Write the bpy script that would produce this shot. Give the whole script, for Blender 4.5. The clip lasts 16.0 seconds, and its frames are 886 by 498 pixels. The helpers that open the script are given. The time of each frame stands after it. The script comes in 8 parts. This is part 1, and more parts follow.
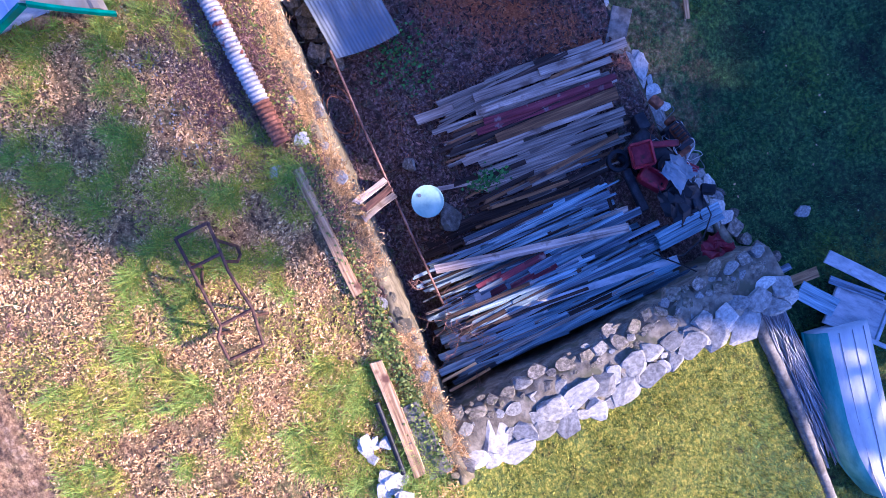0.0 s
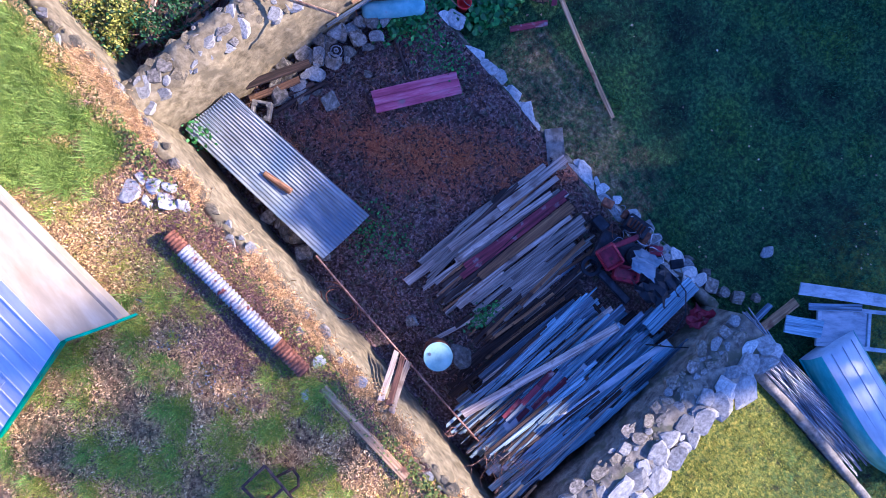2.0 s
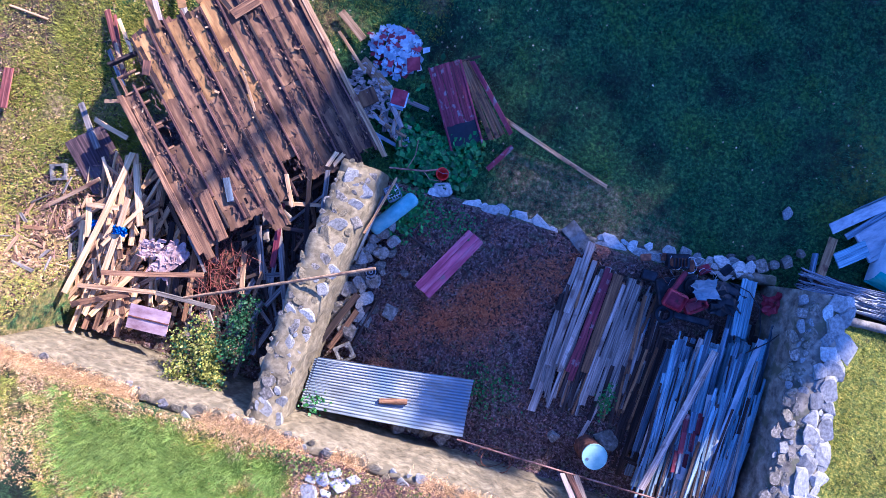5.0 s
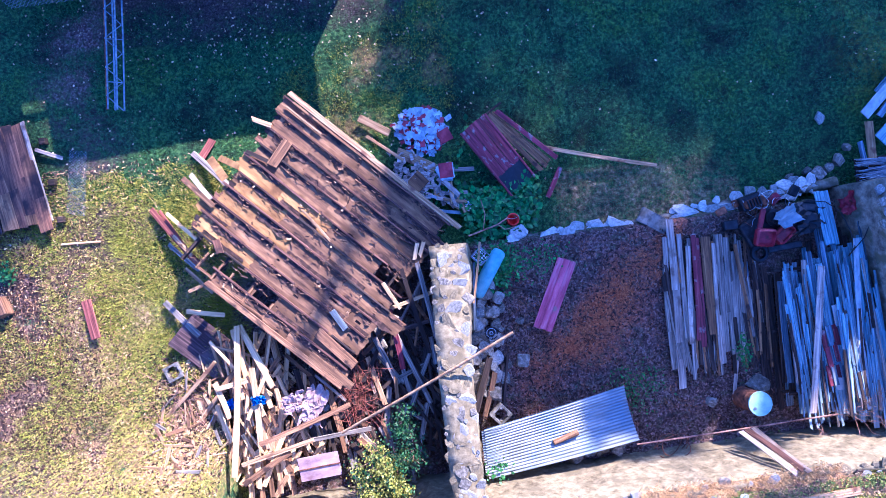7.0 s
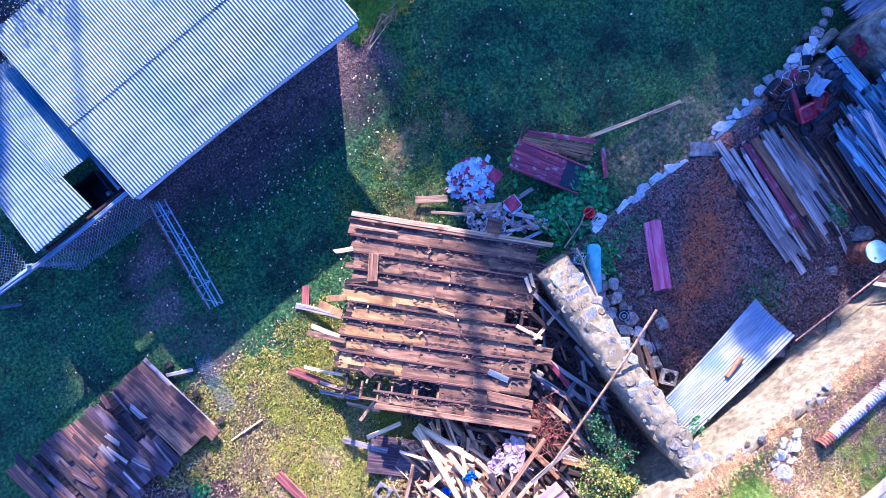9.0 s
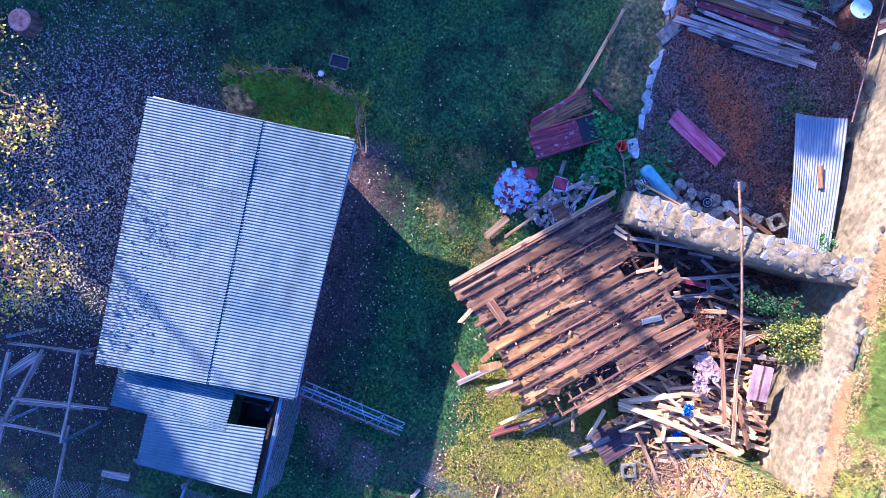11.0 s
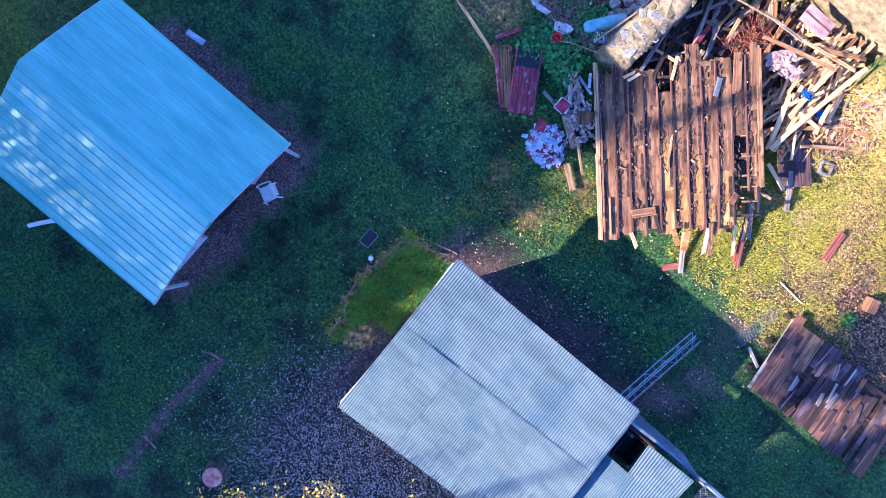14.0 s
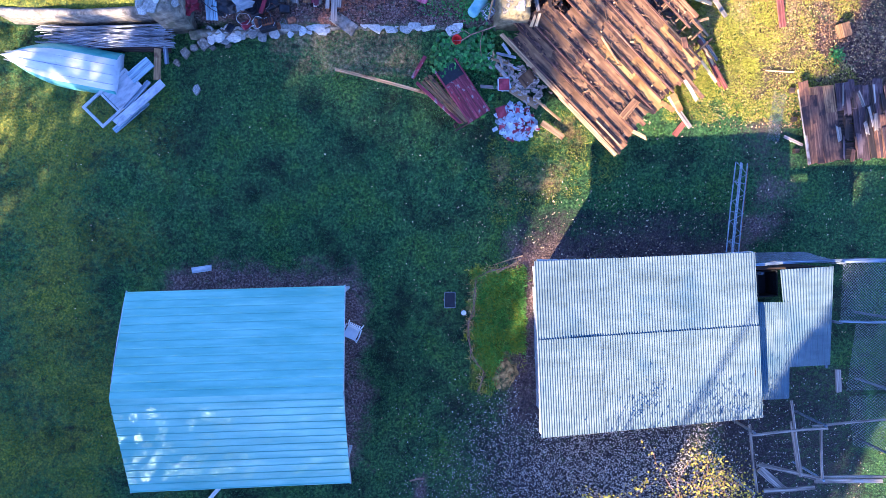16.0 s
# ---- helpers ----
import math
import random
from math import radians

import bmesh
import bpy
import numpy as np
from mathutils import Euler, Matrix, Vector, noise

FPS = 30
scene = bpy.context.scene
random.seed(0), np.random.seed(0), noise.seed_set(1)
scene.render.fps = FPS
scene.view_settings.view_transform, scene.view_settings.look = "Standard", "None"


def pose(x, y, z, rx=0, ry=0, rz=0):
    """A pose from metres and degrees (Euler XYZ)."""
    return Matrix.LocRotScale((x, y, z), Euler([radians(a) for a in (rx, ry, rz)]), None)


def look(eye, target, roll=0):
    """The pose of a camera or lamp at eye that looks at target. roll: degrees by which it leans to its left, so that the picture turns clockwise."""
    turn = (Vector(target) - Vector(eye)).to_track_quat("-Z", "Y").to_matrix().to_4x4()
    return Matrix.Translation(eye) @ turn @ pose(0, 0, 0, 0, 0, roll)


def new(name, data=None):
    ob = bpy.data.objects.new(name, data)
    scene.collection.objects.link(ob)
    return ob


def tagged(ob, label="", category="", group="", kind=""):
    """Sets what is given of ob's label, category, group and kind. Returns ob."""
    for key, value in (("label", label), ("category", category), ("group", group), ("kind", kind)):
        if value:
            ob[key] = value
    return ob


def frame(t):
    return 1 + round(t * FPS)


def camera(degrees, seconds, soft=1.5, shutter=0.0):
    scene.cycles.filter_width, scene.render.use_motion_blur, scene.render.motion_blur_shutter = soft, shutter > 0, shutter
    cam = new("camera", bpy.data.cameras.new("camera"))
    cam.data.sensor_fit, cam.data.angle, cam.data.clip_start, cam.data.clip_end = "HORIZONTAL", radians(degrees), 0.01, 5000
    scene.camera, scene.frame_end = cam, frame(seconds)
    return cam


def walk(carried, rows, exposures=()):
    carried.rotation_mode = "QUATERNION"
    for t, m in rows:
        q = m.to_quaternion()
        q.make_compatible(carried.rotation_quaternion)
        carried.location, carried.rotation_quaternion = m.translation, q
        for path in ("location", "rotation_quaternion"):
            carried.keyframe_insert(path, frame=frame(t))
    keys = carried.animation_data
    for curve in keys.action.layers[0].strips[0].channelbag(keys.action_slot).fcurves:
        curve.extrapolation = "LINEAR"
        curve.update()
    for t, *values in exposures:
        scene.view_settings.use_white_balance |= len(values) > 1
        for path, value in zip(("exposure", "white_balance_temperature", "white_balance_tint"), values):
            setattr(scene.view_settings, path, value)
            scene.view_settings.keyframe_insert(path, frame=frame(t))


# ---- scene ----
cam = camera(74.0, 16.0, soft=0.4)
PATH = [
    (0, -4.784, 12.001, 12.228, -1.41, -0.96, -113.07),
    (0.5, -4.152, 11.653, 12.543, -1.10, -0.83, -117.41),
    (1, -3.522, 11.258, 12.857, -0.81, -0.72, -121.62),
    (1.5, -2.929, 10.783, 13.167, -0.70, -0.46, -125.99),
    (2, -2.386, 10.262, 13.474, -0.58, -0.21, -130.34),
    (2.5, -1.893, 9.733, 13.780, -0.53, 0.10, -134.90),
    (3, -1.426, 9.301, 14.074, -0.46, 0.19, -139.65),
    (3.5, -0.939, 8.954, 14.358, -0.46, 0.22, -144.72),
    (4, -0.486, 8.628, 14.647, -0.45, 0.52, -150.57),
    (4.5, 0.102, 8.312, 14.925, -0.56, 0.47, -156.66),
    (5.1, 0.901, 7.997, 15.193, -0.55, 0.14, -163.86),
    (5.75, 1.896, 7.723, 15.390, -0.33, -0.57, -171.58),
    (6.4, 2.892, 7.395, 15.572, -0.03, -1.27, -179.53),
    (7, 3.696, 6.935, 15.802, 0.16, -1.55, -187.33),
    (7.5, 4.289, 6.460, 16.038, 0.25, -1.55, -194.08),
    (8, 4.813, 5.816, 16.286, 0.01, -1.58, -201.22),
    (8.5, 5.254, 5.110, 16.519, -0.23, -1.69, -208.70),
    (9, 5.596, 4.388, 16.743, -0.35, -1.78, -216.61),
    (9.6, 5.897, 3.521, 17.033, -0.39, -1.84, -226.86),
    (10.25, 5.992, 2.608, 17.379, -0.26, -1.76, -239.29),
    (10.9, 5.874, 1.766, 17.733, -0.06, -1.51, -252.52),
    (11.5, 5.600, 1.090, 18.042, 0.11, -1.09, -264.93),
    (12, 5.312, 0.577, 18.287, 0.22, -0.66, -275.21),
    (12.5, 4.851, 0.064, 18.546, 0.07, -0.34, -285.64),
    (13, 4.200, -0.348, 18.810, -0.44, -0.17, -296.17),
    (13.5, 3.385, -0.545, 19.056, -1.38, -0.16, -307.01),
    (14, 2.546, -0.675, 19.304, -2.07, -0.65, -318.00),
    (14.5, 1.743, -0.685, 19.518, -2.50, -1.25, -329.12),
    (15, 1.055, -0.560, 19.746, -2.51, -1.80, -340.18),
    (15.5, 0.476, -0.318, 20.010, -2.27, -2.24, -350.45),
    (16, 0.000, 0.000, 20.287, -1.81, -2.55, -359.98),
]
walk(cam, [(t, pose(x, y, z, rx, ry, rz)) for t, x, y, z, rx, ry, rz in PATH], [(0, 1.36, 4150, 46), (2.5, 1.34, 4020, 39), (4.5, 1.34, 3920, 39), (8, 1.98, 3850, 42), (11.5, 1.7, 4020, 41), (13.5, 1.8, 4140, 37), (16, 2.22, 4480, 32)])

# ---- light ----
SUN_EL, SUN_DIR = radians(26), Vector((-0.526, -0.853, 0))
world = bpy.data.worlds.new("sky")
scene.world = world
world.use_nodes = True
wn = world.node_tree
sky = wn.nodes.new("ShaderNodeTexSky")
sky.sky_type, sky.sun_disc = "NISHITA", False
sky.ozone_density = 3.0
sky.sun_elevation, sky.sun_rotation = SUN_EL, math.atan2(SUN_DIR.x, SUN_DIR.y)
wn.links.new(sky.outputs["Color"], wn.nodes["Background"].inputs["Color"])
wn.nodes["Background"].inputs["Strength"].default_value = 0.098
sun_data = bpy.data.lights.new("sun", "SUN")
sun_data.energy, sun_data.angle, sun_data.color = 6.5, radians(0.6), (1.0, 0.66, 0.25)
sun = new("sun", sun_data)
to_sun = Vector((SUN_DIR.x * math.cos(SUN_EL), SUN_DIR.y * math.cos(SUN_EL), math.sin(SUN_EL)))
sun.matrix_world = look(to_sun * 60, (0, 0, 0))

rnd = random.Random(7)


# ---- materials ----
def srgb(h):
    v = [int(h[i : i + 2], 16) / 255 for i in (0, 2, 4)]
    return tuple(c / 12.92 if c < 0.04045 else ((c + 0.055) / 1.055) ** 2.4 for c in v) + (1.0,)


def make_mat(name, colours, scale=(4, 4, 4), rough=0.85, metal=0.0, bump=0.3, vary=0.25, spots=None, spot_scale=6.0, spot_size=0.62, bump_dist=0.02, blotch=0.8, field=0.0, spot_soft=0.05):
    """Two scales of noise over a ramp of colours, a tint of its own for each piece, stains, relief.
    field: for blades and leaves, how strongly their tone follows broad patches of the ground."""
    m = bpy.data.materials.new(name)
    m.use_nodes = True
    t = m.node_tree
    n, k = t.nodes, t.links
    bsdf = n["Principled BSDF"]
    bsdf.inputs["Roughness"].default_value, bsdf.inputs["Metallic"].default_value = rough, metal
    co = n.new("ShaderNodeTexCoord")
    both = n.new("ShaderNodeMath")
    both.operation = "ADD"
    k.new(n.new("ShaderNodeNewGeometry").outputs["Random Per Island"], both.inputs[0])
    k.new(n.new("ShaderNodeObjectInfo").outputs["Random"], both.inputs[1])
    frac = n.new("ShaderNodeMath")
    frac.operation = "FRACT"
    k.new(both.outputs[0], frac.inputs[0])
    ran = frac.outputs[0]
    shift = n.new("ShaderNodeVectorMath")
    shift.operation = "MULTIPLY_ADD"
    shift.inputs[1].default_value = (1, 1, 1)
    away = n.new("ShaderNodeVectorMath")
    away.operation = "SCALE"
    away.inputs[0].default_value = (31.0, 17.0, 23.0)
    k.new(ran, away.inputs["Scale"])
    loc, own, pick = n.new("ShaderNodeAttribute"), n.new("ShaderNodeAttribute"), n.new("ShaderNodeMix")
    loc.attribute_name, own.attribute_name, pick.data_type = "board_place", "is_board", "VECTOR"
    k.new(own.outputs["Fac"], pick.inputs["Factor"])
    k.new(co.outputs["Object"], pick.inputs[4])
    k.new(loc.outputs["Vector"], pick.inputs[5])
    k.new(pick.outputs[1], shift.inputs[0])
    k.new(away.outputs[0], shift.inputs[2])
    mp = n.new("ShaderNodeMapping")
    mp.inputs["Scale"].default_value = scale
    k.new(shift.outputs[0], mp.inputs["Vector"])
    fine = n.new("ShaderNodeTexNoise")
    fine.inputs["Scale"].default_value, fine.inputs["Detail"].default_value, fine.inputs["Roughness"].default_value = 1.0, 8.0, 0.65
    k.new(mp.outputs[0], fine.inputs["Vector"])
    ramp = n.new("ShaderNodeValToRGB")
    els = ramp.color_ramp.elements
    while len(els) < len(colours):
        els.new(0.5)
    for i, c in enumerate(colours):
        els[i].position, els[i].color = 0.33 + 0.34 * i / max(1, len(colours) - 1), srgb(c)
    k.new(fine.outputs["Fac"], ramp.inputs["Fac"])
    big = n.new("ShaderNodeTexNoise")
    big.inputs["Scale"].default_value, big.inputs["Detail"].default_value = 0.9, 3.0
    k.new(co.outputs["Object"] if field else shift.outputs[0], big.inputs["Vector"])
    if field:
        big.inputs["Scale"].default_value, big.inputs["Detail"].default_value, big.inputs["Roughness"].default_value = 0.55, 6.0, 0.65
        blotch = field
    hsv = n.new("ShaderNodeHueSaturation")
    k.new(ramp.outputs["Color"], hsv.inputs["Color"])
    val = n.new("ShaderNodeMath")
    val.operation = "MULTIPLY_ADD"
    val.inputs[1].default_value = vary * 2
    val.inputs[2].default_value = 1 - vary
    k.new(ran, val.inputs[0])
    val2 = n.new("ShaderNodeMath")
    val2.operation = "MULTIPLY_ADD"
    val2.inputs[1].default_value = blotch
    val2.inputs[2].default_value = -blotch / 2
    k.new(big.outputs["Fac"], val2.inputs[0])
    add = n.new("ShaderNodeMath")
    add.operation = "ADD"
    k.new(val.outputs[0], add.inputs[0])
    k.new(val2.outputs[0], add.inputs[1])
    floor_ = n.new("ShaderNodeMath")
    floor_.operation = "MAXIMUM"
    floor_.inputs[1].default_value = 0.25
    k.new(add.outputs[0], floor_.inputs[0])
    k.new(floor_.outputs[0], hsv.inputs["Value"])
    out = hsv.outputs["Color"]
    if spots:
        sp = n.new("ShaderNodeTexNoise")
        sp.inputs["Scale"].default_value, sp.inputs["Detail"].default_value = spot_scale, 5.0
        k.new(co.outputs["Object"] if field else shift.outputs[0], sp.inputs["Vector"])
        cut = n.new("ShaderNodeMapRange")
        cut.inputs["From Min"].default_value, cut.inputs["From Max"].default_value = spot_size - spot_soft, spot_size + spot_soft
        k.new(sp.outputs["Fac"], cut.inputs["Value"])
        mix = n.new("ShaderNodeMix")
        mix.data_type = "RGBA"
        k.new(cut.outputs["Result"], mix.inputs["Factor"])
        k.new(out, mix.inputs[6])
        mix.inputs[7].default_value = srgb(spots)
        out = mix.outputs[2]
    k.new(out, bsdf.inputs["Base Color"])
    if bump:
        b = n.new("ShaderNodeBump")
        b.inputs["Strength"].default_value, b.inputs["Distance"].default_value = bump, bump_dist
        k.new(fine.outputs["Fac"], b.inputs["Height"])
        k.new(b.outputs["Normal"], bsdf.inputs["Normal"])
    return m


GRAIN = (0.9, 22, 22)
M = dict(
    # Weathered greys, tinted bluer to put the stack's shade into them.
    wood_grey=make_mat("weathered_grey_wood", ["2e343c", "626e7a", "98a4ae"], GRAIN, 0.85, vary=0.42),
    wood_blue=make_mat("pale_grey_wood", ["40505a", "7a8e98", "a8bac0"], GRAIN, 0.8, vary=0.34),
    wood_tan=make_mat("tan_wood", ["6c5236", "a8885c", "d2b486"], GRAIN, 0.85, vary=0.25, spots="6a4a34", spot_scale=2.5),
    wood_fresh=make_mat("blond_wood", ["a87f4c", "d4ae74", "ecd09c"], GRAIN, 0.8, vary=0.2),
    wood_rust=make_mat("reddish_brown_wood", ["4a241c", "7c4436", "a56a54"], GRAIN, 0.8, vary=0.2),
    panel_pink=make_mat("faded_pinkish_metal", ["86696c", "a88f92", "c3aeae"], (2, 4, 4), 0.5, metal=0.1, bump=0.05, vary=0.05),
    wood_dark=make_mat("dark_rotten_wood", ["15110f", "30251f", "54443a"], GRAIN, 0.9, vary=0.35),
    wood_brown=make_mat("brown_boards", ["432e1e", "785839", "a48256"], GRAIN, 0.88, vary=0.3, spots="3a2a22", spot_scale=3),
    wood_red=make_mat("peeling_red_boards", ["3c141e", "6e2634", "924852"], GRAIN, 0.75, vary=0.2, spots="8d7f7c", spot_scale=5, spot_size=0.64),
    wood_pink=make_mat("faded_rose_board", ["8f3950", "b4566d", "c97f8f"], (1.2, 9, 9), 0.75, vary=0.1, spots="8c6a6a", spot_scale=4, spot_size=0.68),
    stone=make_mat("grey_field_stone", ["403d37", "6e6a5f", "9c968a"], (4, 4, 4), 0.9, bump=0.6, vary=0.3, spots="5e5a48", spot_scale=3, blotch=0.6),
    stone_pale=make_mat("whitewashed_stone", ["62625c", "868680", "a6a69e"], (6, 6, 6), 0.9, bump=0.5, vary=0.2),
    mortar=make_mat("lime_mortar", ["585036", "7c7254", "988e6c"], (5.5, 5.5, 5.5), 0.95, bump=0.6, vary=0.05, spots="6a6248", spot_scale=2.2, spot_size=0.6, bump_dist=0.04),
    rubble=make_mat("grey_rubble_mortar", ["4a463c", "787262", "9c9682"], (4, 4, 4), 0.95, bump=0.6, vary=0.05, bump_dist=0.06, spots="5a5a44", spot_scale=2.2, spot_size=0.58),
    concrete=make_mat("pale_concrete", ["4c4a44", "726f67", "908c82"], (7, 7, 7), 0.9, bump=0.25, vary=0.12, spots="5c5648", spot_scale=2, blotch=0.5),
    soil=make_mat("dark_leaf_soil", ["1c1412", "3a2821", "684c3c"], (9, 9, 9), 0.95, bump=0.8, vary=0.1),
    # Blue-grey spots put the sheet's unlit areas into its colour.
    zinc=make_mat("galvanised_sheet", ["6a7070", "8a9090", "a8acaa"], (0.7, 5, 2), 0.5, metal=0.2, bump=0.05, vary=0.08, spots="66788a", spot_scale=1.0, spot_size=0.58, spot_soft=0.12),
    # Soft blue spots put tree shade into the roofing's colour.
    zinc_old=make_mat("dull_galvanised_roofing", ["42565e", "52666e", "62747a"], (0.7, 2.4, 1.2), 0.6, metal=0.1, bump=0.02, vary=0.02, spots="305064", spot_scale=0.55, spot_size=0.6, field=0.35, spot_soft=0.1),
    blue_roof=make_mat("pale_blue_roof_sheet", ["78ac98", "88baa6", "9ac8b4"], (0.5, 3, 3), 0.36, metal=0.1, bump=0.01, vary=0.03, blotch=0.12),
    # One white roof: cream paints its sunlit slope, lilac-grey its shaded slope.
    white_roof=make_mat("white_roof_sheet", ["8c8064", "9a8e72", "a69c84"], (1, 4, 4), 0.45, bump=0.02, vary=0.03, blotch=0.2),
    roof_shade_side=make_mat("shaded_white_roof_sheet", ["a9a8b4", "b9b8c2", "c6c5cc"], (1, 4, 4), 0.45, bump=0.02, vary=0.03, blotch=0.2),
    green_paint=make_mat("green_trim_paint", ["0f6b4c", "158a62", "2a9c74"], (3, 3, 3), 0.5, bump=0.05, vary=0.1),
    siding=make_mat("weathered_siding", ["8e9097", "adb0b4", "c4c6c6"], (1.5, 8, 8), 0.8, bump=0.15, vary=0.12),
    rust=make_mat("rusty_iron", ["442a20", "704832", "9c6a4a"], (8, 8, 8), 0.85, metal=0.2, bump=0.3, vary=0.2),
    red_metal=make_mat("red_painted_metal", ["4a0e1a", "76182a", "94303c"], (4, 4, 4), 0.5, metal=0.1, bump=0.15, vary=0.2, spots="4a2418", spot_scale=5),
    red_plastic=make_mat("red_plastic", ["a81208", "c61a0c", "d8301c"], (4, 4, 4), 0.4, bump=0.03, vary=0.02),
    white_plastic=make_mat("white_plastic", ["d4d6d6", "e4e5e4", "eeeeec"], (4, 4, 4), 0.4, bump=0.02, vary=0.03, blotch=0.1),
    white_paint=make_mat("worn_white_paint", ["8a9094", "aeb2b4", "c6c8c8"], (3, 9, 9), 0.6, bump=0.1, vary=0.12, spots="8a8c8c", spot_scale=4, spot_size=0.68, blotch=0.3),
    aqua_paint=make_mat("aqua_boat_paint", ["4a8c84", "60a296", "76b6a8"], (2, 6, 6), 0.45, bump=0.05, vary=0.05, blotch=0.3),
    drum_lid=make_mat("pale_drum_lid", ["88b0a8", "9ec4ba", "b0d0c6"], (4, 4, 4), 0.5, metal=0.1, bump=0.05, vary=0.02),
    tank=make_mat("pale_blue_tank_paint", ["6c9a9e", "80aeb0", "96bebe"], (4, 4, 4), 0.55, bump=0.05, vary=0.03, spots="7c4a38", spot_scale=4, spot_size=0.7),
    dark_metal=make_mat("dark_iron", ["15161a", "26282e", "3c3f45"], (6, 6, 6), 0.55, metal=0.5, bump=0.2, vary=0.2),
    steel=make_mat("grey_steel_bar", ["6d737c", "8f969e", "aeb3b8"], (3, 12, 12), 0.5, metal=0.5, bump=0.1, vary=0.3),
    black_plastic=make_mat("black_plastic", ["0b0c10", "14161b", "22252a"], (6, 6, 6), 0.5, bump=0.05, vary=0.1),
    plastic_sheet=make_mat("crumpled_white_plastic", ["8a6e66", "a88e84", "c4aca2"], (5, 5, 5), 0.5, bump=0.3, vary=0.05, blotch=0.5),
    blue_tarp=make_mat("blue_tarpaulin", ["0f3f8a", "1c5cb4", "3a7ccb"], (6, 6, 6), 0.5, bump=0.2, vary=0.1),
    leaf_pale=make_mat("bleached_leaf", ["6e665e", "a39c90", "d8d2c6"], (6, 6, 6), 0.8, bump=0, vary=0.45),
    tar=make_mat("brown_tar_paper", ["3a281c", "76583c", "a28056"], (7, 0.8, 4), 0.9, bump=0.35, vary=0.14, spots="584028", spot_scale=1.4, spot_size=0.56, bump_dist=0.02, spot_soft=0.09),
    wood_ash=make_mat("ashen_weathered_wood", ["3c3630", "80776c", "b8ae9e"], GRAIN, 0.87, vary=0.32),
    tar_pale=make_mat("golden_roof_boarding", ["5c4020", "94703a", "be9654"], (6, 0.8, 4), 0.9, bump=0.35, vary=0.12, spots="664824", spot_scale=1.4, spot_size=0.58, bump_dist=0.02, spot_soft=0.09),
    tar_torn=make_mat("torn_dark_roofing_felt", ["1a1210", "3c2a24", "6a5040"], (4, 6, 6), 0.9, bump=0.5, vary=0.25),
    leaf_weed=make_mat("broad_weed_leaf", ["1a4216", "316a22", "5a923a"], (6, 6, 6), 0.55, bump=0, vary=0.45),
    leaf_gold=make_mat("yellow_green_shrub_leaf", ["4e540e", "868a1c", "beb836"], (6, 6, 6), 0.6, bump=0, vary=0.35),
    heather=make_mat("dead_purple_brown_weeds", ["3a2826", "74544c", "a48272"], (1.5, 1.5, 1.5), 0.9, bump=0, vary=0.35, field=1.2),
    shingle_pale=make_mat("pale_broken_shingle", ["8c949a", "b4bcc0", "d6dada"], (4, 4, 4), 0.7, bump=0.15, vary=0.3, blotch=0.5),
    shingle_red=make_mat("faded_red_shingle", ["6a1c2a", "8e2e3c", "a84a54"], (4, 4, 4), 0.75, bump=0.15, vary=0.25, blotch=0.4),
    boat_white=make_mat("chalky_white_hull_paint", ["b4b8ba", "c8cbcb", "d6d8d6"], (1.5, 5, 5), 0.5, bump=0.05, vary=0.03, spots="9a9c9a", spot_scale=5, spot_size=0.72, blotch=0.2),
    soil_pale=make_mat("bare_pale_soil", ["4a3820", "8e7444", "c4a468"], (6, 6, 6), 0.95, bump=0.8, vary=0.05, spots="3c4420", spot_scale=4, spot_size=0.55),
    stone_lime=make_mat("lime_white_footing_stone", ["8c8c86", "b4b3aa", "d2d0c6"], (6, 6, 6), 0.9, bump=0.4, vary=0.2, blotch=0.4),
    pipe_zinc=make_mat("rust_streaked_galvanised_pipe", ["7c7c7a", "a2a19e", "c0beb8"], (4, 4, 4), 0.55, metal=0.1, bump=0.05, vary=0.05, spots="6e3826", spot_scale=7, spot_size=0.62, blotch=0.5),
    rust_pale=make_mat("worn_rusty_tube", ["2e1e16", "503628", "74543e"], (8, 8, 8), 0.7, metal=0.1, bump=0.2, vary=0.1),
    bark=make_mat("bark", ["2c241f", "4f443b", "73675b"], (6, 6, 1.5), 0.95, bump=0.8, vary=0.1),
    twig=make_mat("pale_twig", ["5e4238", "8e6c5c", "b8947e"], (6, 6, 6), 0.9, bump=0.2, vary=0.2),
    batten=make_mat("reddish_brown_batten", ["2c1c16", "563a2e", "7c5c4a"], GRAIN, 0.88, vary=0.25),
    cut_wood=make_mat("fresh_cut_wood", ["9a5a46", "c88a70", "e4b498"], (5, 5, 5), 0.85, vary=0.05),
    grass_bright=make_mat("lush_green_blades", ["506c12", "809a22", "b6c444"], (1.2, 1.2, 1.2), 0.6, bump=0, vary=0.35, field=0.8),
    grass_rust=make_mat("russet_dead_blades", ["5a2c18", "ae6636", "dc9e66"], (1.2, 1.2, 1.2), 0.85, bump=0, vary=0.4),
    leaf_olive=make_mat("olive_leaf", ["34460f", "60701c", "8e9430"], (6, 6, 6), 0.65, bump=0, vary=0.4),
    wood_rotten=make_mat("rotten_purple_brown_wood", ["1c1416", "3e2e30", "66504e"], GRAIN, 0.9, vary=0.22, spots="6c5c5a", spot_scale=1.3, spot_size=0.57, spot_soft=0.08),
    wood_patchy=make_mat("patchy_rotten_brown_wood", ["34221a", "6c4a36", "9a7452"], GRAIN, 0.9, vary=0.2, spots="2c2020", spot_scale=1.4, spot_size=0.56, spot_soft=0.07),
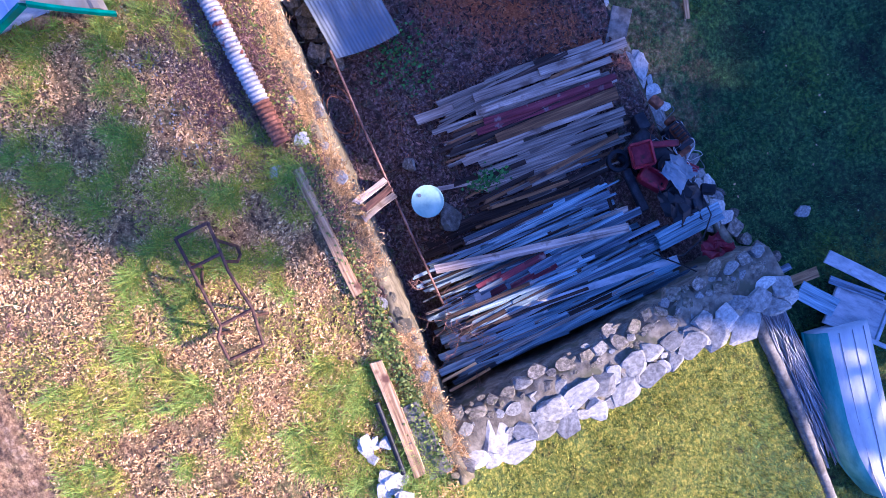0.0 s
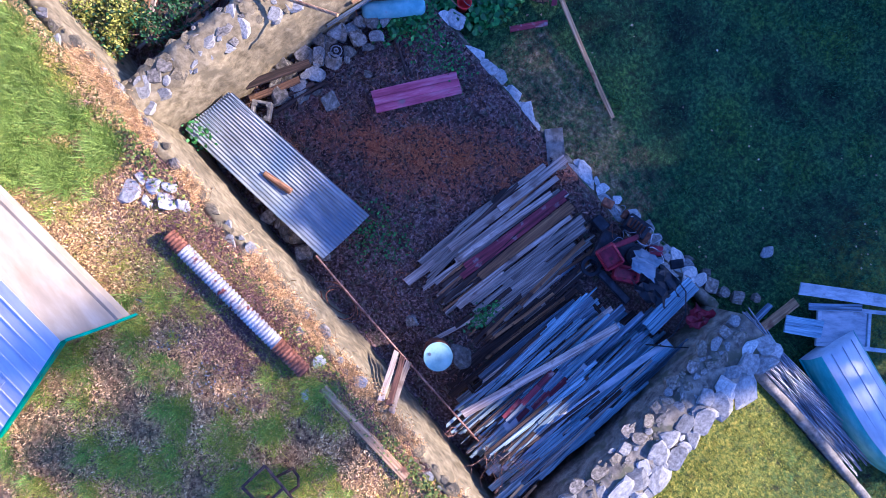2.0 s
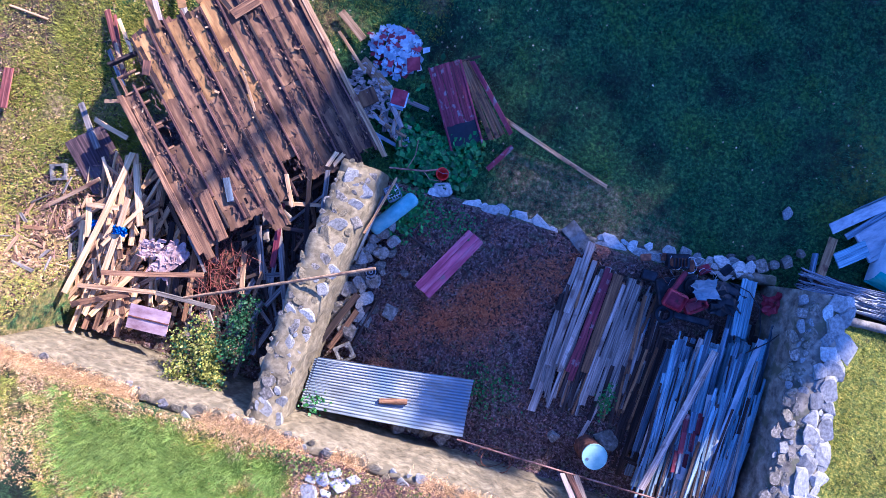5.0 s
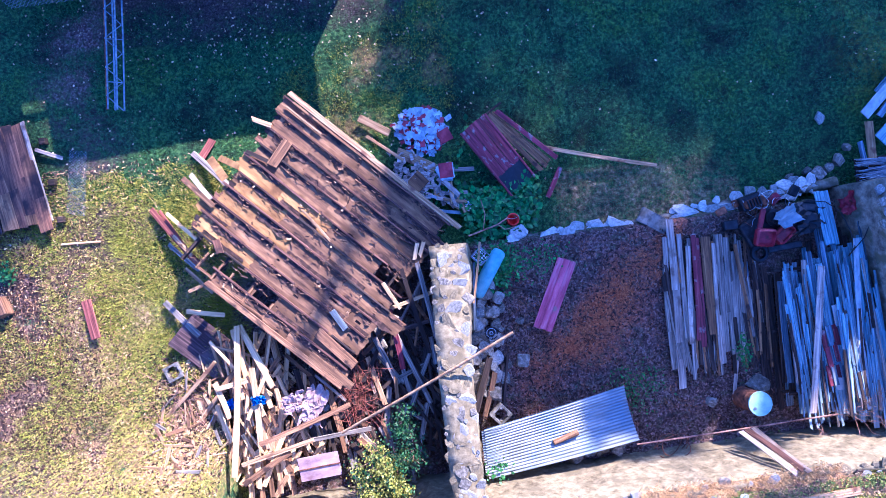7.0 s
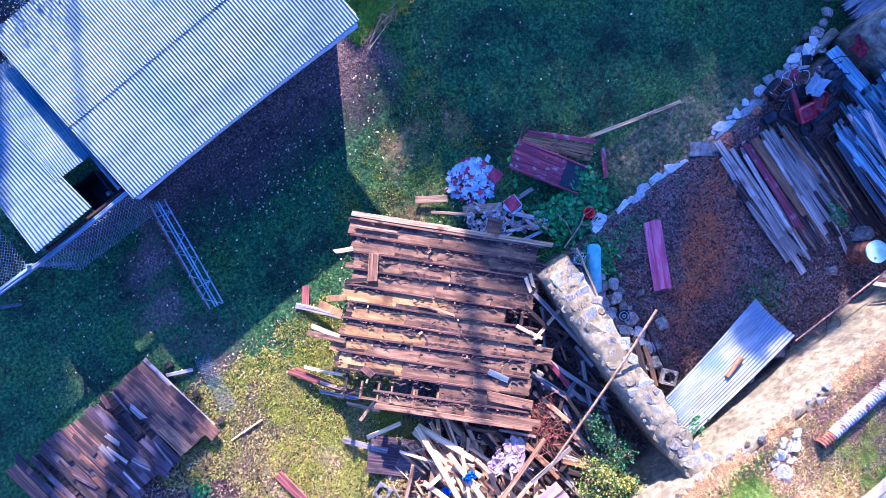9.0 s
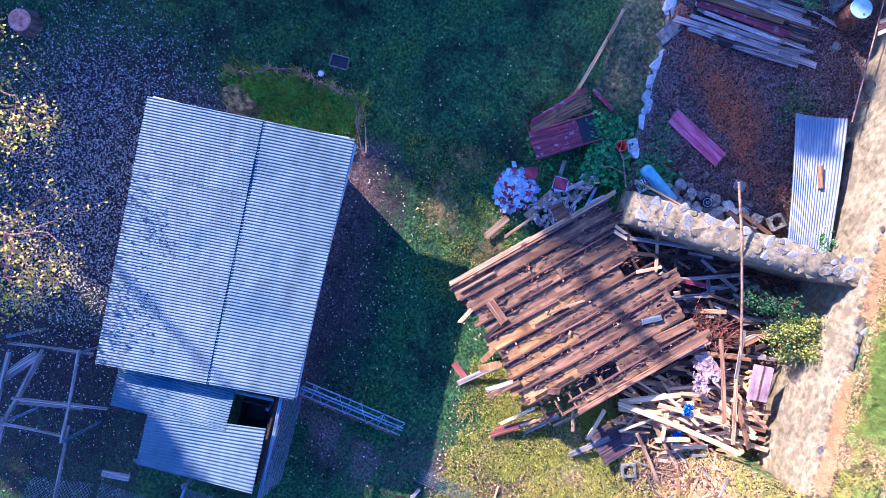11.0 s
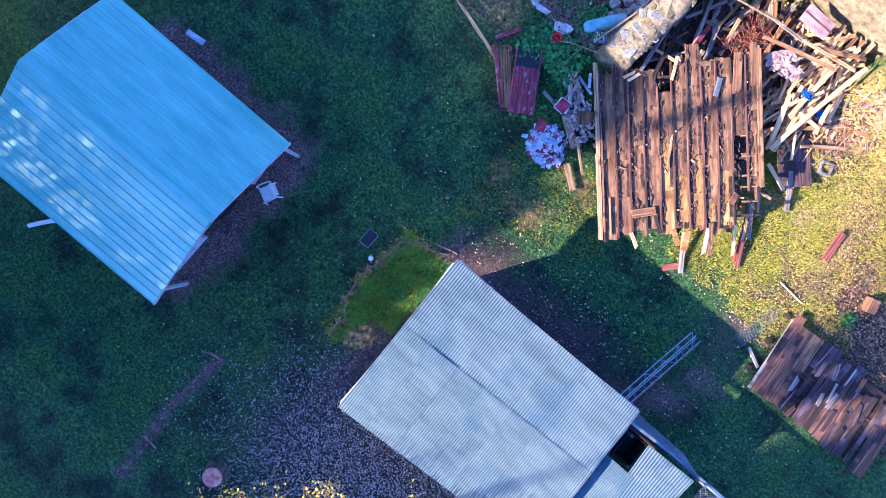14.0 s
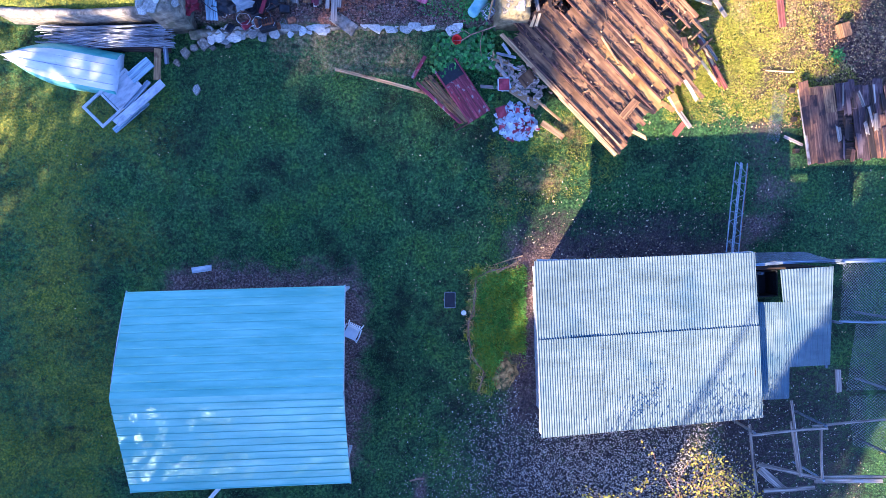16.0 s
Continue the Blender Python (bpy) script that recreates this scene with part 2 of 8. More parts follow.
    grass_garden=make_mat("garden_blades", ["34641e", "5e9634", "9cc860"], (1.2, 1.2, 1.2), 0.6, bump=0, vary=0.5, field=2.2),
    wood_drift=make_mat("greyish_tan_wood", ["62564c", "a29486", "cec2b0"], GRAIN, 0.85, vary=0.25, spots="66564a", spot_scale=2.5),
    leaf_yellow=make_mat("yellow_leaf", ["8f7d12", "bfa81c", "d9cb3a"], (6, 6, 6), 0.7, bump=0, vary=0.35),
    leaf_green=make_mat("green_leaf", ["0e2a10", "1e481a", "346628"], (6, 6, 6), 0.65, bump=0, vary=0.4),
    leaf_tree=make_mat("autumn_tree_leaf", ["2c3a12", "4d5a1c", "6e6a22"], (6, 6, 6), 0.7, bump=0, vary=0.35),
    leaf_fallen=make_mat("fallen_leaf", ["806a4c", "bca278", "ecd8ac"], (6, 6, 6), 0.8, bump=0, vary=0.45),
    leaf_brown=make_mat("brown_litter", ["1a1210", "3a2820", "6e5040"], (6, 6, 6), 0.9, bump=0, vary=0.45),
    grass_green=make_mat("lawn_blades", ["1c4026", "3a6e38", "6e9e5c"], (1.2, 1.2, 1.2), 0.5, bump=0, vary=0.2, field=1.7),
    # Sunlit tone of the lawn blades, light put into the colour; also yellowing tufts.
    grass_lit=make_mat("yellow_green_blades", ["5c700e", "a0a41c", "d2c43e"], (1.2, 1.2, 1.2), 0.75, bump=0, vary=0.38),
    grass_dry=make_mat("straw_blades", ["8a6638", "d2ac66", "fae0a6"], (1.5, 1.5, 1.5), 0.85, bump=0, vary=0.4, field=1.0),
)


# ---- building blocks ----
def mesh_from(name, verts, faces, mats, smooth=False):
    me = bpy.data.meshes.new(name)
    me.from_pydata([tuple(v) for v in verts], [], faces)
    for m in mats if isinstance(mats, (list, tuple)) else [mats]:
        me.materials.append(m)
    if smooth:
        me.polygons.foreach_set("use_smooth", [True] * len(me.polygons))
    me.update()
    return me


def bm_mesh(name, bm, mat, smooth=False):
    bmesh.ops.recalc_face_normals(bm, faces=bm.faces)
    me = bpy.data.meshes.new(name)
    bm.to_mesh(me)
    bm.free()
    me.materials.append(mat)
    if smooth:
        me.polygons.foreach_set("use_smooth", [True] * len(me.polygons))
    return me


def part(name, bm, material, parent, label="", smooth=False):
    ob = new(name, bm_mesh(name, bm, material, smooth))
    ob.parent = parent
    return tagged(ob, label)


def part_me(name, me, parent, label=""):
    ob = new(name, me)
    ob.parent = parent
    return tagged(ob, label)


def thing(name, m, label, category, group="", kind=""):
    ob = new(name)
    ob.empty_display_size = 0.2
    ob.matrix_world = m
    return tagged(ob, label, category, group, kind)


def add_box(bm, c, s, rz=0.0, bevel=0.0, m=None):
    mat = (m or Matrix.Identity(4)) @ Matrix.Translation(c) @ Matrix.Rotation(rz, 4, "Z") @ Matrix.Diagonal((*s, 1))
    r = bmesh.ops.create_cube(bm, size=1, matrix=mat)
    if bevel:
        es = list({e for v in r["verts"] for e in v.link_edges})
        bmesh.ops.bevel(bm, geom=es, offset=bevel, segments=1, affect="EDGES")
    return r


def add_rod(bm, a, b, r, seg=8, r2=None):
    a, b = Vector(a), Vector(b)
    d = b - a
    q = d.to_track_quat("Z", "Y").to_matrix().to_4x4()
    return bmesh.ops.create_cone(bm, cap_ends=True, segments=seg, radius1=r, radius2=r if r2 is None else r2, depth=d.length, matrix=Matrix.Translation((a + b) / 2) @ q)


def add_ring(bm, c, r0, r1, z0, z1, seg=24):
    """An upright open ring or tube wall, with thickness."""
    c = Vector(c)
    rows = []
    for r, z in ((r1, z0), (r1, z1), (r0, z1), (r0, z0)):
        rows.append([bm.verts.new(c + Vector((r * math.cos(2 * math.pi * i / seg), r * math.sin(2 * math.pi * i / seg), z))) for i in range(seg)])
    for j in range(4):
        for i in range(seg):
            bm.faces.new((rows[j][i], rows[j][(i + 1) % seg], rows[(j + 1) % 4][(i + 1) % seg], rows[(j + 1) % 4][i]))


def plank_mesh(name, length, width, thick, mat, seed, bow=0.012, ragged=0.02, segs=5):
    """A board along x, resting on z = 0, a little bowed, with uneven ends."""
    r = random.Random(seed)
    k, tw = r.uniform(-bow, bow) * length, r.uniform(-0.03, 0.03)
    vs, fs = [], []
    ends = [[r.uniform(-ragged, ragged) for _ in range(4)] for _ in range(2)]
    e = min(0.006, thick * 0.2)
    for i in range(segs + 1):
        f = i / segs
        x = (f - 0.5) * length
        arch = k * (1 - (2 * f - 1) ** 2)
        w = width * (1 + r.uniform(-0.015, 0.015))
        ring = [(-w / 2, 0), (w / 2, 0), (w / 2, thick - e), (w / 2 - e, thick), (-w / 2 + e, thick), (-w / 2, thick - e)]
        for j, (y, z) in enumerate(ring):
            dx = ends[0][j % 4] if i == 0 else ends[1][j % 4] if i == segs else 0
            vs.append((x + dx, y + arch, z + tw * y * (2 * f - 1)))
    for i in range(segs):
        for j in range(6):
            a, b = i * 6 + j, i * 6 + (j + 1) % 6
            fs.append((a, b, b + 6, a + 6))
    fs.append(tuple(range(5, -1, -1)))
    fs.append(tuple(segs * 6 + j for j in range(6)))
    return mesh_from(name, vs, fs, mat)


def along(p0, p1, lean=0.0):
    p0, p1 = Vector(p0), Vector(p1)
    x = (p1 - p0).normalized()
    y = Vector((0, 0, 1)).cross(x).normalized()
    z = x.cross(y)
    m = Matrix((x, y, z)).transposed().to_4x4()
    m.translation = (p0 + p1) / 2
    return m @ Matrix.Rotation(lean, 4, "X")


SEED = [100]


def board(p0, p1, width, thick, mat, label="", category="board", group="", name="board", parent=None, lean=0.0, bow=0.012, ragged=0.02):
    SEED[0] += 1
    ln = (Vector(p1) - Vector(p0)).length
    me = plank_mesh(name, ln, width, thick, M[mat], SEED[0], bow, ragged)
    ob = new(name, me)
    ob.matrix_world = along(p0, p1, lean)
    if parent:
        ob.parent = parent
        ob.matrix_parent_inverse = parent.matrix_world.inverted()
        return tagged(ob, label)
    return tagged(ob, label, category, group)


def stone_mesh(name, size, mat, seed, sub=2, rough=0.05):
    """A worn field stone: a sphere of faces planed off by random flats."""
    bm = bmesh.new()
    rr = random.Random(seed)
    bmesh.ops.create_icosphere(bm, subdivisions=2, radius=1.0)
    flats = [(Vector((rr.gauss(0, 1), rr.gauss(0, 1), rr.gauss(0, 1))).normalized(), rr.uniform(0.5, 0.8)) for _ in range(5)]
    flats += [(Vector((rr.gauss(0, 0.2), rr.gauss(0, 0.2), 1)).normalized(), 0.5)]
    flats += [(Vector((math.cos(a), math.sin(a), rr.gauss(0, 0.15))).normalized(), rr.uniform(0.5, 0.72)) for a in (rr.uniform(0, 1.3) + 1.571 * k for k in range(4))]
    for v in bm.verts:
        v.co = Vector([math.copysign(abs(c) ** 0.7, c) for c in v.co]) * (1 + rough * noise.noise(v.co * 2.5 + Vector((seed, 0, 0))) * 2)
        for n, d in flats:
            over = v.co.dot(n) - d
            if over > 0:
                v.co -= n * over
        v.co = Vector((v.co.x * size[0] / 1.25, v.co.y * size[1] / 1.25, v.co.z * size[2] / 1.2))
    return bm_mesh(name, bm, mat)


STONES = {}


def stone_kinds(mat, n=10, sub=2):
    key = (mat, n, sub)
    if key not in STONES:
        STONES[key] = [stone_mesh("stone", (1, 1, 1), M[mat], 11 * i + len(STONES), sub) for i in range(n)]
    return STONES[key]


def stone(loc, size, mat="stone", parent=None, rz=None, label="", category="stone", group="", tilt=0.25, r=rnd, sub=2, name="stone"):
    ob = new(name, r.choice(stone_kinds(mat, 10, sub)))
    m = Matrix.LocRotScale(loc, Euler((r.uniform(-tilt, tilt), r.uniform(-tilt, tilt), r.uniform(0, 6.28) if rz is None else rz)), size)
    ob.matrix_world = m
    if parent:
        ob.parent = parent
        ob.matrix_parent_inverse = parent.matrix_world.inverted()
        return ob
    return tagged(ob, label, category, group)


def tube(name, pts, r, mat, parent=None, res=2, cyclic=False):
    cu = bpy.data.curves.new(name, "CURVE")
    cu.dimensions, cu.bevel_depth, cu.bevel_resolution, cu.use_fill_caps = "3D", r, res, True
    sp = cu.splines.new("POLY")
    sp.points.add(len(pts) - 1)
    for p, q in zip(sp.points, pts):
        p.co = (*q, 1)
    sp.use_cyclic_u = cyclic
    tmp = bpy.data.objects.new(name, cu)
    me = bpy.data.meshes.new_from_object(tmp)
    bpy.data.objects.remove(tmp)
    me.materials.clear()
    me.materials.append(mat)
    ob = new(name, me)
    if parent:
        ob.parent = parent
        ob.matrix_parent_inverse = parent.matrix_world.inverted()
    return ob


# ---- ground ----
def smooth01(v):
    v = np.clip(v, 0, 1)
    return v * v * (3 - 2 * v)


def ground_z(x, y):
    """Low lawn, the yard inside the foundation, the terrace behind it and the raised lawn beside it."""
    x, y = np.asarray(x, float), np.asarray(y, float)
    z = 0.05 * np.sin(x * 0.7 + 1) * np.sin(y * 0.6) + 0.03 * np.sin(x * 1.9) * np.cos(y * 2.3)
    yard = (x > -7.9) & (x < 3.1) & (y > 6.9) & (y < 13.15)
    z = np.where(yard, 0.3 + 0.06 * np.sin(x * 2.1) * np.sin(y * 1.7), z)
    terr = 2.85 + 0.22 * smooth01((y - 13.6) / 3) + 0.05 * np.sin(x * 1.3) * np.sin(y * 1.1)
    edge = 13.15 + 0 * x
    z = np.where((y > edge) & (x > -8.4) & (x <= 9.4), terr, z)
    bank = smooth01((y - 10.6 - 0.25 * np.sin(x)) / 2.8) * 2.9
    z = np.where(x > 9.4, np.maximum(bank, z), z)
    pad = -0.6 * (x - 10.8) + 0.8 * (y - 9.1)
    z = np.where((x > 9.4) & (x < 14) & (y < 13), z + 0.16 * smooth01(pad / 0.2), z)
    up = 1.12 + 0.2 * np.clip(y - 7.6, -0.4, 5.0) + 0.85 * smooth01((y - 12.4) / 1.6) + 0.04 * np.sin(x * 2 + y)
    z = np.where((x <= -8.4) & (y > 6.95), up, z)
    return z


def lines(a, b, step, far):
    inner = list(np.arange(a, b + 1e-6, step))
    out, d, p = [], step, 0.0
    while p < far:
        d *= 1.35
        p += d
        out.append(p)
    return np.array([a - v for v in reversed(out)] + inner + [b + v for v in out])


def soft_noise(x, y, s, seed):
    return np.array([noise.noise(Vector((a * s, b * s, seed))) for a, b in zip(x.ravel(), y.ravel())]).reshape(x.shape)


gx, gy = lines(-17, 20, 0.2, 1500), lines(-14, 19, 0.2, 1500)
GX, GY = np.meshgrid(gx, gy)
near = (np.abs(GX - 1) < 40) & (np.abs(GY - 2) < 40)
GZ = ground_z(GX, GY)
N1 = soft_noise(GX, GY, 0.45, 3.1)
N2 = soft_noise(GX, GY, 1.6, 9.7)
GZ = GZ + near * (0.03 * N2)


def zones(x, y, n1, n2):
    """Shares of dry straw, bare earth, leaf litter and sun-toned turf on the ground."""
    terr = (y > 13.0) & (x > -8.6) & (x < 9.5)
    east = (x > 8.2) & (y > 4.6)
    shadeless = smooth01((x - 12) / 3)
    west = (x < -8.4) & (y > 6.9)
    yard = (x > -7.9) & (x < 3.1) & (y > 6.8) & (y < 13.1)
    house = (x >= 3.1) & (x < 9.0) & (y > 7.0) & (y < 13.1)
    dry = np.where(terr, np.maximum(0.6, 0.8 + 1.1 * n1) - 0.7 * smooth01((x - 2.2) / 1.5), 0.0) + np.where(west, -0.1 + 0.8 * n1, 0.0) + np.where(east, 0.3 + 1.2 * n1 - 0.5 * shadeless, 0.0)
    # Straw on the strip between shadows paints the sun falling there.
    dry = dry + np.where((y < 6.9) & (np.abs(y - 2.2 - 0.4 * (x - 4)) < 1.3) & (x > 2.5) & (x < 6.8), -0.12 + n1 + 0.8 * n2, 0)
    # Dappled sun on the west lawn, put in as brighter turf.
    dapple_turf_w = np.where(y < 6.6, smooth01((-7.5 - x) / 4) * (0.4 + 0.9 * n1), 0)
    soil = np.where(yard, 0.95, 0) + np.where(house, 0.9, 0)
    bare = np.where(terr, -0.05 + 1.1 * n2 + 0.6 * n1, 0) + np.where(east & ~house, 0.1 + 1.0 * n2, 0)
    bare = bare + np.where((y < 6.8) & (y > 5.2) & (x > -5) & (x < 0), 0.25 + 0.8 * n1, 0)
    # Soil round the buildings; its dark tone also deepens the shade beside them.
    near_shed = np.maximum(np.abs(x + 5.2) - 3.1, np.abs(y + 4.7) - 3.2)
    near_barn = np.maximum(np.abs(x - 7.3) - 3.5, np.abs(y + 3.6) - 2.9)
    soil = soil + np.where(y < 3, np.clip(0.9 - near_shed * 1.6 + 0.9 * n1 + 0.6 * n2, 0, 1) * (near_shed < 1) + np.clip(1.15 - near_barn * 1.0 + 0.9 * n1 + 0.5 * n2, 0, 1) * (near_barn < 1.3), 0)
    # Litter under the trees; the barn-side strip also paints in the barn's shade.
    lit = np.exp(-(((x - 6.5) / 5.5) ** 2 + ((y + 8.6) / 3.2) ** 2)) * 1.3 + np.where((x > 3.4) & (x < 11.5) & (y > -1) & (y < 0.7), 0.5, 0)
    trail = np.abs(x - 0.08 - 0.1 * np.sin(y * 1.3)) + 2.0 * n2 * 0.06
    soil = soil + np.where((y < -8.6) & (y > -14), np.clip(1.5 - trail * 6.0, 0, 0.95), 0)
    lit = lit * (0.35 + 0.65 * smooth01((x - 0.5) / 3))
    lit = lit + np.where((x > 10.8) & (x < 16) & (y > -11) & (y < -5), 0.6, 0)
    # Brighter turf colours the raised lawn and bank as sunlit.
    turf = dapple_turf_w + np.where(west, 0.85 + 0.5 * n1, 0) + np.where(east & (x < 12.5), 0.45 + 0.9 * n1 + 0.5 * n2, 0) + np.where(terr, -0.42 + 0.9 * n1 + 0.5 * n2 + 0.6 * smooth01((x - 2.2) / 1.5), 0)
    turf = turf + np.where((x > 1.8) & (x < 3.8) & (y > -5.4) & (y < -1.35), 0.75, 0)
    bare = bare + np.where(east, smooth01((x - 12.2 + 0.4 * (y - 7)) / 2) * (0.35 + 0.9 * n2 + 0.5 * n1), 0)
    soil = soil + np.where(east, smooth01((x - 12.4 + 0.3 * (y - 7)) / 2) * (0.45 - 0.8 * n2), 0)
    pad = -0.6 * (x - 10.8) + 0.8 * (y - 9.1)
    bare = bare + np.where((x > 9.2) & (x < 13.4) & (y < 11.6) & (pad > 0), 0.8 + 0.5 * n2, 0)
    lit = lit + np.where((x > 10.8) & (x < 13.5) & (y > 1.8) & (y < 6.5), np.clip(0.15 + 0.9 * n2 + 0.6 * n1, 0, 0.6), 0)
    worn = np.clip(1 - np.abs(x - 12.2 - 0.25 * np.sin(y)) / 1.3, 0, 1) * ((y > -0.5) & (y < 7.5))
    soil = soil + worn * np.clip(0.35 + 0.9 * n2 + 0.6 * n1, 0, 0.8)
    rust = np.where(yard, 1.2 * np.exp(-(((x + 0.95 - 0.95 * (y - 8.9)) / 0.95) ** 2 + ((y - 9.1) / 1.7) ** 2)), 0)
    return np.clip(dry, 0, 1), np.clip(bare, 0, 1), np.clip(lit, 0, 1), np.clip(rust * (0.8 + n1 + 0.8 * n2), 0, 1), np.clip(soil, 0, 1), np.clip(turf, 0, 1)


nx, ny = len(gx), len(gy)
vs = np.stack([GX, GY, GZ], -1).reshape(-1, 3)
idx = np.arange(nx * ny).reshape(ny, nx)
fs = np.stack([idx[:-1, :-1], idx[:-1, 1:], idx[1:, 1:], idx[1:, :-1]], -1).reshape(-1, 4)
gme = bpy.data.meshes.new("ground")
gme.from_pydata(vs.tolist(), [], fs.tolist())
gme.polygons.foreach_set("use_smooth", [True] * len(gme.polygons))
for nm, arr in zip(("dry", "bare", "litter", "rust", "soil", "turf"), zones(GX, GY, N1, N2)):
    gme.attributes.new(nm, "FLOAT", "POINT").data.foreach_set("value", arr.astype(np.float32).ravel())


def ground_mat():
    m = bpy.data.materials.new("ground")
    m.use_nodes = True
    n, k = m.node_tree.nodes, m.node_tree.links
    bsdf = n["Principled BSDF"]
    bsdf.inputs["Roughness"].default_value = 0.95
    co = n.new("ShaderNodeTexCoord").outputs["Object"]

    def ramped(scale, cols, detail=8, rough=0.7, lo=0.3, hi=0.7):
        t = n.new("ShaderNodeTexNoise")
        t.inputs["Scale"].default_value, t.inputs["Detail"].default_value, t.inputs["Roughness"].default_value = scale, detail, rough
        k.new(co, t.inputs["Vector"])
        r = n.new("ShaderNodeValToRGB")
        els = r.color_ramp.elements
        while len(els) < len(cols):
            els.new(0.5)
        for i, c in enumerate(cols):
            els[i].position, els[i].color = lo + (hi - lo) * i / (len(cols) - 1), srgb(c)
        k.new(t.outputs["Fac"], r.inputs["Fac"])
        return r.outputs["Color"], t.outputs["Fac"]

    grass, gh = ramped(11, ["0b2212", "345c2e", "749a56"], 9, 0.75, 0.36, 0.64)
    # Broad lawn patches; dappled sun is partly put into this tone.
    patch, _ = ramped(0.5, ["66726a", "e4ece0", "f6f4a4"], 6, 0.65, 0.38, 0.62)
    mul = n.new("ShaderNodeMix")
    mul.data_type, mul.blend_type = "RGBA", "MULTIPLY"
    mul.inputs["Factor"].default_value = 0.95
    k.new(grass, mul.inputs[6])
    k.new(patch, mul.inputs[7])
    out = mul.outputs[2]
    layers = (
        ("dry", ramped(13, ["3c2816", "9a7a4e", "e0c084"], 9, 0.75, 0.36, 0.64)[0]),
        # Turf ramp holds the yellow of sunlit grass in its colour.
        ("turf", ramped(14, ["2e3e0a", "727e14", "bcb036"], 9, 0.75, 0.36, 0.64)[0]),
        ("bare", ramped(10, ["4a3220", "9c7c56", "dcc096"], 9, 0.75, 0.36, 0.64)[0]),
        ("soil", ramped(16, ["261a1c", "624c48", "a8928a"], 9, 0.75, 0.36, 0.64)[0]),
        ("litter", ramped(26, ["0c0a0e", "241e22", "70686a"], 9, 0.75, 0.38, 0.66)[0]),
        ("rust", ramped(14, ["4a2214", "a0562e", "d8925c"], 9, 0.75, 0.36, 0.64)[0]),
    )
    for nm, col in layers:
        a = n.new("ShaderNodeAttribute")
        a.attribute_name = nm
        jit = n.new("ShaderNodeTexNoise")
        jit.inputs["Scale"].default_value, jit.inputs["Detail"].default_value = 5.0, 6.0
        k.new(co, jit.inputs["Vector"])
        s = n.new("ShaderNodeMath")
        s.operation = "MULTIPLY_ADD"
        s.inputs[1].default_value, s.inputs[2].default_value = 1.6, -0.8
        k.new(jit.outputs["Fac"], s.inputs[0])
        s2 = n.new("ShaderNodeMath")
        s2.operation = "MULTIPLY_ADD"
        s2.use_clamp = True
        s2.inputs[1].default_value = 1.0
        k.new(a.outputs["Fac"], s2.inputs[0])
        gate = n.new("ShaderNodeMath")
        gate.operation = "MULTIPLY"
        k.new(s.outputs[0], gate.inputs[0])
        up = n.new("ShaderNodeMath")
        up.operation = "MULTIPLY"
        up.use_clamp = True
        up.inputs[1].default_value = 6.0
        k.new(a.outputs["Fac"], up.inputs[0])
        k.new(up.outputs[0], gate.inputs[1])
        k.new(gate.outputs[0], s2.inputs[2])
        mx = n.new("ShaderNodeMix")
        mx.data_type = "RGBA"
        k.new(s2.outputs[0], mx.inputs["Factor"])
        k.new(out, mx.inputs[6])
        k.new(col, mx.inputs[7])
        out = mx.outputs[2]
    mott, _ = ramped(2.6, ["6c6062", "ffffff", "fffaf0"], 8, 0.75, 0.36, 0.58)
    mm = n.new("ShaderNodeMix")
    mm.data_type, mm.blend_type = "RGBA", "MULTIPLY"
    mm.inputs["Factor"].default_value = 0.8
    k.new(out, mm.inputs[6])
    k.new(mott, mm.inputs[7])
    k.new(mm.outputs[2], bsdf.inputs["Base Color"])
    b = n.new("ShaderNodeBump")
    b.inputs["Strength"].default_value, b.inputs["Distance"].default_value = 1.0, 0.09
    k.new(gh, b.inputs["Height"])
    k.new(b.outputs["Normal"], bsdf.inputs["Normal"])
    return m


gme.materials.append(ground_mat())
tagged(new("ground", gme), "grassy ground, green lawn, straw-dry terrace and bare earth yard", "ground", kind="structure")


def gz(x, y):
    return float(ground_z(x, y))


# ---- stone walls of the foundation ----
def core(name, pts, mat, label, z_low=-0.3, seed=1, jag=0.06, batter=0.0):
    """A wall body along pts of (x, y, half width, top), with an uneven top and faces."""
    r = random.Random(seed)
    rows = []
    path = []
    for (x0, y0, w0, t0), (x1, y1, w1, t1) in zip(pts, pts[1:]):
        n = max(2, int(math.hypot(x1 - x0, y1 - y0) / 0.15))
        path += [(x0 + (x1 - x0) * i / n, y0 + (y1 - y0) * i / n, w0 + (w1 - w0) * i / n, t0 + (t1 - t0) * i / n) for i in range(n)]
    path.append(pts[-1])
    vs, fs = [], []
    K = 9
    for i, (x, y, w, top) in enumerate(path):
        a, b = path[max(0, i - 1)], path[min(len(path) - 1, i + 1)]
        d = Vector((b[0] - a[0], b[1] - a[1], 0)).normalized()
        nrm = Vector((-d.y, d.x, 0))
        prof = [(-1 - batter, z_low), (-1 - batter * 0.6, z_low * 0.3 + top * 0.3), (-1 - batter * 0.3, top * 0.65), (-1, top - 0.05), (-0.35, top), (0.35, top), (1, top - 0.05), (1, top * 0.6), (1, z_low)]
        for s, z in prof:
            q = Vector((x, y, z)) + nrm * s * w
            q += nrm * r.uniform(-jag, jag) * 0.6
            q.z += r.uniform(-jag, jag) if z > z_low + 0.1 else 0
            vs.append(q)
    for i in range(len(path) - 1):
        for j in range(K - 1):
            fs.append((i * K + j, i * K + j + 1, (i + 1) * K + j + 1, (i + 1) * K + j))
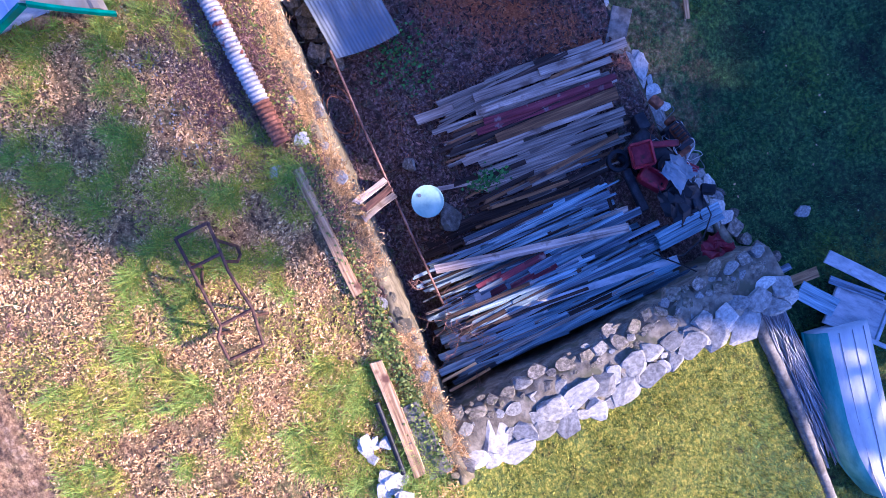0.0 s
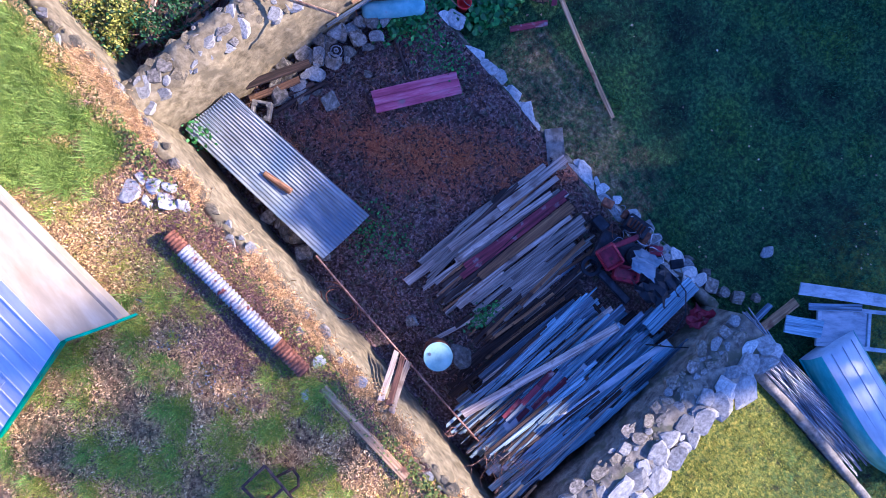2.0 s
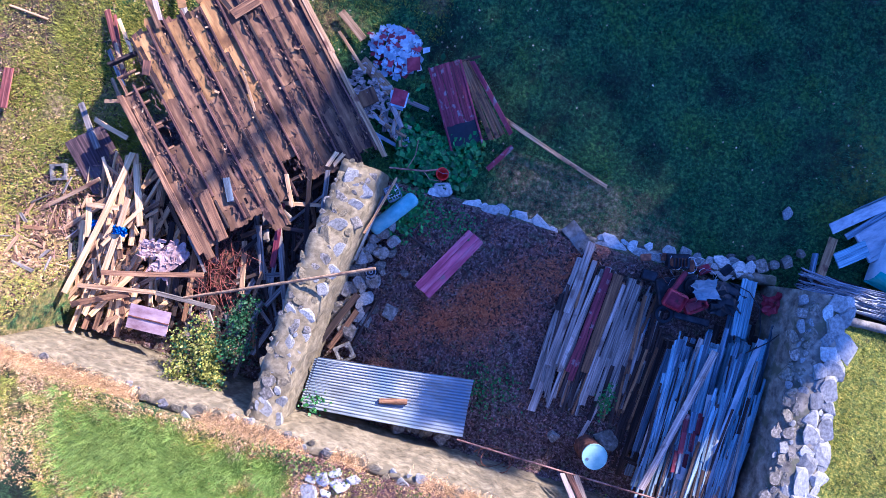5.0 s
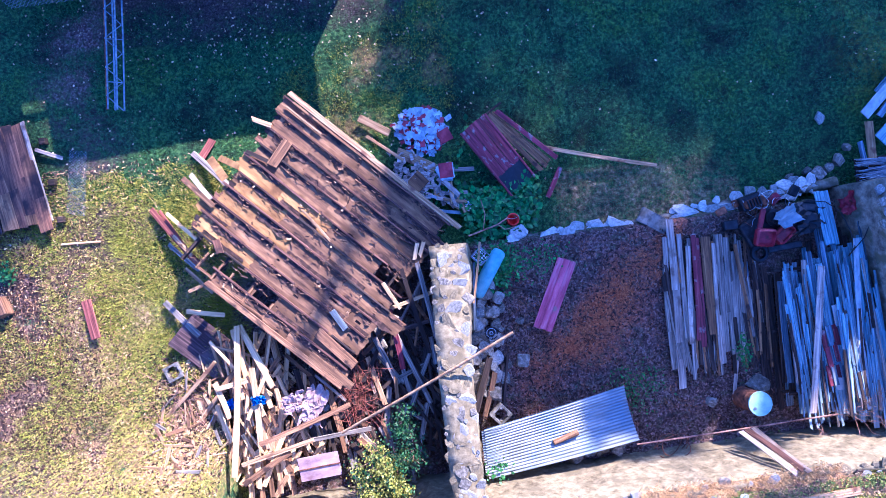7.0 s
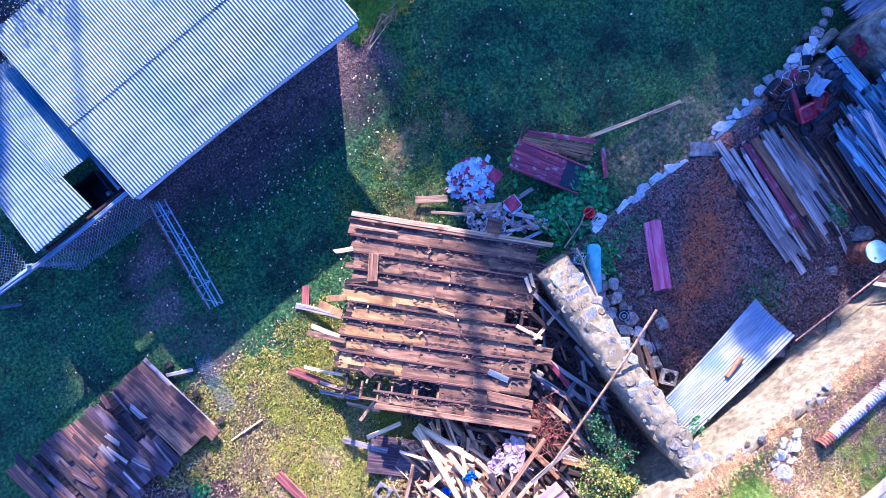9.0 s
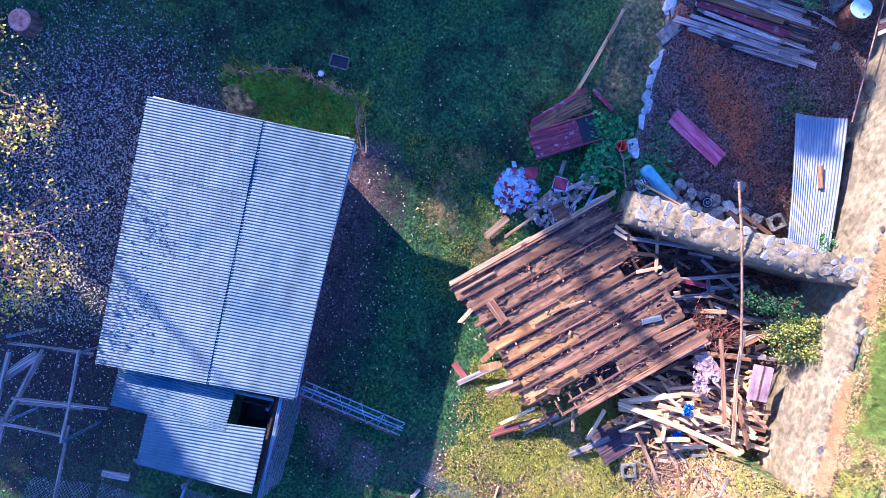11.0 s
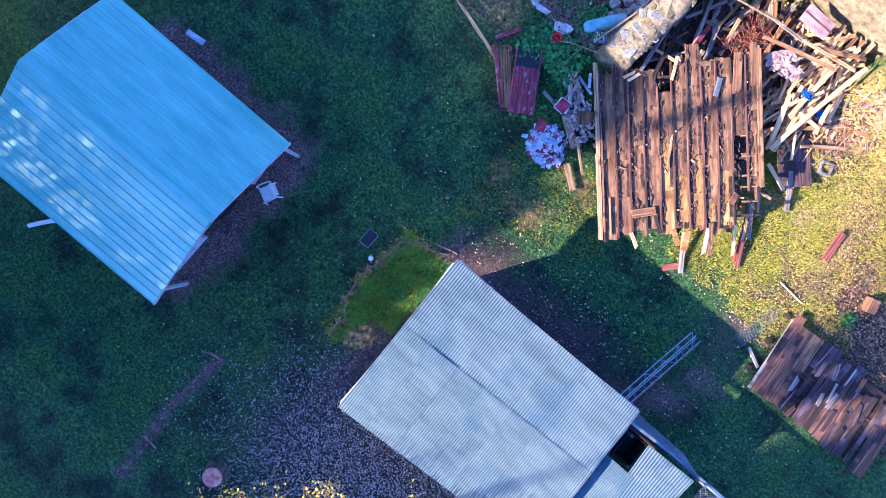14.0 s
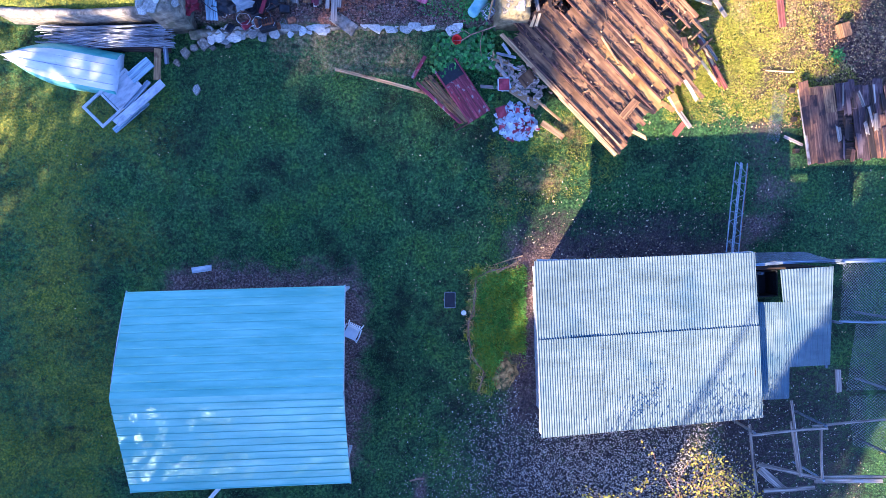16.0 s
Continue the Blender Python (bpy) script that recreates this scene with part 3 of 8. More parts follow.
        fs.append((i * K + K - 1, i * K, (i + 1) * K, (i + 1) * K + K - 1))
    fs.append(tuple(range(K)))
    fs.append(tuple((len(path) - 1) * K + j for j in range(K - 1, -1, -1)))
    ob = new(name, mesh_from(name, vs, fs, M[mat], True))
    bm = bmesh.new()
    bm.from_mesh(ob.data)
    bmesh.ops.recalc_face_normals(bm, faces=bm.faces)
    bm.to_mesh(ob.data)
    bm.free()
    return tagged(ob, label, "wall", kind="structure")


wall_north = core("wall_north", [(-8.7, 13.07, 0.12, 2.82), (-4.0, 13.07, 0.11, 2.82), (0, 13.07, 0.11, 2.8), (3.3, 13.06, 0.13, 2.78), (9.6, 13.06, 0.14, 2.74)], "mortar", "sunlit lime-plastered retaining wall below the terrace", seed=3, jag=0.05)
EAST = [(3.46, 13.05, 0.35, 2.42), (3.43, 10.4, 0.37, 2.18), (3.3, 8.6, 0.42, 1.82), (3.2, 7.6, 0.47, 1.5), (3.18, 6.85, 0.45, 1.3)]
wall_east = core("wall_east", EAST, "mortar", "ruined stone cross wall with loose stones along its top", seed=4, batter=0.55)
wall_west = core("wall_west", [(-8.25, 13.0, 0.5, 2.35), (-8.1, 10.2, 0.48, 2.2), (-7.85, 7.8, 0.5, 2.1), (-7.75, 6.6, 0.45, 2.0)], "rubble", "thick field-stone wall topped with big loose stones", seed=5, jag=0.05)
wall_south = core("wall_south", [(-7.5, 6.5, 0.14, 0.32), (-4.7, 6.68, 0.1, 0.14), (-2.6, 6.88, 0.09, 0.12), (1.5, 6.9, 0.07, 0.06)], "rubble", "low remains of a whitewashed stone footing", seed=6)
wall_lawn = core("wall_lawn", [(-8.3, 6.98, 0.11, 1.2), (-10.5, 6.85, 0.1, 1.16), (-13.2, 6.9, 0.1, 1.1)], "concrete", "low concrete retaining wall edging the raised lawn", seed=8, jag=0.012)


def packed_stones(parent, pts, n, lo, hi, mats, seed, side=(-1.0, 1.0), sink=0.55, flat=0.6, gap=0.8):
    """Stones laid close to one another along a wall's crest, the large ones first; pts as in core()."""
    r = random.Random(seed)
    segs = [(a, b, math.hypot(b[0] - a[0], b[1] - a[1])) for a, b in zip(pts, pts[1:])]
    laid = []
    for i in range(n):
        k = hi - (hi - lo) * (i / n) ** 0.6
        a, b, _ = r.choices(segs, [q[2] for q in segs])[0]
        f = r.random()
        x, y, w, z = (a[j] + (b[j] - a[j]) * f for j in range(4))
        d = Vector((b[0] - a[0], b[1] - a[1], 0)).normalized()
        s = r.uniform(*side) * w
        px, py = x - d.y * s, y + d.x * s
        if any((px - q[0]) ** 2 + (py - q[1]) ** 2 < (gap * (k + q[2]) / 2) ** 2 for q in laid):
            continue
        laid.append((px, py, k))
        size = (k * r.uniform(0.95, 1.3), k * r.uniform(0.8, 1.0), k * flat * r.uniform(0.8, 1.1))
        stone((px, py, z + size[2] * (0.5 - sink) - 0.05 * abs(s / w) ** 3), size, r.choice(mats), parent, rz=math.atan2(d.y, d.x) + r.gauss(0, 0.5), r=r, tilt=0.18)


packed_stones(wall_east, EAST, 900, 0.07, 0.34, ("stone", "stone_pale", "stone_pale", "mortar"), 21, (-0.9, 0.4), 0.8, 0.32, 1.05)
packed_stones(wall_east, EAST, 300, 0.06, 0.2, ("mortar", "stone"), 29, (0.3, 1.0), 0.86, 0.3, 1.3)
WEST = [(-8.5, 12.9, 0.3, 2.33), (-8.33, 10.2, 0.3, 2.2), (-8.05, 7.8, 0.34, 2.12), (-7.92, 6.7, 0.4, 2.0)]
packed_stones(wall_west, WEST, 2600, 0.09, 0.46, ("stone_pale", "stone_pale", "stone_lime"), 22, (-1.0, 0.3), 0.66, 0.55, 0.78)
packed_stones(wall_west, [(-7.95, 12.9, 0.26, 2.34), (-7.82, 10.2, 0.26, 2.2), (-7.52, 7.8, 0.28, 2.1), (-7.45, 6.8, 0.2, 2.0)], 900, 0.06, 0.26, ("stone", "rubble", "stone_pale", "rubble"), 23, (-1, 1), 0.68, 0.45, 1.05)
packed_stones(wall_south, [(-6.9, 6.45, 0.24, 0.24), (-4.7, 6.68, 0.16, 0.16), (-3.0, 6.85, 0.15, 0.16)], 500, 0.1, 0.36, ("stone_lime", "stone_pale", "stone_lime"), 24, (-1, 1), 0.45, 0.3, 0.95)
packed_stones(wall_south, [(-1.8, 6.9, 0.12, 0.14), (0.6, 6.92, 0.1, 0.1)], 240, 0.14, 0.4, ("stone_lime",), 25, (-0.7, 0.7), 0.45, 0.28, 0.9)
packed_stones(wall_north, [(-8.5, 13.12, 0.2, 2.84), (3.0, 13.1, 0.2, 2.8), (9.4, 13.1, 0.2, 2.76)], 900, 0.05, 0.24, ("stone", "stone_pale", "mortar", "mortar"), 26, (-1, 1), 0.66, 0.4, 1.35)


# ---- buildings ----
def corrugated(name, p00, p10, p11, p01, pitch, depth, mat, parent, rows=2, thick=0.006, per=4, label="", sag=0.0):
    """A sheet over four corners; ridges run from edge p00-p10 towards p01-p11. Wavy, with real thickness."""
    p00, p10, p11, p01 = map(Vector, (p00, p10, p11, p01))
    n = max(2, int((p10 - p00).length / pitch)) * per
    nrm = (p10 - p00).cross(p01 - p00).normalized()
    vs, fs = [], []
    for lay in (0, 1):
        for j in range(rows + 1):
            g = j / rows
            for i in range(n + 1):
                f = i / n
                p = (p00 * (1 - f) + p10 * f) * (1 - g) + (p01 * (1 - f) + p11 * f) * g
                h = depth * math.sin(2 * math.pi * i / per) - sag * math.sin(math.pi * g)
                vs.append(p + nrm * (h - lay * thick))
    w = n + 1
    half = w * (rows + 1)
    for j in range(rows):
        for i in range(n):
            a = j * w + i
            fs.append((a, a + 1, a + w + 1, a + w))
            fs.append((half + a, half + a + w, half + a + w + 1, half + a + 1))
    o = len(vs)
    vs = vs + [v.copy() for v in vs]
    for i in range(n):
        fs.append((o + i, o + half + i, o + half + i + 1, o + i + 1))
        a = o + rows * w + i
        fs.append((a, a + 1, half + a + 1, half + a))
    for j in range(rows):
        a = o + j * w
        fs.append((a, a + w, half + a + w, half + a))
        a = o + j * w + n
        fs.append((a, half + a, half + a + w, a + w))
    me = mesh_from(name, vs, fs, mat, smooth=True)
    me.polygons.foreach_set("use_smooth", [i < 2 * rows * n for i in range(len(fs))])
    ob = new(name, me)
    if parent:
        ob.parent = parent
        ob.matrix_parent_inverse = parent.matrix_world.inverted()
    return tagged(ob, label)


def wall_box(name, a, b, z0, z1, thick, mat, parent, skew=0.0):
    """A wall from a to b in plan, with boards' seams cut as thin battens."""
    bm = bmesh.new()
    a, b = Vector((*a, 0)), Vector((*b, 0))
    d = (b - a).normalized()
    n = Vector((-d.y, d.x, 0))
    ln = (b - a).length
    add_box(bm, ((a + b) / 2 + Vector((0, 0, (z0 + z1) / 2))), (ln, thick, z1 - z0), math.atan2(d.y, d.x))
    ob = part(name, bm, mat, parent)
    ob.matrix_parent_inverse = parent.matrix_world.inverted()
    for i in range(int(ln / 0.55) + 1):
        p = a + d * min(ln, i * 0.55) + n * (thick / 2 + 0.006)
        bm = bmesh.new()
        add_box(bm, p + Vector((0, 0, (z0 + z1) / 2)), (0.05, 0.012, z1 - z0 - 0.02), math.atan2(d.y, d.x))
        part("cover_strip", bm, mat, ob)
    return ob


# barn with a corrugated roof in lapped courses, falling gently away from the ruin
barn = thing("barn", Matrix.Translation((7.2, -3.6, 0)), "low farm building with a dull galvanised corrugated roof", "building")
NW, NE, SE, SW = Vector((3.6, -0.95, 2.4)), Vector((10.55, -0.68, 2.4)), Vector((11.05, -5.98, 2.15)), Vector((3.92, -6.55, 2.1))
mW, mE = NW.lerp(SW, 0.46), NE.lerp(SE, 0.46)
for k in range(7):
    f0, f1 = k / 7, (k + 1) / 7
    z = Vector((0, 0, 0))
    lift = Vector((0, 0, 0.018 if k == 1 else 0))
    up = (NW - SW).normalized() * 0.12 + Vector((0, 0, 0.026))
    corrugated("roof_sheet", SW.lerp(SE, f0) + z + lift, SW.lerp(SE, f1) + z + lift, mW.lerp(mE, f1) + z + up + lift, mW.lerp(mE, f0) + z + up + lift, 0.078, 0.016, M["zinc_old"], barn, 3, per=6)
    corrugated("roof_sheet", mW.lerp(mE, f0) + z, mW.lerp(mE, f1) + z, NW.lerp(NE, f1) + z, NW.lerp(NE, f0) + z, 0.078, 0.016, M["zinc_old"], barn, 3, per=6)
# North wall in darker wood, painting the shade below the eave.
wall_box("wall", (4.1, -1.95), (10.2, -1.7), -0.1, 2.25, 0.12, M["wood_dark"], barn)
wall_box("wall", (10.3, -1.7), (10.7, -5.6), -0.1, 2.15, 0.12, M["siding"], barn)
wall_box("wall", (10.7, -5.65), (4.25, -6.15), -0.1, 2.05, 0.12, M["siding"], barn)
wall_box("wall", (4.25, -6.1), (4.08, -1.95), -0.1, 2.05, 0.12, M["siding"], barn)
# Unseen board added to close a sunlight leak below the roof.
b = board((10.5, -1.4, 2.08), (10.74, -4.6, 1.98), 0.04, 0.24, "wood_dark", parent=barn, name="gable_board")
b = board((3.7, -0.93, 2.16), (10.5, -0.68, 2.16), 0.06, 0.2, "white_paint", parent=barn, name="fascia")
b = board((3.6, -1.1, 2.22), (3.9, -6.4, 1.95), 0.05, 0.14, "white_paint", parent=barn, name="fascia")

lean_to = thing("lean_to", Matrix.Translation((12.2, -3.3, 0)), "lower lean-to of mixed corrugated sheets beside the barn", "building")
corrugated("roof_sheet", (10.75, -5.55, 1.75), (12.18, -5.5, 1.72), (12.0, -2.3, 1.95), (10.7, -2.3, 1.98), 0.078, 0.016, M["zinc_old"], lean_to, per=6)
corrugated("roof_sheet", (12.1, -4.45, 1.78), (13.52, -4.4, 1.74), (13.38, -1.15, 2.0), (11.6, -1.25, 2.03), 0.078, 0.016, M["zinc_old"], lean_to, per=6)
for x, y in ((11.2, -1.4), (13.35, -1.3), (13.4, -4.3), (12.1, -5.4), (11.0, -5.3)):
    bm = bmesh.new()
    add_box(bm, (x, y, 0.85), (0.09, 0.09, 1.75), bevel=0.008)
    ob = part("post", bm, M["wood_grey"], lean_to)
    ob.matrix_parent_inverse = lean_to.matrix_world.inverted()
# Unseen wall added to keep a sun patch off the grass.
wall_box("wall", (10.72, -1.25), (13.3, -1.2), -0.1, 1.68, 0.06, M["wood_dark"], lean_to)
board((10.6, -1.12, 1.75), (15.7, -0.95, 1.8), 0.09, 0.09, "wood_grey", parent=lean_to, name="beam")
board((10.9, -1.3, 1.7), (11.0, -5.5, 1.6), 0.08, 0.08, "wood_grey", parent=lean_to, name="beam")
board((13.3, -1.2, 1.7), (13.45, -4.5, 1.62), 0.08, 0.08, "wood_grey", parent=lean_to, name="beam")

crate = thing("crate", pose(11.55, -1.75, 0.9, 0, 0, 3), "dark open-topped box under the gap in the lean-to roof", "box")
bm = bmesh.new()
for sx, sy, w, d in ((0, 0.42, 0.7, 0.04), (0, -0.42, 0.7, 0.04), (0.33, 0, 0.04, 0.8), (-0.33, 0, 0.04, 0.8)):
    add_box(bm, (sx, sy, 0.2), (w, d, 0.7), bevel=0.006)
part("box_wall", bm, M["dark_metal"], crate)
bm = bmesh.new()
add_box(bm, (0, 0, -0.5), (0.62, 0.8, 0.8))
part("box_base", bm, M["black_plastic"], crate)

# pen of wire netting beside the lean-to
pen = thing("wire_pen", Matrix.Translation((14.7, -3, 0)), "sagging wire-netting pen with thin timber rails", "fence")
for x, y, h in ((13.75, -1.05, 1.9), (15.6, -1.0, 1.9), (15.65, -2.9, 1.8), (15.75, -5.3, 1.7), (15.85, -7.5, 1.6), (13.75, -3.0, 1.8), (11.0, -6.6, 1.7), (13.4, -6.4, 1.7), (13.5, -8.3, 1.5), (11.15, -8.7, 1.5)):
    bm = bmesh.new()
    add_box(bm, (x, y, h / 2), (0.07, 0.07, h + 0.2), 0.2, bevel=0.006)
    ob = part("post", bm, M["wood_grey"], pen)
    ob.matrix_parent_inverse = pen.matrix_world.inverted()
for p0, p1 in (((13.75, -1.0, 1.85), (15.65, -0.98, 1.85)), ((15.6, -1, 1.8), (15.68, -3, 1.8)), ((13.75, -2.95, 1.8), (15.7, -3.0, 1.8)), ((10.95, -6.7, 1.7), (13.5, -6.5, 1.7)), ((13.0, -6.45, 1.65), (16.6, -6.2, 1.65)), ((12.35, -5.6, 1.55), (12.75, -8.2, 1.5)), ((13.35, -6.5, 1.6), (13.5, -8.3, 1.5)), ((11.3, -7.8, 1.4), (13.6, -8.3, 1.4)), ((13.5, -8.25, 1.4), (16, -8.3, 1.4)), ((15.7, -3, 1.75), (15.85, -7.5, 1.6))):
    board(p0, p1, 0.07, 0.05, "wood_grey" if p0[1] > -4 else "wood_ash", parent=pen, name="rail")
for p0, p1, w in (((12.6, -6.42, 1.25), (12.94, -8.25, 1.2), 0.16), ((11.56, -8.04, 1.15), (12.46, -8.83, 1.1), 0.26), ((11.46, -7.84, 1.25), (13.43, -8.36, 1.25), 0.12), ((13.43, -8.46, 1.2), (15.81, -8.5, 1.2), 0.16), ((11.67, -8.77, 1.2), (13.44, -8.69, 1.2), 0.12), ((14.24, -4.7, 1.1), (14.29, -5.47, 1.1), 0.18), ((11.1, -6.5, 1.3), (11.4, -8.8, 1.3), 0.08)):
    board(p0, p1, w, 0.06, "wood_ash", parent=pen, name="loose_rail")


def netting(corners, step, parent, sag=0.1, r=0.005):
    """Crossed wires over a patch, as thin flat strips joined in one mesh."""
    a, b, c, d = map(Vector, corners)
    vs, fs = [], []

    def at(u, v):
        p = (a * (1 - u) + b * u) * (1 - v) + (d * (1 - u) + c * u) * v
        return p - Vector((0, 0, sag * math.sin(math.pi * u) * math.sin(math.pi * v)))

    nu, nv = int((b - a).length / step), int((d - a).length / step)

    def strand(pts):
        for p, q in zip(pts, pts[1:]):
            x = (q - p).normalized()
            y = x.cross(Vector((0.3, 0.2, 1))).normalized() * r
            z = x.cross(y).normalized() * r
            o = len(vs)
            vs.extend([p + y, p - y * 0.5 + z, p - y * 0.5 - z, q + y, q - y * 0.5 + z, q - y * 0.5 - z])
            fs.extend([(o, o + 1, o + 4, o + 3), (o + 1, o + 2, o + 5, o + 4), (o + 2, o, o + 3, o + 5)])

    m = nu + nv
    for s in range(1, m):
        pts = [at(i / nu, (s - i) / nv) for i in range(max(0, s - nv), min(nu, s) + 1)]
        strand(pts[::2] if len(pts) > 4 else pts)
        pts = [at(1 - i / nu, (s - i) / nv) for i in range(max(0, s - nv), min(nu, s) + 1)]
        strand(pts[::2] if len(pts) > 4 else pts)
    ob = new("netting", mesh_from("netting", vs, fs, M["steel"]))
    ob.parent = parent
    ob.matrix_parent_inverse = parent.matrix_world.inverted()
    tagged(ob, kind="stuff")


netting(((13.8, -1.0, 1.85), (15.6, -1.0, 1.85), (15.65, -2.95, 1.75), (13.8, -3.0, 1.78)), 0.1, pen)
netting(((14.4, -3.05, 1.7), (15.65, -3.0, 1.75), (15.8, -5.3, 1.6), (14.5, -5.4, 1.2)), 0.1, pen)
netting(((14.6, -5.6, 1.2), (15.8, -5.4, 1.6), (16.3, -7.6, 1.5), (15.0, -7.4, 0.9)), 0.1, pen)
netting(((10.7, -1.05, 1.7), (13.7, -1.0, 1.8), (13.7, -0.75, 0.1), (10.7, -0.8, 0.1)), 0.1, pen, 0.05)

# shed with a ribbed pale-blue roof
shed = thing("blue_shed", Matrix.Translation((-5.45, -4.8, 0)), "garden shed with a pale-blue ribbed metal gable roof", "building")
EN, RG, ES = 2.3, 3.25, 2.3
rw, re = (-8.78, -4.82), (-2.14, -4.7)
n0, n1, s0, s1 = (-8.72, -1.85), (-2.2, -1.68), (-8.68, -7.95), (-2.05, -7.78)


def ribbed(name, ridge0, ridge1, eave0, eave1, ribs, mat, parent, rise=0.05):
    """A roof slope of flat pans with raised ribs that run along the ridge's direction, stepped like lapped panels."""
    r0, r1, e0, e1 = map(Vector, (ridge0, ridge1, eave0, eave1))
    nrm = (r1 - r0).cross(e0 - r0).normalized()
    if nrm.z < 0:
        nrm.negate()
    prof = []
    for i in range(ribs):
        f = i / ribs
        g = 1 / ribs
        prof += [(f, 0.0), (f + g * 0.78, 0.004), (f + g * 0.82, rise), (f + g * 0.9, rise), (f + g * 0.999, 0.0)]
    prof.append((1.0, 0.0))
    vs, fs = [], []
    m = len(prof)
    for lay in (0, 1):
        for a, b in ((r0, e0), (r1, e1)):
            for f, h in prof:
                vs.append(a.lerp(b, f) + nrm * (h - lay * 0.012))
    for i in range(m - 1):
        fs.append((i, i + 1, m + i + 1, m + i))
        fs.append((2 * m + i, 3 * m + i, 3 * m + i + 1, 2 * m + i + 1))
        fs.append((i, 2 * m + i, 2 * m + i + 1, i + 1))
        fs.append((m + i, m + i + 1, 3 * m + i + 1, 3 * m + i))
    fs.append((0, m, 3 * m, 2 * m))
    fs.append((m - 1, 3 * m - 1, 4 * m - 1, 2 * m - 1))
    ob = new(name, mesh_from(name, vs, fs, mat))
    ob.parent = parent
    ob.matrix_parent_inverse = parent.matrix_world.inverted()
    bm = bmesh.new()
    bm.from_mesh(ob.data)
    bmesh.ops.recalc_face_normals(bm, faces=bm.faces)
    bm.to_mesh(ob.data)
    bm.free()
    return ob


ribbed("roof_slope", (*rw, RG), (*re, RG), (*n0, EN), (*n1, EN), 13, M["blue_roof"], shed, 0.022)
ribbed("roof_slope", (*rw, RG + 0.004), (*re, RG + 0.004), (*s0, ES), (*s1, ES), 13, M["blue_roof"], shed, 0.035)
wall_box("wall", (-8.4, -2.2), (-2.9, -2.05), -0.1, 2.25, 0.1, M["siding"], shed)
wall_box("wall", (-2.9, -7.5), (-8.35, -7.6), -0.1, 2.25, 0.1, M["siding"], shed)
wall_box("wall", (-8.4, -7.55), (-8.45, -2.2), -0.1, 2.3, 0.1, M["siding"], shed)
wall_box("wall", (-2.95, -2.1), (-2.85, -3.6), -0.1, 2.3, 0.1, M["siding"], shed)
wall_box("wall", (-2.85, -5.9), (-2.85, -7.5), -0.1, 2.3, 0.1, M["siding"], shed)
for x0, x1 in (((rw, n0)), ((rw, s0)), ((re, n1)), ((re, s1))):
    board((x0[0], x0[1], RG - 0.15), (x1[0], x1[1], EN - 0.15), 0.03, 0.13, "white_paint", parent=shed, name="barge_board")
for x, y in ((-2.35, -1.95), (-2.3, -7.5)):
    bm = bmesh.new()
    add_box(bm, (x, y, 1.1), (0.1, 0.1, 2.3), bevel=0.01)
    ob = part("porch_post", bm, M["white_paint"], shed)
    ob.matrix_parent_inverse = shed.matrix_world.inverted()
bm = bmesh.new()
add_box(bm, (-2.86, -5.6, 1.1), (0.06, 0.7, 1.2), bevel=0.01)
ob = part("shutter", bm, M["green_paint"], shed, "green painted shutter")
ob.matrix_parent_inverse = shed.matrix_world.inverted()
bm = bmesh.new()
add_box(bm, (-2.86, -4.75, 0.95), (0.05, 0.85, 2.0), bevel=0.01)
ob = part("door", bm, M["dark_metal"], shed, "dark door")
ob.matrix_parent_inverse = shed.matrix_world.inverted()
bm = bmesh.new()
add_rod(bm, (-2.8, -4.42, 0.95), (-2.8, -4.42, 1.12), 0.015)
part("handle", bm, M["steel"], ob)

# small green-trimmed building on the terrace
coop = thing("terrace_shed", Matrix.Translation((4, 16.2, 3)), "low white-roofed shed with green trim on the terrace", "building")
ribbed("roof_slope", (0.38, 15.95, 4.0), (9.0, 16.5, 4.0), (0.1, 15.1, 3.42), (9.0, 15.78, 3.42), 1, M["white_roof"], coop)
ribbed("roof_slope", (0.38, 15.953, 4.004), (9.0, 16.503, 4.004), (0.05, 18.4, 3.2), (9.0, 19.0, 3.2), 9, M["roof_shade_side"], coop, 0.015)
board((0.08, 15.08, 3.3), (0.36, 15.95, 3.88), 0.05, 0.12, "green_paint", parent=coop, name="barge_board")
board((0.36, 15.95, 3.88), (0.03, 18.4, 3.08), 0.05, 0.12, "green_paint", parent=coop, name="barge_board")
wall_box("wall", (0.75, 15.55), (0.6, 18.0), 2.7, 3.55, 0.1, M["siding"], coop)
wall_box("wall", (9.0, 16.1), (0.75, 15.55), 2.7, 3.45, 0.1, M["siding"], coop)


# ---- the collapsed house roof ----
roof = thing("collapsed_roof", pose(6.64, 2.57, 0.72, 0, -4.4, 44.6), "collapsed timber roof with rotting brown boards and battens", "roof")
r = random.Random(31)


def torn_sheet(name, length, width, mat, seed, parent, thick=0.012, hole=0.42, curl=0.03):
    """Roof covering along y: wrinkled, with torn edges that lift, holes, and thickness."""
    q = random.Random(seed)
    n, m = max(4, int(length / 0.07)), 8
    off = Vector((q.uniform(0, 50), q.uniform(0, 50), seed))
    top, ok = {}, {}
    for i in range(n + 1):
        tear = 0.06 * noise.noise(Vector((i * 0.21, 3.3, seed))) + 0.04 * noise.noise(Vector((i * 0.7, 1.3, seed)))
        for j in range(m + 1):
            f, g = i / n, j / m
            x = g * width + (tear * g * g if j > m // 2 else 0)
            y = f * length + (0.06 * noise.noise(Vector((j * 0.9, seed, 7.7 + f))) if i in (0, n) else 0)
            p = off + Vector((y * 2.2, x * 6.0, 0))
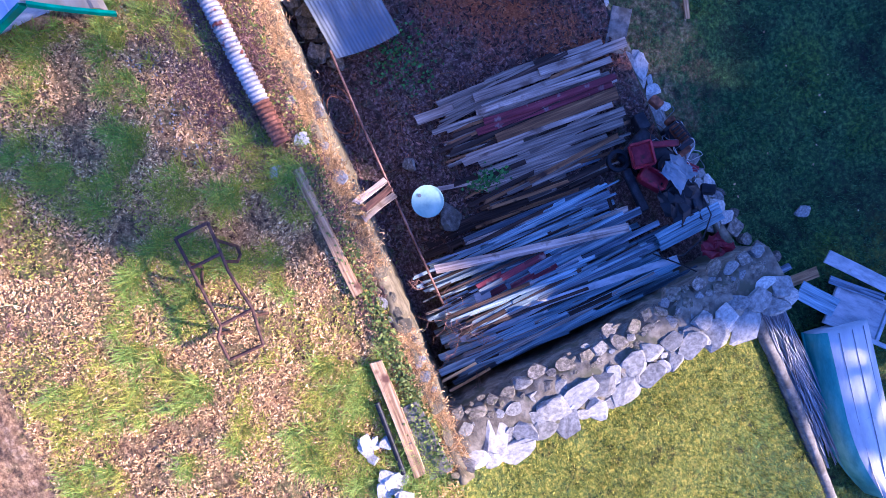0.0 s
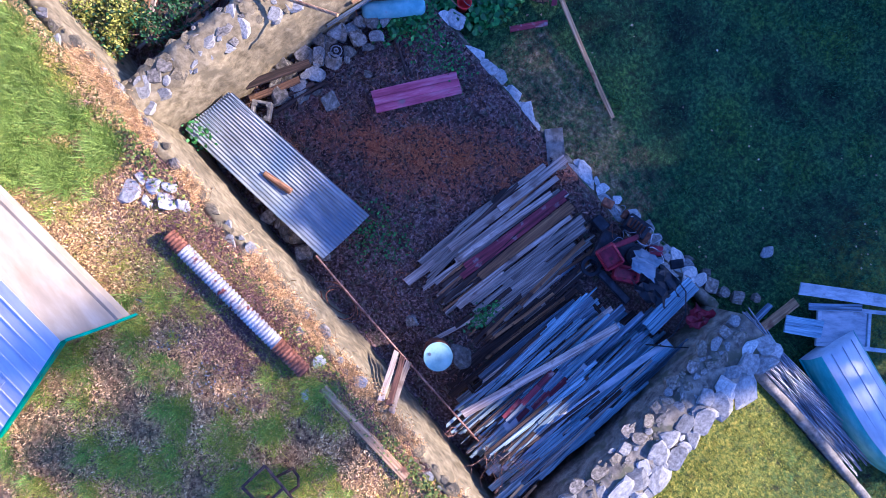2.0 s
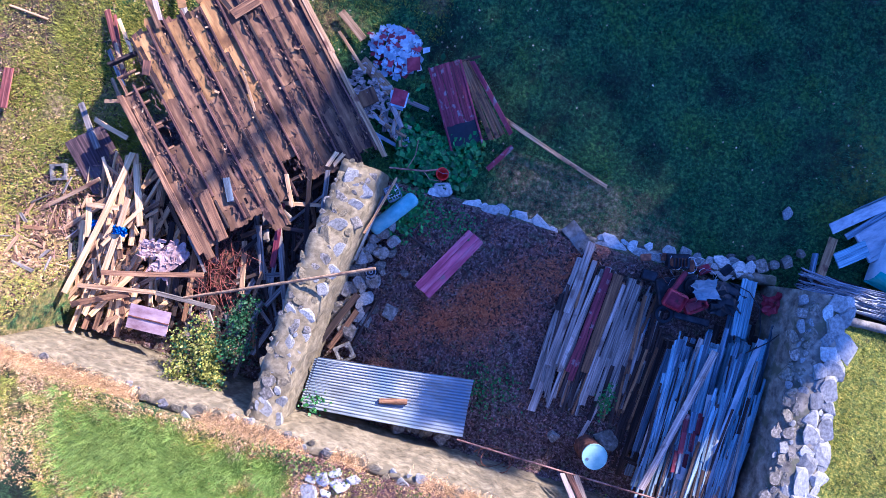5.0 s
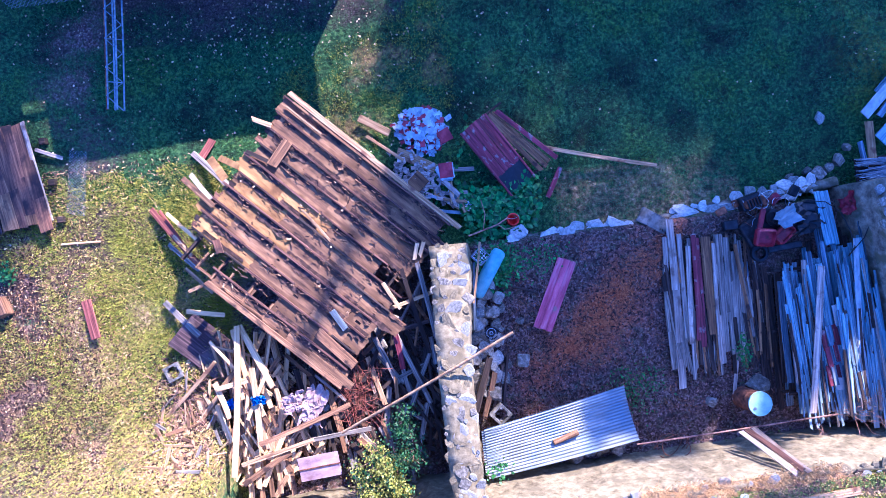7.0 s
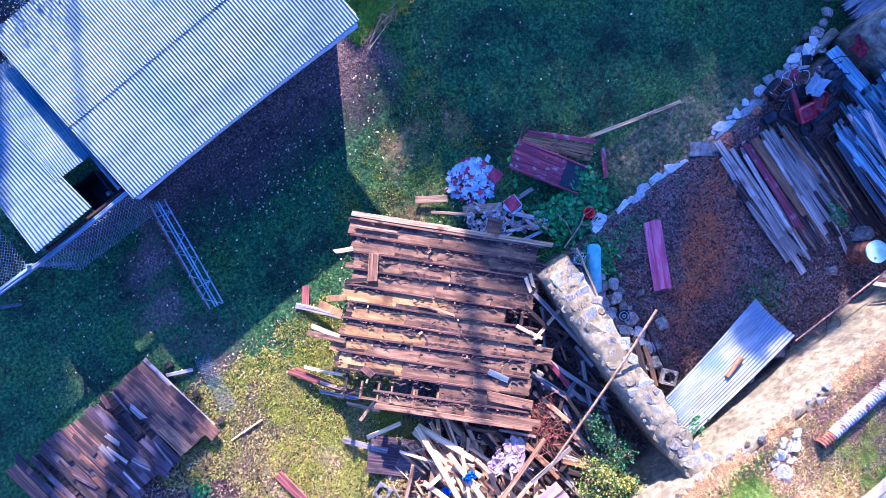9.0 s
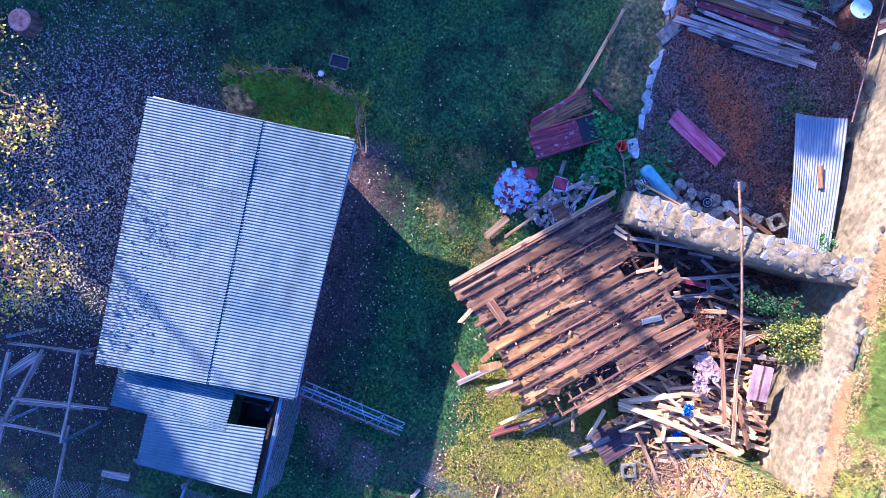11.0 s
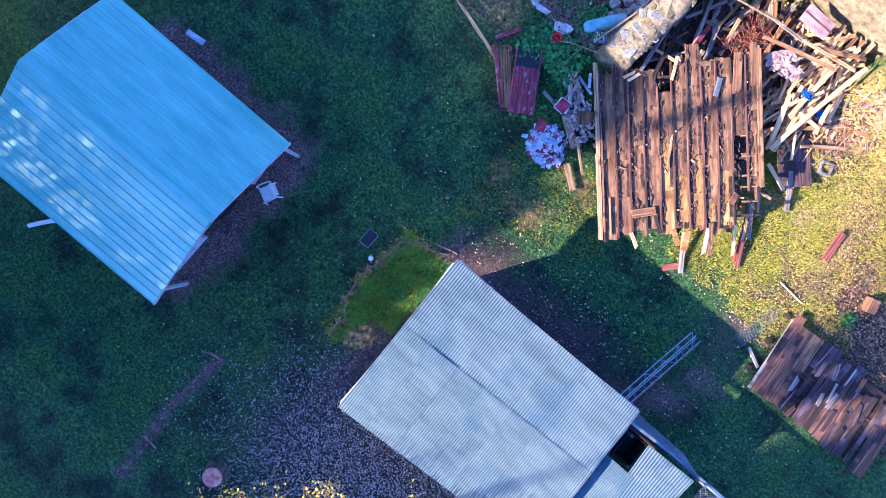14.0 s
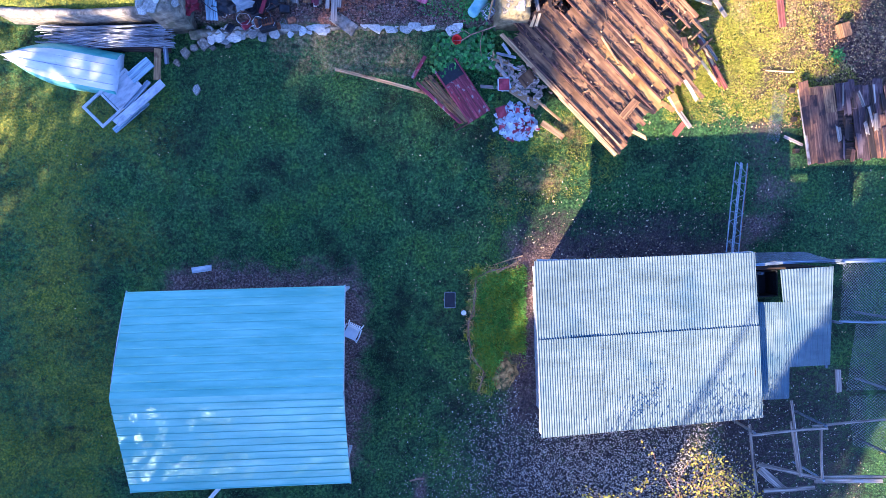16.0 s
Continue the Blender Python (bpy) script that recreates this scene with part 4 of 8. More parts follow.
            z = 0.007 * noise.noise(p) + 0.002 * noise.noise(p * 2.7) + curl * max(0, g - 0.72) * 3 * max(0, noise.noise(off + Vector((y * 3.1, 9, 0))))
            top[i, j] = Vector((x, y, z))
    for i in range(n):
        for j in range(m):
            c = off + Vector((i * 0.16, j * 0.5, 4))
            ok[i, j] = noise.noise(c) + 0.35 * noise.noise(c * 2.9) < hole + (0.12 if 0 < j < m - 2 else 0)
    vs, fs, made = [], [], {}

    def vert(i, j, low):
        if (i, j, low) not in made:
            made[i, j, low] = len(vs)
            vs.append(top[i, j] - Vector((0, 0, thick * low)))
        return made[i, j, low]

    for (i, j), keep in ok.items():
        if not keep:
            continue
        ring = ((i, j), (i, j + 1), (i + 1, j + 1), (i + 1, j))
        fs.append(tuple(vert(*c, 0) for c in ring))
        fs.append(tuple(vert(*c, 1) for c in reversed(ring)))
        for e, (di, dj) in enumerate(((-1, 0), (0, 1), (1, 0), (0, -1))):
            if not ok.get((i + di, j + dj)):
                a, b = ring[e], ring[(e + 1) % 4]
                fs.append((vert(*b, 0), vert(*a, 0), vert(*a, 1), vert(*b, 1)))
    me = mesh_from(name, vs, fs, M[mat])
    return part_me(name, me, parent)


for i in range(11):
    a0 = 0.1 + i * 0.445
    start = (0.0, 0.06, 0.15, 0.25, 0.1, 0.3, 0.22, -0.05, 0.2, 0.3, 1.35)[i]
    end = (5.2, 5.3, 5.15, 5.1, 4.55, 5.25, 5.35, 5.3, 5.4, 5.3, 5.45)[i]
    cuts = [start + r.uniform(-0.08, 0.1)]
    while cuts[-1] < end - 1.3:
        cuts.append(cuts[-1] + r.uniform(0.9, 2.4))
    cuts.append(end + r.uniform(-0.15, 0.12))
    # bare boarding, three narrow boards to a bay, seen where the covering has gone
    for j in range(3):
        b0, b1 = start + r.uniform(-0.12, 0.12), end + r.uniform(-0.15, 0.1)
        if i == 9 and b0 < 3.0:
            b0 = 3.0 + r.uniform(-0.02, 0.02)
        if i == 4:
            b1 = 4.45
        SEED[0] += 1
        ob = part_me("deck_board", plank_mesh("deck_board", b1 - b0, 0.143, 0.022, M[r.choice(("wood_brown", "wood_patchy", "wood_dark", "wood_patchy"))], SEED[0], 0.002, 0.06), roof)
        ob.matrix_basis = Matrix.Translation((a0 + 0.075 + 0.148 * j, (b0 + b1) / 2, -0.035 + r.uniform(-0.006, 0.004))) @ Matrix.Rotation(math.pi / 2 + r.uniform(-0.004, 0.004), 4, "Z")
    for b0, b1 in zip(cuts, cuts[1:]):
        if i == 9:
            b0 = max(b0, 3.0)
        if i == 4 and b1 > 4.4:
            b1 = 4.45
        if b1 - b0 < 0.25:
            continue
        SEED[0] += 1
        # Golden boarding towards the lit end: bare wood, partly sunlight put into colour.
        sunny = 2 < i < 9 and b0 < 1.6
        ob = torn_sheet("roofing_felt", b1 - b0, 0.46, "tar_pale" if sunny and r.random() < 0.6 else "tar", SEED[0], roof, hole=0.7 if i < 7 else 0.5)
        ob.matrix_basis = Matrix.Translation((a0 - 0.01, b0, r.uniform(0.0, 0.012))) @ Matrix.Rotation(r.uniform(-0.008, 0.008), 4, "Z")
        # a torn dark strip of older felt at the low side of the bay
        for _ in range(r.choice((1, 2, 2))):
            SEED[0] += 1
            ln = (b1 - b0) * r.uniform(0.3, 0.9)
            ob = torn_sheet("torn_felt", ln, r.uniform(0.08, 0.17), "tar_torn", SEED[0], roof, 0.008, 0.16, 0.1)
            ob.matrix_basis = Matrix.Translation((a0 + r.choice((0.02, 0.03, 0.32)), b0 + (b1 - b0 - ln) * r.random(), 0.02))
    # the batten along the joint, in lengths
    b0 = start - r.uniform(0, 0.15)
    while b0 < end:
        b1 = min(end + r.uniform(-0.1, 0.15), b0 + r.uniform(1.3, 3.4))
        if b1 - b0 > 0.3:
            SEED[0] += 1
            me = plank_mesh("batten", b1 - b0, r.uniform(0.045, 0.06), 0.065, M[r.choice(("batten", "batten", "wood_dark"))], SEED[0], 0.006, 0.03)
            ob = part_me("batten", me, roof)
            ob.matrix_basis = Matrix.Translation((a0 + r.uniform(-0.01, 0.01), (b0 + b1) / 2, 0.015)) @ Matrix.Rotation(math.pi / 2 + r.uniform(-0.014, 0.014), 4, "Z")
        b0 = b1 + r.uniform(0.01, 0.12)
for a, b0, b1, w, mt in ((-0.02, -0.05, 2.7, 0.14, "wood_tan"), (0.0, 2.6, 5.5, 0.13, "wood_tan"), (0.11, 0.2, 3.2, 0.06, "wood_brown"), (0.3, 0.1, 1.2, 0.05, "wood_tan"), (4.95, 1.4, 5.6, 0.14, "wood_brown"), (4.8, 4.5, 5.75, 0.2, "wood_brown")):
    SEED[0] += 1
    ob = part_me("edge_board", plank_mesh("edge_board", b1 - b0, w, 0.05, M[mt], SEED[0], 0.004, 0.05), roof, "pale split edge board" if a <= 0 else "")
    ob.matrix_basis = Matrix.Translation((a, (b0 + b1) / 2, 0.05)) @ Matrix.Rotation(math.pi / 2, 4, "Z")
# trimmed openings along the eave
for b0, b1, a in ((1.75, 2.35, 4.62), (2.42, 2.98, 4.62), (0.95, 1.4, 4.6)):
    for q0, q1 in (((a - 0.2, b0), (a + 0.2, b0)), ((a - 0.2, b1), (a + 0.2, b1)), ((a + 0.2, b0), (a + 0.2, b1))):
        SEED[0] += 1
        ln = math.hypot(q1[0] - q0[0], q1[1] - q0[1]) + 0.06
        ob = part_me("opening_frame", plank_mesh("opening_frame", ln, 0.06, 0.06, M["wood_brown"], SEED[0]), roof)
        ob.matrix_basis = Matrix.Translation(((q0[0] + q1[0]) / 2, (q0[1] + q1[1]) / 2, -0.03)) @ Matrix.Rotation(math.atan2(q1[1] - q0[1], q1[0] - q0[0]), 4, "Z")
# rafters below, down to the ground
for b in (0.5, 1.4, 2.3, 3.2, 4.1, 5.0):
    SEED[0] += 1
    ob = part_me("rafter", plank_mesh("rafter", 4.8, 0.07, 0.14, M["wood_dark"], SEED[0]), roof)
    ob.matrix_basis = Matrix.Translation((2.5, b, -0.18))
for a, b in ((0.3, 0.5), (0.3, 4.8), (4.6, 2.3), (4.6, 5.0), (2.5, 0.5), (2.5, 5.0)):
    bm = bmesh.new()
    add_box(bm, (a, b, -0.55), (0.12, 0.12, 0.9), bevel=0.01)
    part("prop", bm, M["wood_dark"], roof)


def shards(name, n, place, size, mat, seed, parent=None, curl=0.5, label="", turn=None, slim=1.0):
    """Curled flakes, each a bent strip of two quads with a second face below; joined."""
    r = random.Random(seed)
    vs, fs = [], []
    for _ in range(n):
        p, ang = Vector(place(r)), r.uniform(0, 6.28) if turn is None else r.gauss(turn, 0.35)
        l, w = size * r.uniform(0.4, 1.6) / slim, size * r.uniform(0.2, 0.7) * slim
        u, v = Vector((math.cos(ang), math.sin(ang), r.uniform(-0.3, 0.3))), Vector((-math.sin(ang), math.cos(ang), r.uniform(-0.4, 0.4)))
        c = r.uniform(-curl, curl) * l
        o = len(vs)
        for k, s in enumerate((-1, 0, 1)):
            up = Vector((0, 0, abs(c) * (1 if s else 0) + 0.003))
            vs.extend([p + u * l * s / 2 + v * w / 2 + up, p + u * l * s / 2 * r.uniform(0.7, 1.1) - v * w / 2 + up])
        fs.extend([(o, o + 1, o + 3, o + 2), (o + 2, o + 3, o + 5, o + 4)])
    ob = new(name, mesh_from(name, vs, fs, M[mat]))
    if parent:
        ob.parent = parent
    return tagged(ob, label, kind="stuff")


def on_roof(r):
    i = r.randrange(11)
    return (0.1 + i * 0.445 + abs(r.gauss(0.06, 0.1)), r.uniform(0.2, 5.2), 0.05)


shards("flakes", 380, on_roof, 0.08, "tar", 5, roof, 0.3, turn=1.57, slim=0.6)
shards("bark_flakes", 300, on_roof, 0.08, "tar_torn", 6, roof, 0.15, turn=1.57, slim=0.7)
shards("pale_flakes", 30, on_roof, 0.09, "wood_tan", 7, roof, 0.4)
for a, b, w, l, rz, mt in ((1.35, 0.75, 0.26, 0.75, 0.1, "wood_brown"), (3.35, -0.2, 0.14, 1.0, 1.5, "wood_brown"), (3.2, -0.25, 0.12, 0.8, 1.35, "wood_drift"), (4.3, 4.9, 0.26, 1.2, 1.5, "wood_brown"), (1.15, 4.95, 0.1, 0.4, 0.5, "wood_fresh"), (1.05, 5.05, 0.1, 0.35, 0.4, "wood_fresh"), (3.7, 4.5, 0.16, 0.5, 1.3, "wood_grey"), (4.1, 1.05, 0.18, 0.4, 1.0, "wood_patchy"), (1.75, 0.35, 0.1, 0.5, 1.8, "wood_dark"), (1.0, -0.1, 0.12, 0.5, 1.9, "wood_tan"), (2.6, -0.2, 0.2, 0.6, 1.3, "tar_pale"), (2.3, -0.1, 0.16, 0.5, 1.8, "tar_pale"), (2.2, 2.6, 0.06, 1.0, 1.4, "wood_tan")):
    SEED[0] += 1
    ob = part_me("loose_board", plank_mesh("loose_board", l, w, 0.025, M[mt], SEED[0], 0.01, 0.06), roof)
    ob.matrix_basis = Matrix.Translation((a, b, 0.075)) @ Matrix.Rotation(rz, 4, "Z")

# ---- rubble of boards behind the roof ----
RUB = "boards of the rubble heap"


def rub(p0, p1, w, mat, z0, z1=None, t=0.03):
    lab = {"wood_fresh": "blond sawn board lying in the rubble heap", "wood_tan": "tan weathered board in the rubble heap", "wood_grey": "grey weathered board in the rubble heap", "wood_dark": "dark rotten board in the rubble heap", "wood_brown": "brown nailed board in the rubble heap", "wood_blue": "pale grey board in the rubble heap", "wood_rust": "reddish-brown board end in the rubble heap", "wood_red": "board with peeling red paint in the rubble heap"}[mat]
    return board((*p0, z0), (*p1, z0 if z1 is None else z1), w, t, {"wood_grey": "wood_ash", "wood_blue": "wood_ash"}.get(mat, mat), lab, "board", RUB)


for row in (
    ((8.72, 8.21), (9.15, 11.9), 0.15, "wood_fresh", 0.75, 1.05), ((8.45, 9.3), (8.42, 11.16), 0.14, "wood_fresh", 0.85, 1.0), ((8.67, 8.23), (8.0, 9.87), 0.15, "wood_fresh", 0.7, 0.8),
    ((8.9, 8.3), (8.55, 10.2), 0.13, "wood_fresh", 0.6, 0.75), ((9.51, 9.6), (9.19, 10.51), 0.14, "wood_fresh", 0.6, 0.75), ((9.45, 9.75), (8.6, 9.6), 0.12, "wood_fresh", 0.7, 0.85), ((11.24, 10.56), (9.49, 9.09), 0.1, "wood_tan", 0.1, 0.45),
    ((10.03, 7.7), (9.03, 7.91), 0.12, "wood_fresh", 0.45, 0.6), ((10.71, 7.4), (9.86, 8.37), 0.16, "wood_blue", 0.12, 0.3), ((8.42, 11.17), (6.11, 10.52), 0.12, "wood_brown", 1.1, 0.95),
    ((8.96, 11.67), (7.13, 11.29), 0.11, "wood_tan", 0.95, 0.9), ((7.2, 11.3), (5.7, 11.26), 0.11, "wood_grey", 0.88, 0.7), ((8.86, 11.6), (8.9, 12.83), 0.14, "wood_tan", 0.6, 0.75), ((8.61, 11.6), (8.64, 12.73), 0.13, "wood_brown", 0.6, 0.7),
    ((8.41, 11.6), (8.38, 12.65), 0.12, "wood_brown", 0.6, 0.7), ((8.18, 11.6), (8.17, 12.61), 0.13, "wood_tan", 0.58, 0.68), ((7.9, 11.55), (7.84, 12.69), 0.13, "wood_brown", 0.55, 0.66), ((9.27, 9.68), (10.78, 11.31), 0.12, "wood_tan", 0.35, 0.12),
    ((10.87, 9.76), (10.92, 11.22), 0.13, "wood_blue", 0.1, 0.14), ((9.6, 10.2), (9.3, 11.2), 0.14, "wood_fresh", 0.4, 0.55), ((9.9, 10.9), (9.4, 11.5), 0.16, "wood_grey", 0.2, 0.3), ((8.1, 9.2), (7.6, 11.0), 0.15, "wood_grey", 0.35, 0.4),
    ((7.5, 9.6), (7.2, 11.6), 0.16, "wood_dark", 0.3, 0.35), ((7.15, 9.6), (6.9, 11.4), 0.16, "wood_dark", 0.28, 0.3), ((6.8, 9.7), (6.5, 11.5), 0.17, "wood_brown", 0.26, 0.3), ((6.45, 9.9), (6.2, 11.5), 0.15, "wood_dark", 0.26, 0.3),
    ((6.15, 10.0), (5.9, 11.3), 0.15, "wood_brown", 0.25, 0.28), ((5.1, 7.9), (4.2, 10.6), 0.12, "wood_grey", 0.75, 0.4), ((4.85, 8.3), (4.7, 9.9), 0.14, "wood_red", 0.8, 0.5), ((4.4, 7.3), (3.95, 9.6), 0.11, "wood_dark", 0.95, 0.4),
    ((4.0, 7.2), (3.75, 9.2), 0.12, "wood_grey", 0.9, 0.6), ((5.35, 9.0), (4.9, 10.3), 0.14, "wood_grey", 0.45, 0.3), ((3.7, 8.0), (4.9, 8.3), 0.1, "wood_tan", 0.75, 0.7), ((3.7, 8.7), (4.8, 8.9), 0.1, "wood_dark", 0.6, 0.55),
    ((4.7, 9.3), (4.1, 10.9), 0.12, "wood_grey", 0.3, 0.35), ((5.6, 9.5), (5.3, 10.8), 0.13, "wood_tan", 0.35, 0.3), ((4.9, 7.6), (4.55, 8.3), 0.1, "wood_fresh", 1.0, 0.9), ((3.85, 9.4), (4.6, 10.9), 0.12, "wood_blue", 0.35, 0.4),
    ((9.5, 3.6), (8.6, 4.6), 0.16, "wood_blue", 0.1, 0.4), ((8.95, 3.3), (9.3, 3.75), 0.2, "wood_rust", 0.08, 0.1), ((10.76, 4.94), (9.6, 6.5), 0.15, "wood_rust", 0.12, 0.45), ((10.55, 5.0), (9.8, 6.2), 0.08, "wood_rust", 0.1, 0.4), ((10.6, 5.2), (9.7, 6.3), 0.1, "wood_tan", 0.1, 0.5), ((10.4, 5.9), (9.6, 6.7), 0.1, "wood_blue", 0.15, 0.4),
    ((10.3, 5.1), (9.5, 5.9), 0.09, "wood_fresh", 0.3, 0.6), ((9.9, 6.6), (9.3, 7.3), 0.09, "wood_tan", 0.5, 0.5), ((9.9, 7.2), (9.2, 7.0), 0.09, "wood_tan", 0.5, 0.55), ((4.6, 12.2), (4.2, 10.9), 0.13, "wood_grey", 0.3, 0.3),
):
    rub(*row)


class Bits:
    """Boards too many to tell apart, gathered into one mesh."""

    def __init__(self):
        self.vs, self.fs, self.mi, self.mats, self.at = [], [], [], [], []

    def add(self, p0, p1, w, t, mat):
        SEED[0] += 1
        me = plank_mesh("bit", (Vector(p1) - Vector(p0)).length, w, t, M[mat], SEED[0], 0.012, 0.05, 2)
        m = along(p0, p1)
        o = len(self.vs)
        if mat not in self.mats:
            self.mats.append(mat)
        self.vs += [m @ v.co for v in me.vertices]
        self.at += [c + 3.7 * (SEED[0] % 17) for v in me.vertices for c in v.co]
        self.fs += [tuple(o + i for i in p.vertices) for p in me.polygons]
        self.mi += [self.mats.index(mat)] * len(me.polygons)
        bpy.data.meshes.remove(me)

    def done(self, name, label):
        me = mesh_from(name, self.vs, self.fs, [M[m] for m in self.mats])
        me.polygons.foreach_set("material_index", self.mi)
        me.attributes.new("board_place", "FLOAT_VECTOR", "POINT").data.foreach_set("vector", self.at)
        me.attributes.new("is_board", "FLOAT", "POINT").data.foreach_set("value", [1.0] * len(self.vs))
        return tagged(new(name, me), label, "boards", kind="stuff")


r = random.Random(44)
bits = Bits()
for _ in range(190):
    x, y = r.gauss(8.35, 0.75), r.uniform(8.8, 12.2)
    if x < 6.9 or (y < 9.4 and x < 7.8):
        continue
    an, l = r.gauss(1.6, 0.5), r.uniform(0.3, 1.5)
    d = Vector((math.cos(an), math.sin(an))) * l / 2
    z = 0.1 + r.uniform(0, 0.8) * max(0.2, 1 - abs(x - 8.4) / 1.6)
    w, mt, z1 = r.uniform(0.05, 0.15), r.choice(("wood_fresh", "wood_tan", "wood_tan", "wood_fresh", "wood_fresh", "wood_brown")), z + r.uniform(-0.12, 0.12)
    if l > 0.95:
        rub((x - d.x, y - d.y), (x + d.x, y + d.y), w, mt, z, z1)
    else:
        bits.add((x - d.x, y - d.y, z), (x + d.x, y + d.y, z1), w, 0.028, mt)
for _ in range(120):
    x, y = r.uniform(3.75, 6.8), r.uniform(7.6, 12.2)
    if x + y < 13.2 and x > 4.4:
        continue
    an, l = r.gauss(1.75, 0.45), r.uniform(0.4, 1.6)
    d = Vector((math.cos(an), math.sin(an))) * l / 2
    z = 0.08 + r.uniform(0, 0.3)
    bits.add((x - d.x, y - d.y, z), (x + d.x, y + d.y, z + r.uniform(-0.06, 0.12)), r.uniform(0.06, 0.15), 0.03, r.choice(("wood_ash", "wood_dark", "wood_ash", "wood_dark", "wood_brown")))
for _ in range(40):
    x, y = r.uniform(9.2, 11.2), r.uniform(9.0, 11.6)
    an, l = r.uniform(0, 3.1), r.uniform(0.2, 0.8)
    d = Vector((math.cos(an), math.sin(an))) * l / 2
    zg = gz(x, y) + 0.03
    bits.add((x - d.x, y - d.y, zg), (x + d.x, y + d.y, zg + 0.06), r.uniform(0.03, 0.1), 0.025, r.choice(("wood_tan", "wood_ash", "wood_brown")))
bits.done("rubble_boards", "tangled heap of broken boards behind the collapsed roof")


def crumpled(name, size, loc, mat, label, category, seed, n=14, amp=0.09, rz=0.0, parent=None):
    """A crumpled sheet with folds and thickness."""
    bm = bmesh.new()
    bmesh.ops.create_grid(bm, x_segments=n, y_segments=n, size=0.5)
    for v in bm.verts:
        p = Vector((v.co.x * 4 + seed, v.co.y * 4, seed))
        fold = 1 - abs(noise.noise(p * 1.6))
        v.co.z = amp * (0.7 * noise.noise(p) + 0.9 * fold * fold + 0.5 * (1 - abs(noise.noise(p * 4.6))))
        v.co.x = v.co.x * size[0] + 0.22 * size[0] * noise.noise(p * 1.7 + Vector((9, 0, 0)))
        v.co.y = v.co.y * size[1] + 0.3 * size[1] * noise.noise(p * 1.3 + Vector((0, 5, 0)))
    bmesh.ops.solidify(bm, geom=bm.faces[:], thickness=0.006)
    ob = new(name, bm_mesh(name, bm, M[mat]))
    ob.matrix_world = pose(*loc, 0, 0, rz)
    return tagged(ob, label, category)


crumpled("plastic_sheet", (0.95, 0.5), (7.0, 10.45, 0.9), "plastic_sheet", "crumpled white plastic sheet on the rubble boards", "plastic sheet", 3.3, n=44, amp=0.06, rz=70)
crumpled("plastic_sheet", (0.6, 0.4), (7.5, 10.3, 0.9), "plastic_sheet", "torn scrap of white plastic sheet on rubble", "plastic sheet", 5.3, n=30, amp=0.08, rz=20)
crumpled("tarpaulin", (0.34, 0.2), (8.35, 10.1, 0.9), "blue_tarp", "bunched bright blue tarpaulin among boards", "tarpaulin", 7.1, amp=0.1)
crumpled("tarpaulin", (0.3, 0.25), (9.25, 10.2, 0.5), "blue_tarp", "scrap of blue tarpaulin under boards", "tarpaulin", 8.1, amp=0.08)


def slab(name, c, s, rz, mat, label, category, tilt=(0, 0), bevel=0.006):
    if s[1] > s[0]:
        s, rz, tilt = (s[1], s[0], s[2]), rz + 90, (tilt[1], -tilt[0])
    bm = bmesh.new()
    add_box(bm, (0, 0, 0), s, bevel=bevel)
    for v in bm.verts:
        v.co.x += 0.012 * noise.noise(v.co * 7 + Vector(c))
        v.co.y += 0.012 * noise.noise(v.co * 5 + Vector(c))
    ob = new(name, bm_mesh(name, bm, M[mat]))
    ob.matrix_world = pose(*c, *tilt, rz)
    return tagged(ob, label, category)


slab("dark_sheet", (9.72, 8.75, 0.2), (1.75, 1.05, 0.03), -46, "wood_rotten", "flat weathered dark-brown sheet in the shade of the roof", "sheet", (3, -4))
panel = thing("roof_panel", pose(7.05, 11.95, 1.0, 3, 5, 5), "faded pinkish metal panel with a folded seam", "panel")
for y in (-0.15, 0.15):
    bm = bmesh.new()
    add_box(bm, (0, y, 0), (1.05, 0.29, 0.012), bevel=0.003)
    part("pan", bm, M["panel_pink"], panel)
bm = bmesh.new()
add_box(bm, (0, 0, 0.015), (1.05, 0.03, 0.04), bevel=0.005)
part("seam", bm, M["rust"], panel, "rusty folded seam")


def hollow_block(loc, rz, label, s=(0.42, 0.42, 0.2)):
    bm = bmesh.new()
    w, d, h = s
    k = 0.06
    for c, sz in (((0, d / 2 - k / 2, h / 2), (w, k, h)), ((0, -d / 2 + k / 2, h / 2), (w, k, h)), ((w / 2 - k / 2, 0, h / 2), (k, d - 2 * k, h)), ((-w / 2 + k / 2, 0, h / 2), (k, d - 2 * k, h))):
        add_box(bm, c, sz, bevel=0.006)
    for sx, sy in ((1, 1), (1, -1), (-1, 1), (-1, -1)):
        add_box(bm, (sx * (w / 2 - k - 0.02), sy * (d / 2 - k - 0.02), h / 2), (0.06, 0.06, h - 0.004), math.radians(45))
    ob = new("concrete_block", bm_mesh("concrete_block", bm, M["concrete"]))
    ob.matrix_world = pose(*loc, 0, 0, rz)
    return tagged(ob, label, "concrete block")


hollow_block((10.68, 9.25, 0.06), 20, "pale hollow concrete block on the ground")
hollow_block((2.34, 11.38, 0.5), 40, "square hollow concrete block beside the tin sheet")

# rusty long pole resting on the cross wall
pl = tube("iron_pole", [(2.02, 9.0, 2.66), (3.3, 9.65, 2.27), (4.8, 10.4, 1.68), (6.38, 11.18, 1.02)], 0.036, M["wood_tan"])
tagged(pl, "long weathered pole lying across the ruined wall", "pole")


# ---- the yard inside the foundation ----
def stack_board(x0, y0, x1, y1, w, mat, z0, z1=None, t=0.028):
